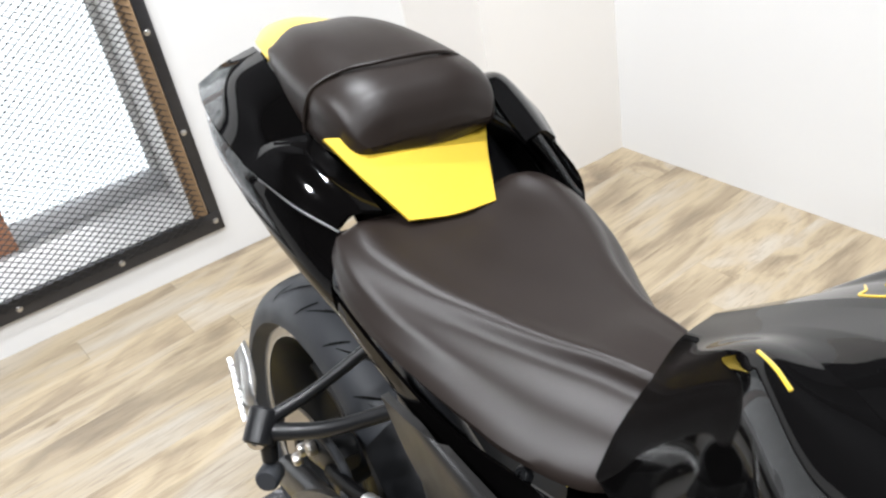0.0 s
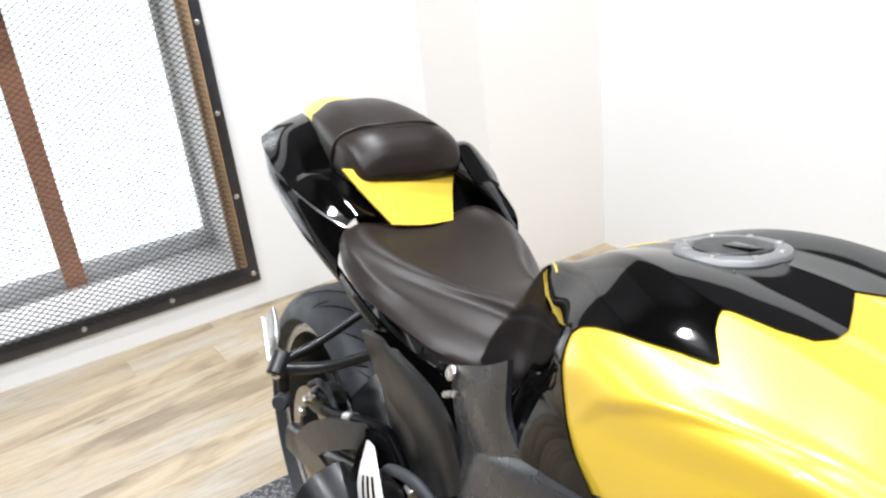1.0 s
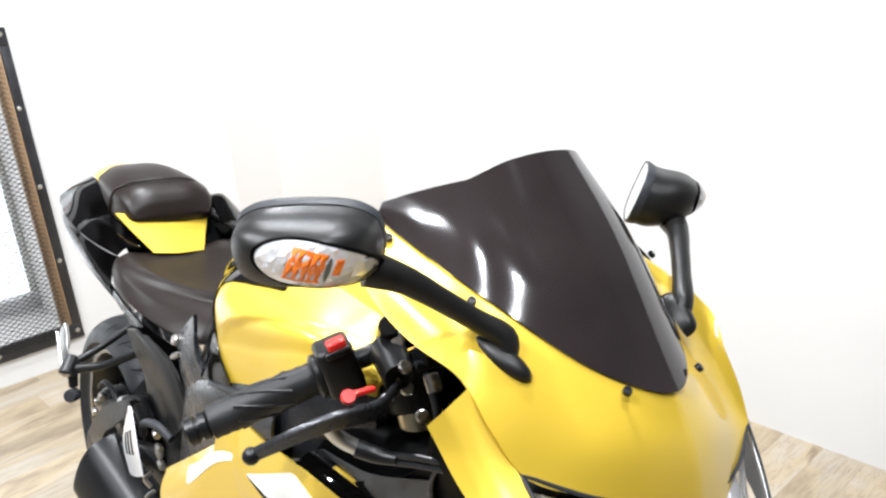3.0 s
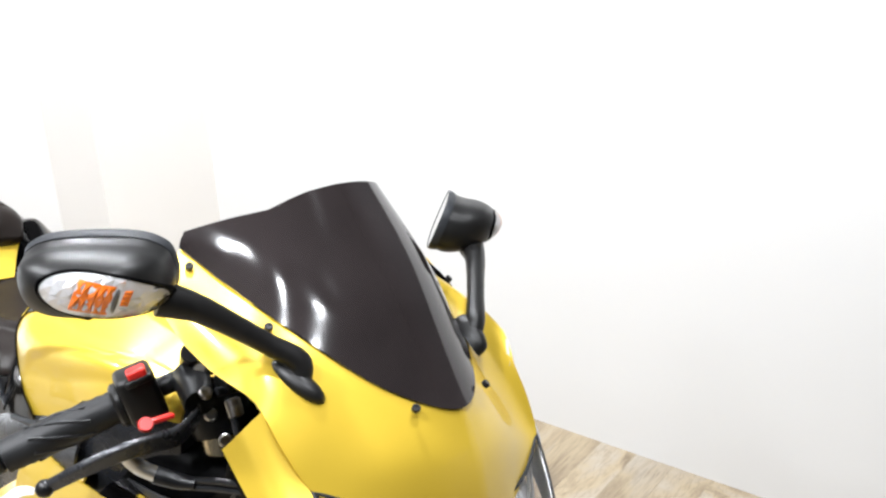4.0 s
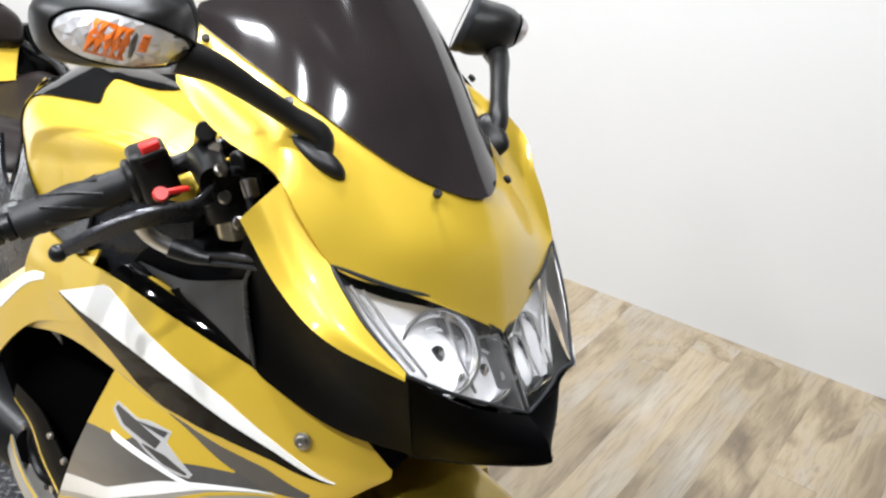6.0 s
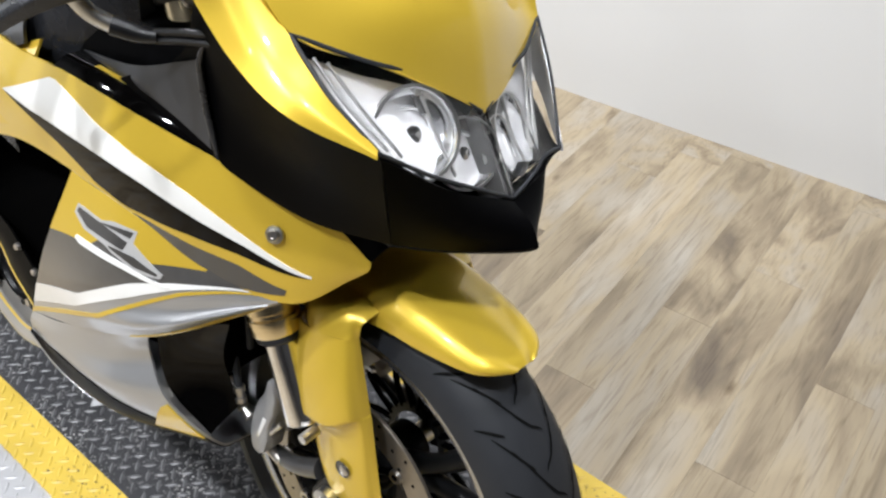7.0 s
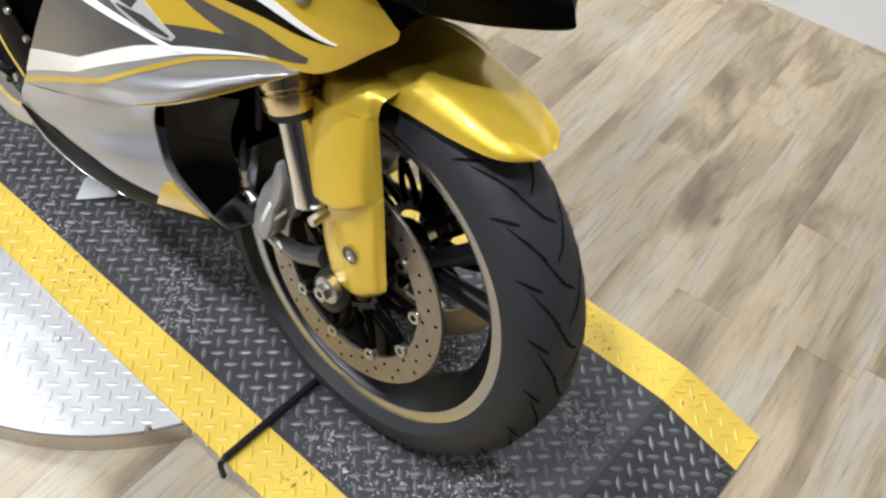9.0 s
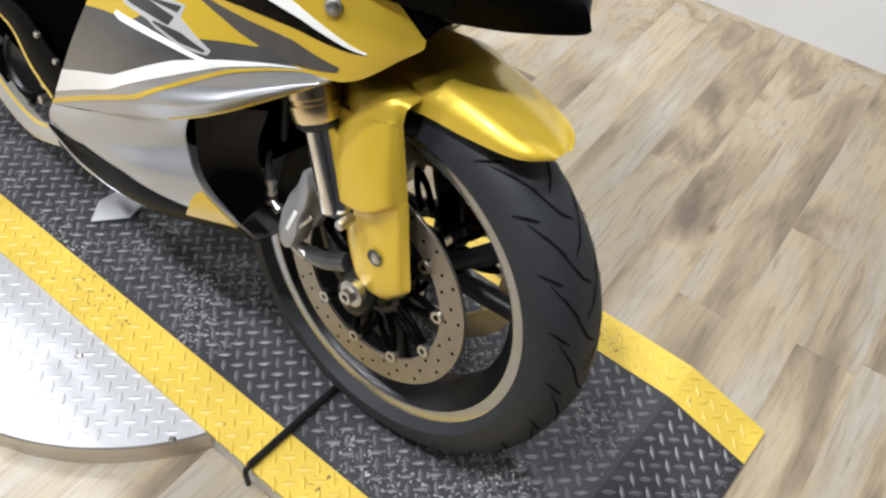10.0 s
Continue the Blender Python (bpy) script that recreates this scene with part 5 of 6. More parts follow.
part("axle_head", lathe([(0.0045, 0.006), (0.0050, 0.013), (0.0105, 0.013), (0.0115, 0.011), (0.0115, 0.0)], (0.006, -0.114, 0.312), (0, -1, 0), 6), STEEL, bike)
part("triple_clamp", loft([oval((-0.262, -0.098, 0.945), 0.040, 0.012, (1, 0, 0.4), (-0.4, 0, 1), 12), oval((-0.275, 0, 0.945), 0.055, 0.014, (1, 0, 0.4), (-0.4, 0, 1), 12), oval((-0.262, 0.098, 0.945), 0.040, 0.012, (1, 0, 0.4), (-0.4, 0, 1), 12)], 14, 24), SATIN, bike, "black upper fork clamp")
part("lower_clamp", box((-0.165, 0, 0.765), (0.075, 0.27, 0.035), 0.01, Matrix.Rotation(radians(-23), 3, "Y")), SATIN, bike)
for sg in (-1, 1):
    B0, B1 = Vector((-0.215, 0.100 * sg, 0.968)), Vector((-0.305, 0.330 * sg, 0.876))
    d = (B1 - B0).normalized()
    hb = part("handlebar", rod(B0, B0 + d * 0.27, 0.0112, 16), SATIN, bike, "black clip-on handlebar with a ribbed rubber grip")
    part("fork_ring", lathe([(0.0272, -0.032), (0.0325, -0.032), (0.0345, -0.028), (0.0345, 0.028), (0.0325, 0.032), (0.0272, 0.032)], (-0.228, 0.116 * sg, 0.904), (0.39, 0, -0.92), 24, closed=True), SATIN, hb)
    g0 = B0 + d * 0.135
    prof = []
    for k in range(22):
        t = k / 21
        prof.append((0.0172 + 0.0012 * math.sin(t * 3) + (0.0009 if k % 2 else 0), 0.118 * t))
    part("grip", lathe([(0.020, -0.006), (0.0205, -0.003), (0.0205, 0.0)] + prof + [(0.012, 0.120)], g0, d, 24), GRIP, hb, "ribbed black rubber grip")
    for k in range(7):
        a = 2 * math.pi * k / 7
        o1, o2 = d.orthogonal().normalized(), d.cross(d.orthogonal().normalized())
        pts = [g0 + d * (0.03 + 0.06 * q) + (o1 * math.cos(a + 1.4 * q) + o2 * math.sin(a + 1.4 * q)) * 0.0186 for q in (0, 0.5, 1)]
        part("grip_rib", tube(pts, 0.0018, 6, 8), GRIP, hb)
    part("bar_end", lathe([(0.0125, 0), (0.0150, 0.003), (0.0150, 0.010), (0.0100, 0.011), (0.0098, 0.014), (0.0145, 0.015), (0.0145, 0.024), (0.011, 0.027), (0.005, 0.027), (0.0045, 0.022), (1e-4, 0.022)], g0 + d * 0.119, d, 20), SATIN, hb, "black bar end weight")
    sw = B0 + d * 0.108
    rot = d.to_track_quat("X", "Z").to_matrix()
    part("switch_box", box(sw + Vector((0.008, 0.008 * sg, 0.006)), (0.040, 0.044, 0.058), 0.007, rot, 3), SOFT, hb, "black switch housing")
    part("switch_band", rod(sw + d * 0.020, sw + d * 0.031, 0.0245, 24), SOFT, hb)
    if sg < 0:
        part("kill_switch", box(sw + Vector((0.022, -0.020, 0.036)), (0.020, 0.016, 0.013), 0.003, rot, 3), RED, hb, "red engine stop switch")
        part("switch_base", box(sw + Vector((0.020, -0.018, 0.030)), (0.028, 0.026, 0.008), 0.003, rot, 3), SOFT, hb)
    # lever with its perch
    pv = Vector((-0.168, 0.180 * sg, 0.946))
    part("lever_perch", loft([oval(B0 + d * 0.060 + Vector((0.004, 0, 0)), 0.020, 0.018, (0, 1, 0), (0, 0, 1), 12), oval(B0 + d * 0.066 + Vector((0.024, 0, 0.002)), 0.021, 0.017, (0, 1, 0), (0, 0, 1), 12), oval(pv + Vector((0.002, 0, 0)), 0.018, 0.014, (0, 1, 0), (0, 0, 1), 12)], 10, 24), SATIN, hb, "black brake master cylinder")
    part("master_body", rod(pv + Vector((-0.004, 0.028 * -sg, 0.012)), pv + Vector((-0.012, -0.040 * -sg * -1, 0.006)) + Vector((0, -0.055 * sg, 0.012)), 0.0125, 20), SATIN, hb)
    BALL = Vector((-0.214, 0.319 * sg, 0.880))
    knots = [pv + Vector((0, 0, -0.012)), Vector((-0.158, 0.208 * sg, 0.923)), Vector((-0.155, 0.242 * sg, 0.925)), Vector((-0.160, 0.272 * sg, 0.922)), Vector((-0.180, 0.300 * sg, 0.906)), BALL]
    lv = part("lever", loft([oval(p, w * 0.85, 0.0038, (0.30, 0.1 * sg, 0.95), (0.87, 0.0, -0.45), 10, 5) for p, w in zip(knots, (0.015, 0.014, 0.0125, 0.0112, 0.0098, 0.0080))], 40, 20), LEVER, hb, "black brake lever with slots and a ball end")
    for k in range(5):
        t = (k + 0.5) / 5
        p = knots[3].lerp(knots[5], t * 0.85) + Vector((0.0035, 0, 0.0035))
        part("lever_slot", box(p, (0.003, 0.006, 0.004), 0.001), HOLLOW_SHADE, lv)
    bmb = bmesh.new()
    bmesh.ops.create_uvsphere(bmb, u_segments=16, v_segments=10, radius=0.0090)
    bmesh.ops.translate(bmb, vec=BALL, verts=bmb.verts)
    part("ball_end", bmb, SATIN, lv)
    if sg < 0:
        part("adjuster", lathe([(1e-4, 0.007), (0.0065, 0.007), (0.0075, 0.004), (0.0075, 0), (0.006, -0.004)], Vector((-0.160, -0.244, 0.943)), (0.7, -0.3, 0.6), 14), RED, lv, "red lever adjuster")
        part("adjuster_tab", box(Vector((-0.158, -0.228, 0.946)), (0.007, 0.026, 0.005), 0.0015), RED, lv)
        screw_at(pv + Vector((0.006, 0.004, 0.012)), (0.5, -0.2, 0.8), 0.007, lv)
        part("reservoir", lathe([(0.0165, 0), (0.0175, 0.004), (0.0175, 0.026), (0.0190, 0.028), (0.0190, 0.036), (0.016, 0.038), (1e-4, 0.038)], B0 + Vector((0.035, 0.030, 0.000)), (0.25, 0, 1), 24), PLASTIC, hb, "black brake fluid reservoir")
        part("reservoir_hose", tube([B0 + Vector((0.035, 0.030, 0.0)), B0 + Vector((0.045, 0.01, -0.02)), pv + Vector((0, 0.02, 0.006))], 0.005, 10), RUBBER, hb)
        part("brake_hose", tube([pv + Vector((0.008, 0.030, 0)), pv + Vector((0.028, 0.030, -0.04)), (-0.150, -0.135, 0.830), (-0.125, -0.125, 0.70), (-0.130, -0.120, 0.58), (-0.135, -0.112, 0.47)], 0.0045, 10, 50), RUBBER, hb, "black brake hose")
        part("clamp_cap", rod((-0.252, -0.138, 0.952), (-0.214, -0.160, 0.982), 0.0115, 20), SATIN, hb, "black bar clamp cap")
        for p in ((-0.212, -0.150, 0.962), (-0.204, -0.142, 0.909), (-0.176, -0.142, 0.889)):
            part("steel_union", lathe([(1e-4, 0.008), (0.0055, 0.008), (0.0075, 0.006), (0.0075, 0.001), (0.005, 0.0), (0.005, -0.010)], p, (0.7, -0.5, 0.4), 14), STEEL, hb)
        for q in (0.2, 0.4):
            part("banjo", lathe([(0.0085, -0.005), (0.0085, 0.005), (0.004, 0.007), (0.004, -0.007)], pv + Vector((0.010 + q * 0.02, 0.032, -0.03 * q)), (0.4, 0, -0.8), 14, closed=True), STEEL, hb)
        part("hose_elbow", tube([(-0.174, -0.262, 0.918), (-0.168, -0.248, 0.898), (-0.156, -0.228, 0.884)], 0.0078, 12, 16), ALU, hb, "bright cable elbow under the lever")
        part("cable_boot", tube([(-0.160, -0.234, 0.887), (-0.146, -0.219, 0.881), (-0.128, -0.208, 0.881)], [0.0092, 0.0086, 0.0062], 12, 14), SATIN, hb)
        for dz in (0.004, -0.004):
            part("cable", tube([(-0.130, -0.209, 0.881 + dz), (-0.096, -0.196, 0.888 + dz), (-0.05, -0.178, 0.892 + dz), (0.0, -0.150, 0.880 + dz)], 0.0036, 8, 20), SATIN, hb)

# dash, inner cowl and nose inside, the hollow's shade painted near-black
part("dash", box((-0.165, 0, 1.000), (0.05, 0.20, 0.09), 0.015, Matrix.Rotation(radians(-35), 3, "Y")), PLASTIC, bike, "black instrument panel")
part("inner_cowl", sheet(surf([both([(-0.235, -0.150, 1.066), (-0.13, -0.145, 1.015), (-0.04, -0.10, 0.962), (0.01, 0, 0.92)]), both([(-0.165, -0.172, 1.030), (-0.10, -0.155, 0.985), (-0.05, -0.11, 0.935), (-0.02, 0, 0.89)]), both([(-0.10, -0.170, 0.985), (-0.07, -0.15, 0.955), (-0.04, -0.10, 0.91), (-0.03, 0, 0.86)])]), 30, 12, thick=0.002), HOLLOW_SHADE, bike, "inner side of the cowl, shade painted near-black")
part("nose_inside", loft([oval((-0.23, 0.0, 0.90), 0.075, 0.035, (0, 1, 0), (0, 0, 1), 12, 3), oval((-0.14, 0.02, 0.895), 0.110, 0.060, (0, 1, 0), (0, 0, 1), 12, 3), oval((-0.06, 0.01, 0.875), 0.105, 0.070, (0, 1, 0), (0, 0, 1), 12, 3), oval((-0.02, 0.0, 0.86), 0.080, 0.050, (0, 1, 0), (0, 0, 1), 12, 3)], 14, 24), HOLLOW_SHADE, bike)
part("air_duct", loft([oval((-0.02, -0.075, 0.80), 0.05, 0.06, (0, 1, 0), (0, 0, 1), 12), oval((-0.20, -0.115, 0.79), 0.055, 0.075, (0, 1, 0), (0, 0, 1), 12), oval((-0.36, -0.135, 0.77), 0.05, 0.075, (0, 1, 0), (0, 0, 1), 12), oval((-0.50, -0.15, 0.74), 0.03, 0.05, (0, 1, 0), (0, 0, 1), 12)], 20, 32), PLASTIC, bike, "matt black air duct beside the tank")
part("frame_beam", loft([oval((-0.24, -0.135, 0.86), 0.022, 0.055, (0, 1, 0), (0, 0, 1), 12, 3), oval((-0.40, -0.180, 0.80), 0.022, 0.055, (0, 1, 0), (0, 0, 1), 12, 3), oval((-0.58, -0.185, 0.735), 0.024, 0.065, (0, 1, 0), (0, 0, 1), 12, 3), oval((-0.72, -0.165, 0.655), 0.024, 0.075, (0, 1, 0), (0, 0, 1), 12, 3), oval((-0.80, -0.145, 0.55), 0.022, 0.070, (0, 1, 0), (0.5, 0, 1), 12, 3), oval((-0.84, -0.135, 0.44), 0.022, 0.060, (0, 1, 0), (0.5, 0, 1), 12, 3)], 30, 32), FRAME_PAINT, bike, "blue-grey aluminium frame beam")
part("core", loft([oval((-0.22, 0, 0.70), 0.08, 0.12, (0, 1, 0), (0, 0, 1), 12, 3), oval((-0.45, 0, 0.70), 0.150, 0.14, (0, 1, 0), (0, 0, 1), 12, 3), oval((-0.70, 0, 0.68), 0.125, 0.12, (0, 1, 0), (0, 0, 1), 12, 3), oval((-0.90, 0, 0.66), 0.075, 0.08, (0, 1, 0), (0, 0, 1), 12, 3)], 16, 24), HOLLOW_SHADE, bike)

# yellow shelf of the fairing under the grip, and the frame cover
shelf = surf([[(-0.76, -0.205, 0.575), (-0.62, -0.215, 0.665), (-0.50, -0.212, 0.742), (-0.36, -0.205, 0.805)],
              [(-0.74, -0.225, 0.540), (-0.60, -0.230, 0.635), (-0.50, -0.226, 0.715), (-0.36, -0.220, 0.772)],
              [(-0.70, -0.222, 0.470), (-0.60, -0.228, 0.575), (-0.50, -0.224, 0.655), (-0.38, -0.222, 0.70)]])
sh = part("mid_fairing", sheet(shelf, 24, 12, thick=0.003), YELLOW, bike, "yellow middle fairing under the handlebar")
part("mid_fairing", sheet(flip(shelf), 24, 12, thick=0.003), YELLOW, bike, "yellow middle fairing under the handlebar")
# white reflection on the yellow shelf, painted as a flat field
decal("white_reflection", shelf, [(0.30, 0.18), (0.75, 0.30)], [(0.30, 0.50), (0.75, 0.52)], WHITE, sh)
part("knee_panel", sheet(surf([[(-0.70, -0.150, 0.800), (-0.60, -0.190, 0.800), (-0.50, -0.205, 0.812), (-0.38, -0.202, 0.850)], [(-0.76, -0.160, 0.720), (-0.64, -0.195, 0.735), (-0.52, -0.210, 0.765), (-0.38, -0.212, 0.815)], [(-0.80, -0.160, 0.640), (-0.66, -0.195, 0.670), (-0.52, -0.212, 0.735), (-0.38, -0.214, 0.795)]]), 24, 12, thick=0.004), FRAME_PAINT, bike, "blue-grey frame cover beside the tank")

# front fender with fork guards
rows = []
for th, Rc, hw, drop in ((57.5, 0.336, 0.020, 0.004), (59.5, 0.337, 0.040, 0.012), (63, 0.335, 0.054, 0.022), (72, 0.331, 0.064, 0.038), (86, 0.328, 0.070, 0.050), (102, 0.328, 0.074, 0.068), (125, 0.328, 0.074, 0.060), (150, 0.330, 0.066, 0.035)):
    a = radians(th)
    P = lambda y, R: (R * math.cos(a), y, 0.300 + R * math.sin(a))
    rows.append(both([P(-hw, Rc - drop), P(-hw * 0.96, Rc - drop * 0.55), P(-hw * 0.75, Rc - drop * 0.18), P(-hw * 0.40, Rc - 0.003), P(0, Rc)]))
fend = part("front_fender", sheet(surf(rows), 32, 40, thick=0.003), YELLOW, bike, "yellow front fender over the tyre")
for sg in (1, -1):
    q = lambda pts: [(x + 0.004, (y + 0.004) * sg, z) for x, y, z in pts]
    gs = surf([q([(-0.082, -0.078, 0.548), (-0.060, -0.108, 0.556), (-0.020, -0.116, 0.566), (0.010, -0.112, 0.572), (0.019, -0.104, 0.574), (0.022, -0.096, 0.572)]),
               q([(-0.072, -0.085, 0.500), (-0.052, -0.120, 0.502), (-0.006, -0.127, 0.510), (0.023, -0.120, 0.519), (0.032, -0.108, 0.522), (0.035, -0.096, 0.524)]),
               q([(-0.066, -0.085, 0.462), (-0.048, -0.123, 0.456), (0.002, -0.130, 0.462), (0.033, -0.122, 0.482), (0.041, -0.108, 0.486), (0.045, -0.096, 0.488)]),
               q([(-0.063, -0.085, 0.452), (-0.046, -0.121, 0.446), (0.006, -0.127, 0.451), (0.036, -0.120, 0.473), (0.043, -0.107, 0.477), (0.047, -0.096, 0.479)]),
               q([(-0.058, -0.085, 0.440), (-0.038, -0.108, 0.434), (0.010, -0.112, 0.440), (0.040, -0.110, 0.462), (0.047, -0.104, 0.467), (0.050, -0.096, 0.470)]),
               q([(-0.040, -0.085, 0.380), (-0.022, -0.107, 0.372), (0.022, -0.112, 0.378), (0.052, -0.109, 0.398), (0.060, -0.102, 0.403), (0.064, -0.096, 0.406)]),
               q([(-0.018, -0.085, 0.335), (-0.004, -0.105, 0.329), (0.034, -0.110, 0.333), (0.061, -0.107, 0.352), (0.069, -0.100, 0.358), (0.074, -0.096, 0.362)]),
               q([(-0.004, -0.083, 0.320), (0.006, -0.097, 0.315), (0.038, -0.100, 0.318), (0.061, -0.099, 0.338), (0.068, -0.096, 0.345), (0.072, -0.093, 0.350)])])
    g = part("fork_guard", sheet(gs, 30, 56, thick=0.003), YELLOW, fend, "yellow moulded fork guard")
    low = [gs(u, 0.0) for u in (0, 0.33, 0.66, 1)]
    top = [Vector(p) for p in q([(-0.078, -0.066, 0.598), (-0.044, -0.074, 0.608), (-0.006, -0.074, 0.608), (0.026, -0.072, 0.598)])]
    mid = [(a + b) / 2 + Vector((0, -0.010 * sg, 0.006)) for a, b in zip(low, top)]
    part("shoulder", sheet(surf([top, mid, low]), 16, 10, thick=0.003), YELLOW, g)
    if sg > 0:
        part("bolt_well", lathe([(0.0115, 0.0022), (0.0105, 0.0028), (0.0095, 0.0012), (1e-4, 0.0008)], (0.030, -0.1085, 0.388), (0, -1, 0), 24), GREY, g, "dark bolt well")
        screw_at((0.032, -0.1095, 0.387), (0, -1, 0), 0.0070, g, STEEL, 0.002)
        part("pin_bolt", rod((-0.006, -0.118, 0.432), (-0.006, -0.142, 0.430), 0.0068, 14), STEEL, g)

# front brake discs, carriers and calipers
CAL = [(-0.119, 0.375), (-0.108, 0.408), (-0.094, 0.432), (-0.088, 0.457), (-0.078, 0.455), (-0.074, 0.428), (-0.078, 0.401), (-0.088, 0.376), (-0.089, 0.352), (-0.096, 0.326), (-0.108, 0.316), (-0.120, 0.322), (-0.123, 0.345)]
for sg in (-1, 1):
    yb = 0.066 * sg
    dc = part("brake_disc", lathe([(0.1165, -0.0024), (0.1545, -0.0024), (0.155, -0.0019), (0.155, 0.0019), (0.1545, 0.0024), (0.1165, 0.0024)], (0, yb, 0.300), (0, 1, 0), 96, closed=True), DISC, fw, "drilled steel brake disc")
    hole_bm = bmesh.new()
    for k in range(36):
        a = 2 * math.pi * k / 36
        for r in ((0.1255, 0.146) if k % 2 else (0.1355,)):
            aa = a + (0.04 if r > 0.14 else 0)
            lathe([(1e-5, 0.0027), (0.0025, 0.0027), (0.0026, 0.0)], (r * math.cos(aa), yb, 0.300 + r * math.sin(aa)), (0, sg, 0), 10, bm=hole_bm)
    part("drill_holes", hole_bm, HOLLOW_SHADE, dc)
    ca = part("disc_carrier", lathe([(0.040, -0.003), (0.052, -0.003), (0.052, 0.003), (0.040, 0.003)], (0, yb - 0.004 * sg, 0.300), (0, 1, 0), 40, closed=True), SATIN, dc, "black disc carrier")
    for k in range(10):
        a = 2 * math.pi * (k + 0.3) / 10
        p = Vector((0.113 * math.cos(a), yb, 0.300 + 0.113 * math.sin(a)))
        part("bobbin", lathe([(0.0045, 0.006), (0.0085, 0.006), (0.0095, 0.003), (0.0095, -0.003), (0.0045, -0.003)], p, (0, sg, 0), 18), STEEL, dc)
        for da in (-0.20, 0.20):
            part("carrier_arm", tube([(0.048 * math.cos(a + da), yb - 0.003 * sg, 0.300 + 0.048 * math.sin(a + da)), (0.082 * math.cos(a + da * 0.6), yb - 0.002 * sg, 0.300 + 0.082 * math.sin(a + da * 0.6)), (0.110 * math.cos(a), yb - 0.001 * sg, 0.300 + 0.110 * math.sin(a))], [0.0055, 0.0045, 0.006], 8, 8), PLASTIC, dc)
    cal = part("brake_caliper", prism([(x, 0.092 * sg, z) for x, z in CAL], 0.034, (0, sg, 0), 0.005), CALIPER, fw, "grey cast radial brake caliper")
    part("caliper_mark", box((-0.098, 0.1265 * sg, 0.372), (0.006, 0.001, 0.040), 0.0004, Matrix.Rotation(radians(20), 3, "Y")), WHITE, cal, "pale bar of worn writing")
    part("caliper_bridge", box((-0.094, 0.086 * sg, 0.386), (0.040, 0.020, 0.070), 0.006, Matrix.Rotation(radians(20), 3, "Y")), CALIPER, cal)
    part("bleed_nipple", rod((-0.083, 0.112 * sg, 0.452), (-0.079, 0.112 * sg, 0.474), 0.0032, 10), STEEL, cal)
    part("caliper_bolt", rod((-0.092, 0.106 * sg, 0.440), (-0.060, 0.106 * sg, 0.432), 0.0075, 14), STEEL, cal)
    part("caliper_bolt", rod((-0.112, 0.104 * sg, 0.312), (-0.085, 0.104 * sg, 0.306), 0.0075, 14), STEEL, cal)
    part("pad_pin", rod((-0.092, 0.118 * sg, 0.360), (-0.070, 0.118 * sg, 0.392), 0.0035, 10), STEEL, cal)
    part("bracket", tube([(-0.112, 0.098 * sg, 0.304), (-0.066, 0.098 * sg, 0.312), (-0.024, 0.092 * sg, 0.332)], [0.010, 0.012, 0.014], 12, 14), GREY, cal, "dark grey lower caliper bracket")
    part("bracket", tube([(-0.080, 0.100 * sg, 0.425), (-0.060, 0.102 * sg, 0.418), (-0.040, 0.098 * sg, 0.410)], [0.009, 0.009, 0.010], 12, 14), GREY, cal, "dark grey upper caliper bracket")
    for p, d in (((-0.153, 0.128, 0.411), (-0.3, 0, 0.95)), ((-0.137, 0.128, 0.403), (-0.2, 0, 0.95)), ((-0.150, 0.126, 0.384), (0.9, 0, -0.4)), ((-0.132, 0.124, 0.376), (0.9, 0, -0.4))):
        part("banjo", lathe([(0.0075, -0.011), (0.0075, -0.004), (0.0055, -0.003), (0.0055, 0.003), (0.0075, 0.004), (0.0075, 0.011), (0.003, 0.012), (0.003, -0.012)], (p[0], p[1] * sg, p[2]), d, 14, closed=True), STEEL, cal, "zinc hose union")
    part("hose", tube([(-0.155, 0.128 * sg, 0.416), (-0.168, 0.125 * sg, 0.450), (-0.176, 0.122 * sg, 0.50), (-0.160, 0.115 * sg, 0.58)], 0.0050, 10, 24), RUBBER, cal)
    part("hose", tube([(-0.139, 0.128 * sg, 0.410), (-0.149, 0.125 * sg, 0.452), (-0.162, 0.122 * sg, 0.495), (-0.150, 0.115 * sg, 0.58)], 0.0050, 10, 24), RUBBER, cal)

# wheel spokes and hubs
for wh, x, z, rr, yw in ((fw, 0, 0.300, 0.190, 0.030), (rw, -1.42, 0.292, 0.186, 0.05)):
    part("hub", lathe([(0.018, -yw - 0.022), (0.034, -yw - 0.020), (0.036, -yw), (0.028, -0.01), (0.028, 0.01), (0.036, yw), (0.034, yw + 0.020), (0.018, yw + 0.022)], (x, 0, z), (0, 1, 0), 32), SATIN, wh)
    for k in range(3):
        a = 2 * math.pi * k / 3 + 0.45
        for da in (-0.10, 0.10):
            pts = [(x + 0.026 * math.cos(a + da), 0, z + 0.026 * math.sin(a + da)), (x + 0.10 * math.cos(a + da * 1.6), 0, z + 0.10 * math.sin(a + da * 1.6)), (x + rr * math.cos(a + da * 2.4), 0, z + rr * math.sin(a + da * 2.4))]
            part("spoke", tube(pts, [0.019, 0.013, 0.015], 12, 12), SATIN, wh)


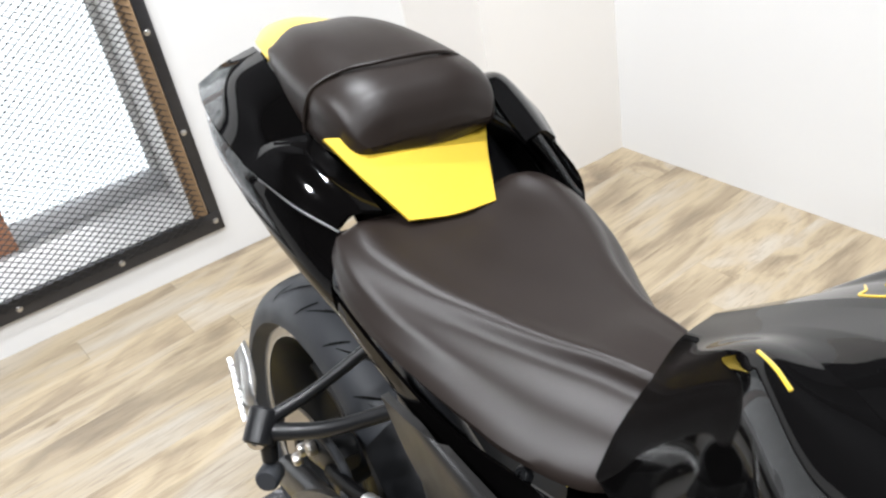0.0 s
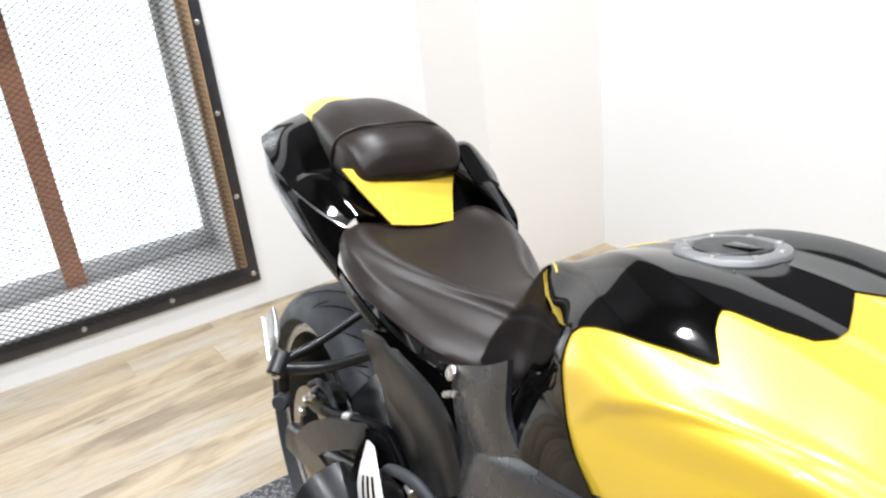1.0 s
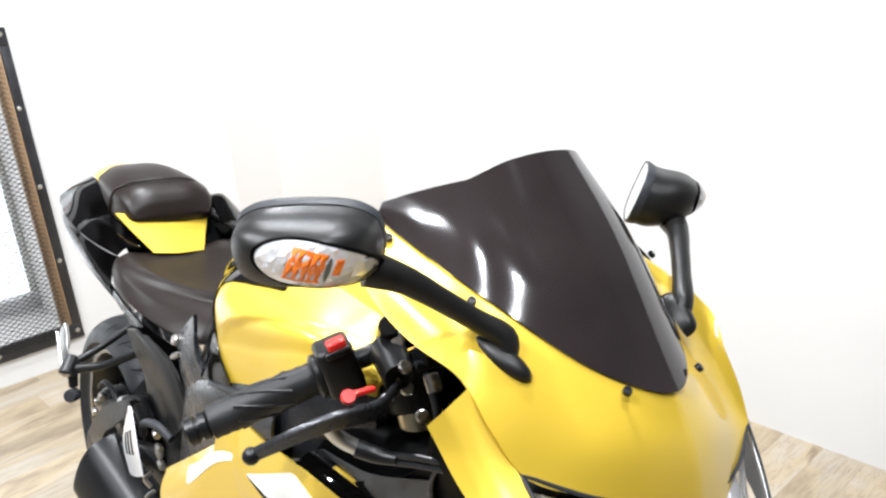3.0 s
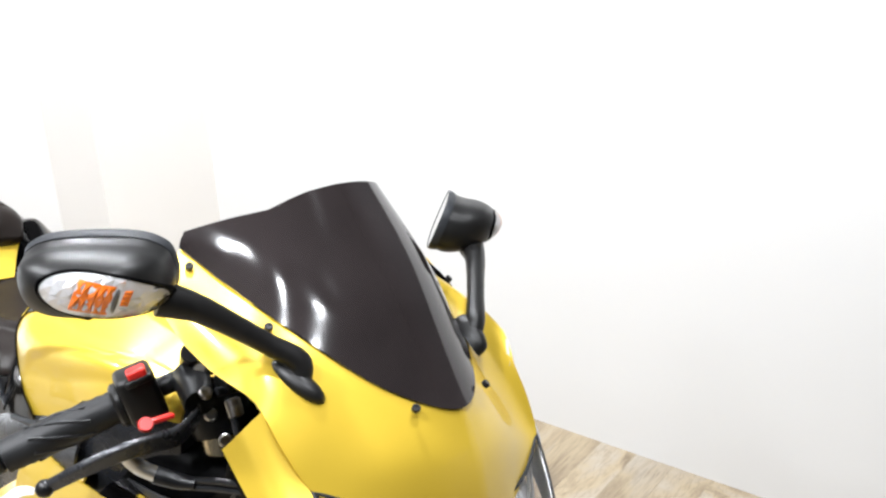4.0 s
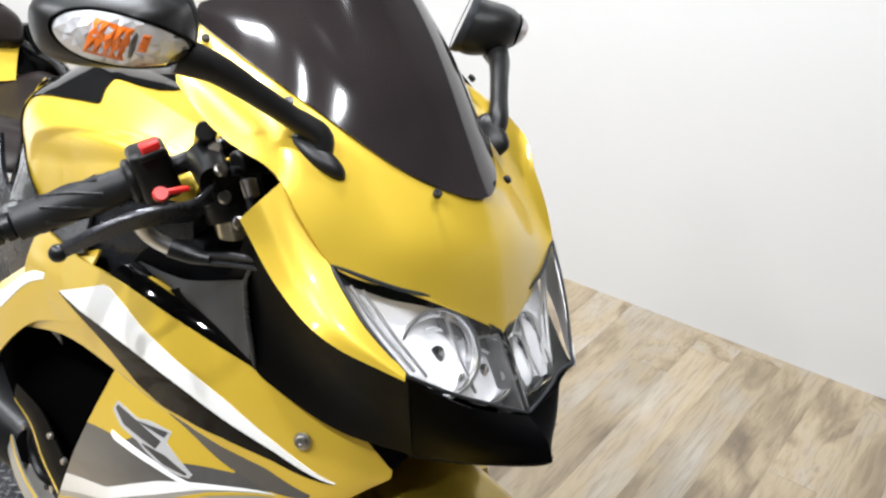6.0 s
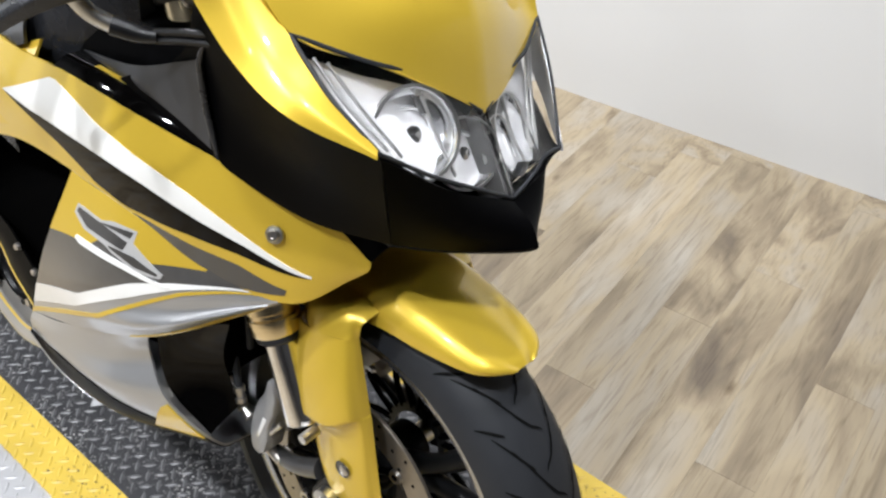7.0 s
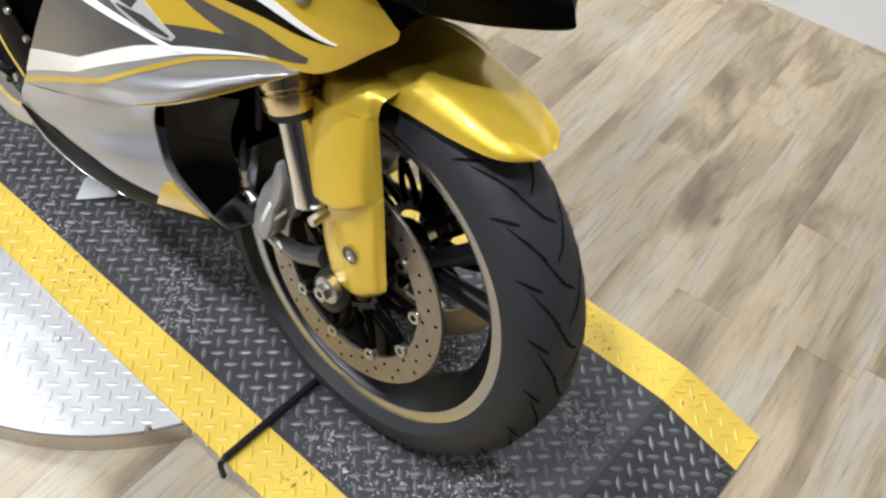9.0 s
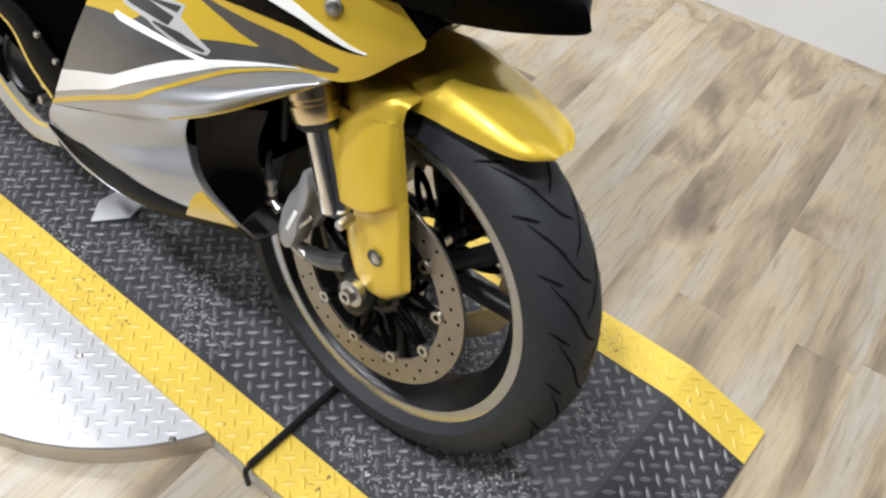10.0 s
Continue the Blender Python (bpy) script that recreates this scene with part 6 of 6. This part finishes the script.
# tread grooves: narrow slanted strips on the tyre's crown, the cuts' shade painted dark
def grooves(wh, x, z, R, W, rim_r, n, seed):
    vs, fs = [], []
    h = R - rim_r

    def at(phi, a):
        c, s = -math.cos(a), math.sin(a)
        r = rim_r - 0.002 + h * s ** 0.72 + 0.0010
        y = W / 2 * math.copysign(abs(c) ** 0.72, c)
        return Vector((x + r * math.cos(phi), y, z + r * math.sin(phi)))
    for k in range(n):
        p0 = 2 * math.pi * k / n
        for sg in (1, -1):
            for a0, a1, d0, d1, w in ((0.49, 0.33, 0.00, 0.30, 0.020), (0.42, 0.24, 0.16, 0.40, 0.019), (0.33, 0.17, 0.02, 0.12, 0.017), (0.52, 0.44, 0.30, 0.44, 0.015)):
                i0 = len(vs)
                m = 7
                for i in range(m + 1):
                    t = i / m
                    a = math.pi * (a0 + (a1 - a0) * t)
                    if sg < 0:
                        a = math.pi - a
                    ph = p0 + (d0 + (d1 - d0) * t) * (2 * math.pi / n) / 0.36 + (0.5 * 2 * math.pi / n if sg < 0 else 0)
                    ww = w * (0.35 + 0.65 * math.sin(math.pi * min(1, t * 0.9 + 0.1)))
                    vs.extend((at(ph - ww / 2, a), at(ph + ww / 2, a)))
                for i in range(m):
                    b = i0 + 2 * i
                    fs.append((b, b + 1, b + 3, b + 2))
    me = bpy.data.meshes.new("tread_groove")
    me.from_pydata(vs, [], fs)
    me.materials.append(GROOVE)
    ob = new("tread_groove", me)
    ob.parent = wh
    tagged(ob, "dark slanted strips painted as shade of the tread grooves", kind="stuff")


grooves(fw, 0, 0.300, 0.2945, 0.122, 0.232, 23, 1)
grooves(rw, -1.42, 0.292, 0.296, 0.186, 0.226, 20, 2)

# rear end: subframe cover, hugger, swing arm, brackets, pegs, caliper, exhaust
part("subframe_cover", sheet(surf([[(-1.180, -0.150, 0.765), (-1.06, -0.152, 0.742), (-0.96, -0.146, 0.728), (-0.855, -0.122, 0.722)],
                                   [(-1.170, -0.150, 0.745), (-1.06, -0.152, 0.722), (-0.96, -0.148, 0.705), (-0.83, -0.135, 0.690)],
                                   [(-1.145, -0.135, 0.722), (-1.06, -0.138, 0.700), (-0.96, -0.140, 0.670), (-0.82, -0.140, 0.640)]]), 24, 10, thick=0.004), BLACK, bike, "gloss black cover under the seat")
part("subframe", loft([oval((-1.10, -0.105, 0.700), 0.018, 0.030, (0, 1, 0), (0.3, 0, 1), 12, 3), oval((-1.02, -0.125, 0.670), 0.020, 0.040, (0, 1, 0), (0.4, 0, 1), 12, 3), oval((-0.93, -0.138, 0.625), 0.022, 0.055, (0, 1, 0), (0.7, 0, 1), 12, 3), oval((-0.86, -0.140, 0.55), 0.022, 0.055, (0, 1, 0), (1, 0, 0.6), 12, 3), oval((-0.83, -0.140, 0.45), 0.022, 0.045, (0, 1, 0), (1, 0, 0.2), 12, 3)], 26, 32), SATIN, bike, "satin black frame casting")
part("frame_plate", sheet(surf([[(-1.060, -0.158, 0.706), (-0.985, -0.170, 0.730), (-0.946, -0.166, 0.734)],
                                [(-1.005, -0.158, 0.660), (-0.900, -0.172, 0.711), (-0.850, -0.166, 0.724)],
                                [(-0.905, -0.158, 0.620), (-0.827, -0.172, 0.673), (-0.795, -0.166, 0.694)],
                                [(-0.858, -0.158, 0.566), (-0.790, -0.172, 0.615), (-0.760, -0.166, 0.640)]]), 20, 24, thick=0.008), SOFT, bike, "satin dark grey rear frame plate")
main = part("main_frame", sheet(surf([[(-0.815, -0.158, 0.772), (-0.703, -0.185, 0.834), (-0.655, -0.193, 0.865)],
                                      [(-0.806, -0.158, 0.724), (-0.709, -0.189, 0.778), (-0.648, -0.195, 0.808)],
                                      [(-0.790, -0.158, 0.674), (-0.684, -0.190, 0.739), (-0.612, -0.196, 0.778)],
                                      [(-0.798, -0.156, 0.604), (-0.670, -0.188, 0.700), (-0.575, -0.196, 0.760)]]), 20, 24, thick=0.006), FRAME_PAINT, bike, "satin blue-black main frame behind the tank cover")
screw_at((-0.797, -0.167, 0.774), (0, -0.9, 0.4), 0.009, main, STEEL, 0.004)
for x, z in ((-0.806, 0.742), (-0.796, 0.748), (-0.786, 0.753)):
    screw_at((x, -0.168, z), (0, -0.9, 0.4), 0.004, main, STEEL, 0.004)
screw_at((-0.893, -0.125, 0.722), (0, -0.8, 0.4), 0.0075, bike, SATIN, 0.004, "frame_bolt")
screw_at((-0.872, -0.150, 0.690), (0, -0.9, 0.3), 0.006, bike, STEEL, 0.003, "frame_bolt")
screw_at((-0.885, -0.150, 0.672), (0, -0.9, 0.3), 0.005, bike, STEEL, 0.003, "frame_bolt")
part("hugger", sheet(surf([[(-1.22, -0.105, 0.50), (-1.13, -0.105, 0.42), (-1.09, -0.100, 0.33)], [(-1.20, -0.07, 0.545), (-1.09, -0.07, 0.45), (-1.05, -0.07, 0.34)], [(-1.20, 0.0, 0.565), (-1.07, 0.0, 0.46), (-1.03, 0.0, 0.34)], [(-1.20, 0.09, 0.545), (-1.09, 0.09, 0.45), (-1.05, 0.09, 0.34)]]), 20, 16, thick=0.003), SATIN, bike, "dark inner rear mudguard")
part("swing_arm", loft([oval((-0.86, -0.115, 0.40), 0.020, 0.045, (0, 1, 0), (0, 0, 1), 12, 3), oval((-1.05, -0.125, 0.41), 0.020, 0.050, (0, 1, 0), (0, 0, 1), 12, 3), oval((-1.25, -0.125, 0.35), 0.018, 0.038, (0, 1, 0), (0, 0, 1), 12, 3), oval((-1.46, -0.122, 0.292), 0.016, 0.030, (0, 1, 0), (0, 0, 1), 12, 3)], 24, 28), SATIN, bike, "satin black swing arm")
PP = Vector((-1.222, -0.222, 0.588))
br = part("peg_bracket", tube([PP + Vector((0.0, 0.004, 0.006)), (-1.205, -0.165, 0.622), (-1.185, -0.098, 0.668)], [0.0085, 0.0065, 0.007], 12, 16), SATIN, bike, "black passenger peg bracket of two struts")
part("strut", tube([PP + Vector((0.006, 0.004, -0.004)), (-1.165, -0.168, 0.600), (-1.105, -0.108, 0.640)], [0.0105, 0.0085, 0.0085], 12, 16), SATIN, br)
part("pivot", rod(PP + Vector((0.010, -0.010, -0.012)), PP + Vector((-0.008, 0.012, 0.016)), 0.017, 18), SATIN, br)
screw_at(PP + Vector((0.012, -0.012, -0.004)), (0.7, -0.7, 0.1), 0.011, br)
part("stem", tube([PP + Vector((0.004, 0.004, -0.012)), PP + Vector((0.008, 0.002, -0.040))], [0.010, 0.009], 12), SATIN, br)
part("knob", lathe([(1e-4, -0.014), (0.011, -0.014), (0.0135, -0.010), (0.0135, 0.010), (0.011, 0.014), (1e-4, 0.014)], (-1.208, -0.225, 0.533), (0.7, -0.6, 0.2), 18), RUBBER, br)
pg = part("passenger_peg", loft([oval((-1.236, -0.222, 0.584), 0.010, 0.016, (0.6, 0.8, 0), (0, 0, 1), 12, 3), oval((-1.255, -0.220, 0.606), 0.0085, 0.020, (0.75, -0.65, 0.2), (0.5, 0.3, 0.8), 12, 3), oval((-1.275, -0.214, 0.632), 0.0085, 0.020, (0.75, -0.65, 0.2), (0.5, 0.3, 0.8), 12, 3), oval((-1.288, -0.211, 0.650), 0.007, 0.013, (0.75, -0.65, 0.2), (0.5, 0.3, 0.8), 12, 3)], 14, 24), ALU, bike, "folded ribbed aluminium passenger peg")
for k in range(8):
    p = Vector((-1.244 - 0.0055 * k, -0.232 + 0.0010 * k, 0.592 + 0.0068 * k))
    part("tooth", box(p, (0.010, 0.006, 0.0035), 0.001, Matrix.Rotation(radians(40), 3, "Y")), ALU, pg)
# rear brake
part("brake_disc", lathe([(0.075, -0.0025), (0.110, -0.0025), (0.110, 0.0025), (0.075, 0.0025)], (-1.42, -0.092, 0.292), (0, 1, 0), 64, closed=True), DISC, rw, "steel rear brake disc")
rc = part("brake_caliper", loft([oval((-1.33, -0.118, 0.448), 0.020, 0.026, (0, 1, 0), (0.3, 0, 1), 12, 3), oval((-1.295, -0.122, 0.468), 0.026, 0.032, (0, 1, 0), (0.3, 0, 1), 12, 3), oval((-1.255, -0.122, 0.475), 0.024, 0.026, (0, 1, 0), (0.3, 0, 1), 12, 3), oval((-1.235, -0.120, 0.473), 0.016, 0.016, (0, 1, 0), (0.3, 0, 1), 12, 3)], 14, 28), SATIN, rw, "grey rear brake caliper")
for x, z in ((-1.302, 0.462), (-1.27, 0.487), (-1.325, 0.43)):
    screw_at((x, -0.150, z), (0, -1, 0), 0.009, rc, STEEL, 0.007)
part("hose", tube([(-1.29, -0.148, 0.500), (-1.24, -0.150, 0.530), (-1.19, -0.148, 0.520), (-1.175, -0.145, 0.475), (-1.215, -0.140, 0.452)], 0.0055, 10, 30), RUBBER, rc, "black rear brake hose")
part("brake_pipe", tube([(-1.22, -0.150, 0.490), (-1.12, -0.160, 0.535), (-1.03, -0.165, 0.578), (-0.955, -0.165, 0.600), (-0.905, -0.165, 0.570), (-0.890, -0.160, 0.500)], 0.0085, 12, 40), PLASTIC, bike, "thick black rear brake hose")
part("brake_pipe_collar", tube([(-1.10, -0.162, 0.545), (-1.07, -0.164, 0.560)], 0.0105, 12), ALU, bike)
part("hose_loop", tube([(-0.95, -0.175, 0.545), (-0.90, -0.190, 0.590), (-0.84, -0.190, 0.612), (-0.80, -0.180, 0.600)], 0.0075, 12, 24), RUBBER, bike)
# heel guard: a bent plate with an opening
def ring_plate(outer, inner, t, n=40):
    """A plate between two closed outlines of the same winding."""
    bm = bmesh.new()
    o, q = crom(outer + [outer[0]], n + 1)[:-1], crom(inner + [inner[0]], n + 1)[:-1]
    rows = [[bm.verts.new(p + Vector((0, dy, 0))) for p in r] for r, dy in ((o, 0), (q, -0.004), (q, t - 0.004), (o, t))]
    for a, b in zip(rows, rows[1:] + rows[:1]):
        for k in range(n):
            bm.faces.new((a[k], a[(k + 1) % n], b[(k + 1) % n], b[k]))
    return bm


part("heel_guard", ring_plate([(-1.30, -0.176, 0.400), (-1.225, -0.178, 0.470), (-1.135, -0.180, 0.530), (-1.06, -0.182, 0.566), (-0.995, -0.182, 0.592), (-1.012, -0.182, 0.530), (-1.030, -0.180, 0.460), (-1.075, -0.178, 0.400), (-1.16, -0.176, 0.380), (-1.26, -0.174, 0.368)],
                              [(-1.158, -0.184, 0.452), (-1.125, -0.185, 0.480), (-1.089, -0.186, 0.503), (-1.045, -0.186, 0.532), (-1.010, -0.186, 0.552), (-1.013, -0.186, 0.532), (-1.024, -0.186, 0.512), (-1.053, -0.186, 0.477), (-1.078, -0.185, 0.466), (-1.104, -0.185, 0.456)], 0.007), SATIN, bike, "satin black heel guard with an opening")
# exhaust: a dark tapered can with a slanted end, its link pipe and a silver heat shield
def can_ring(x, y, z, a, b, lean=0.0):
    return oval((x, y, z), a, b, (0, 1, 0.25), (lean, 0.25, 1), 14, 2.8)


ex = part("exhaust", loft([can_ring(-0.72, -0.150, 0.310, 0.035, 0.040), can_ring(-0.84, -0.178, 0.345, 0.042, 0.048), can_ring(-0.96, -0.200, 0.393, 0.044, 0.051, 0.2), can_ring(-1.066, -0.222, 0.440, 0.042, 0.055, 0.2), can_ring(-1.070, -0.222, 0.441, 0.039, 0.051, 0.2), can_ring(-1.058, -0.221, 0.438, 0.035, 0.046, 0.2)], 30, 40), SATIN, bike, "dark tapered exhaust silencer with a silver shield")
part("outlet", lathe([(0.020, -0.02), (0.026, -0.02), (0.026, 0.014), (0.020, 0.014)], (-1.066, -0.222, 0.444), (-1, -0.12, 0.15), 24, closed=True), STEEL, ex)
shield = surf([[(-0.950, -0.196, 0.605), (-0.935, -0.200, 0.612), (-0.920, -0.202, 0.615)], [(-0.958, -0.206, 0.535), (-0.915, -0.210, 0.552), (-0.872, -0.212, 0.570)], [(-0.930, -0.206, 0.485), (-0.890, -0.210, 0.500), (-0.850, -0.212, 0.520)]])
es = part("heat_shield", sheet(shield, 10, 16, off=0.004, thick=0.003), LAMP_SILVER, ex, "silver heat shield with dark slots")
for u in (0.28, 0.50, 0.72):
    part("slot", sheet(shield, 3, 8, u - 0.05, u + 0.05, 0.28 + 0.1 * (1 - u), 0.66, off=0.0046, thick=0.001), HOLLOW_SHADE, es)
for x, y, z in ((-0.860, -0.185, 0.590), (-0.845, -0.187, 0.570), (-0.865, -0.18, 0.550), (-0.835, -0.188, 0.545)):
    part("spring_clip", rod((x, y, z), (x + 0.026, y - 0.006, z + 0.005), 0.0065, 12), STEEL, ex)
for x, y, z in ((-0.872, -0.19, 0.510), (-0.868, -0.19, 0.475), (-0.862, -0.19, 0.44)):
    part("spring_clip", tube([(x, y, z), (x - 0.006, y - 0.012, z - 0.012), (x, y - 0.004, z - 0.028)], 0.004, 8, 10), STEEL, ex)
# rider's peg
rp = part("rider_peg", loft([oval((-0.946, -0.176, 0.398), 0.012, 0.013, (1, 0, 0), (0, 0, 1), 10, 3), oval((-0.948, -0.215, 0.400), 0.014, 0.013, (1, 0, 0), (0, 0, 1), 10, 3), oval((-0.950, -0.240, 0.400), 0.010, 0.009, (1, 0, 0), (0, 0, 1), 10, 3), oval((-0.956, -0.298, 0.401), 0.009, 0.008, (1, 0, 0), (0, 0, 1), 10, 3)], 16, 20), LAMP_SILVER, bike, "ribbed aluminium rider's peg")
for k in range(9):
    part("tooth", box((-0.951 - 0.0006 * k, -0.240 - 0.0065 * k, 0.409), (0.018, 0.0028, 0.008), 0.0006), LAMP_SILVER, rp)
screw_at((-0.948, -0.215, 0.413), (0, 0, 1), 0.008, rp)
part("side_stand", tube([(-0.72, 0.12, 0.28), (-0.76, 0.20, 0.12), (-0.78, 0.235, 0.035)], 0.010, 12), SATIN, bike, "black side stand")
# tail light face and tank edge line
part("tail_inner", sheet(surf([both([(-1.17, -0.10, 0.795), (-1.19, -0.05, 0.80), (-1.19, 0, 0.80)]), both([(-1.30, -0.095, 0.86), (-1.30, -0.05, 0.862), (-1.30, 0, 0.862)]), both([(-1.47, -0.08, 0.91), (-1.48, -0.04, 0.912), (-1.48, 0, 0.912)])]), 16, 12, thick=0.003), PLASTIC, bike)

# ---- floor planks ----
fl = tagged(new("floor"), "limed vinyl wood-plank floor with knots and grey streaks", "floor", kind="structure")
bm = prism([(-3.0, -3.5, -0.056), (4.05, -3.5, -0.056), (4.05, 2.05, -0.056), (-2.35, 1.46, -0.056), (-3.0, 1.40, -0.056)], 0.05, (0, 0, 1), 0.0)
part("subfloor", bm, GREY, fl, "dark bedding under the planks", smooth=False)
PW, PL = 0.112, 0.92
rng = random.Random(4)
ang = RW + math.pi / 2
plank_me = None


def in_room(p):
    """Whether a place of the floor lies in the room, some centimetres under its walls at most."""
    if p.y < -3.45 or p.x > 3.95 or p.x < WX - 0.05:
        return False
    return not (p.x < BX - 0.04 and p.y > 0.965)


for i in range(-28, 48):
    shift = rng.random() * PL
    e = 1.6 + i * PW
    row = [k * 0.02 for k in range(-2, 300) if in_room(C0 + D0 * e - N0 * (k * 0.02))]
    if not row:
        continue
    lo, hi = row[0], row[-1]
    for j in range(-6, 9):
        mid = j * PL + shift - 0.3
        a, b = max(mid - PL / 2, lo), min(mid + PL / 2, hi)
        if b - a < 0.04:
            continue
        c = C0 + D0 * e - N0 * ((a + b) / 2)
        if plank_me is None:
            bm = box((0, 0, 0), (PL - 0.0004, PW - 0.0002, 0.005), 0.0002, seg=1)
            ob = part("plank", bm, PLANK, fl, smooth=False)
            plank_me = ob.data
        else:
            ob = new("plank", plank_me)
            ob.parent = fl
        ob.location = (c.x, c.y, -0.0025)
        ob.rotation_euler = (0, 0, ang)
        if b - a < PL - 0.001:
            ob.scale = ((b - a) / PL, 1, 1)
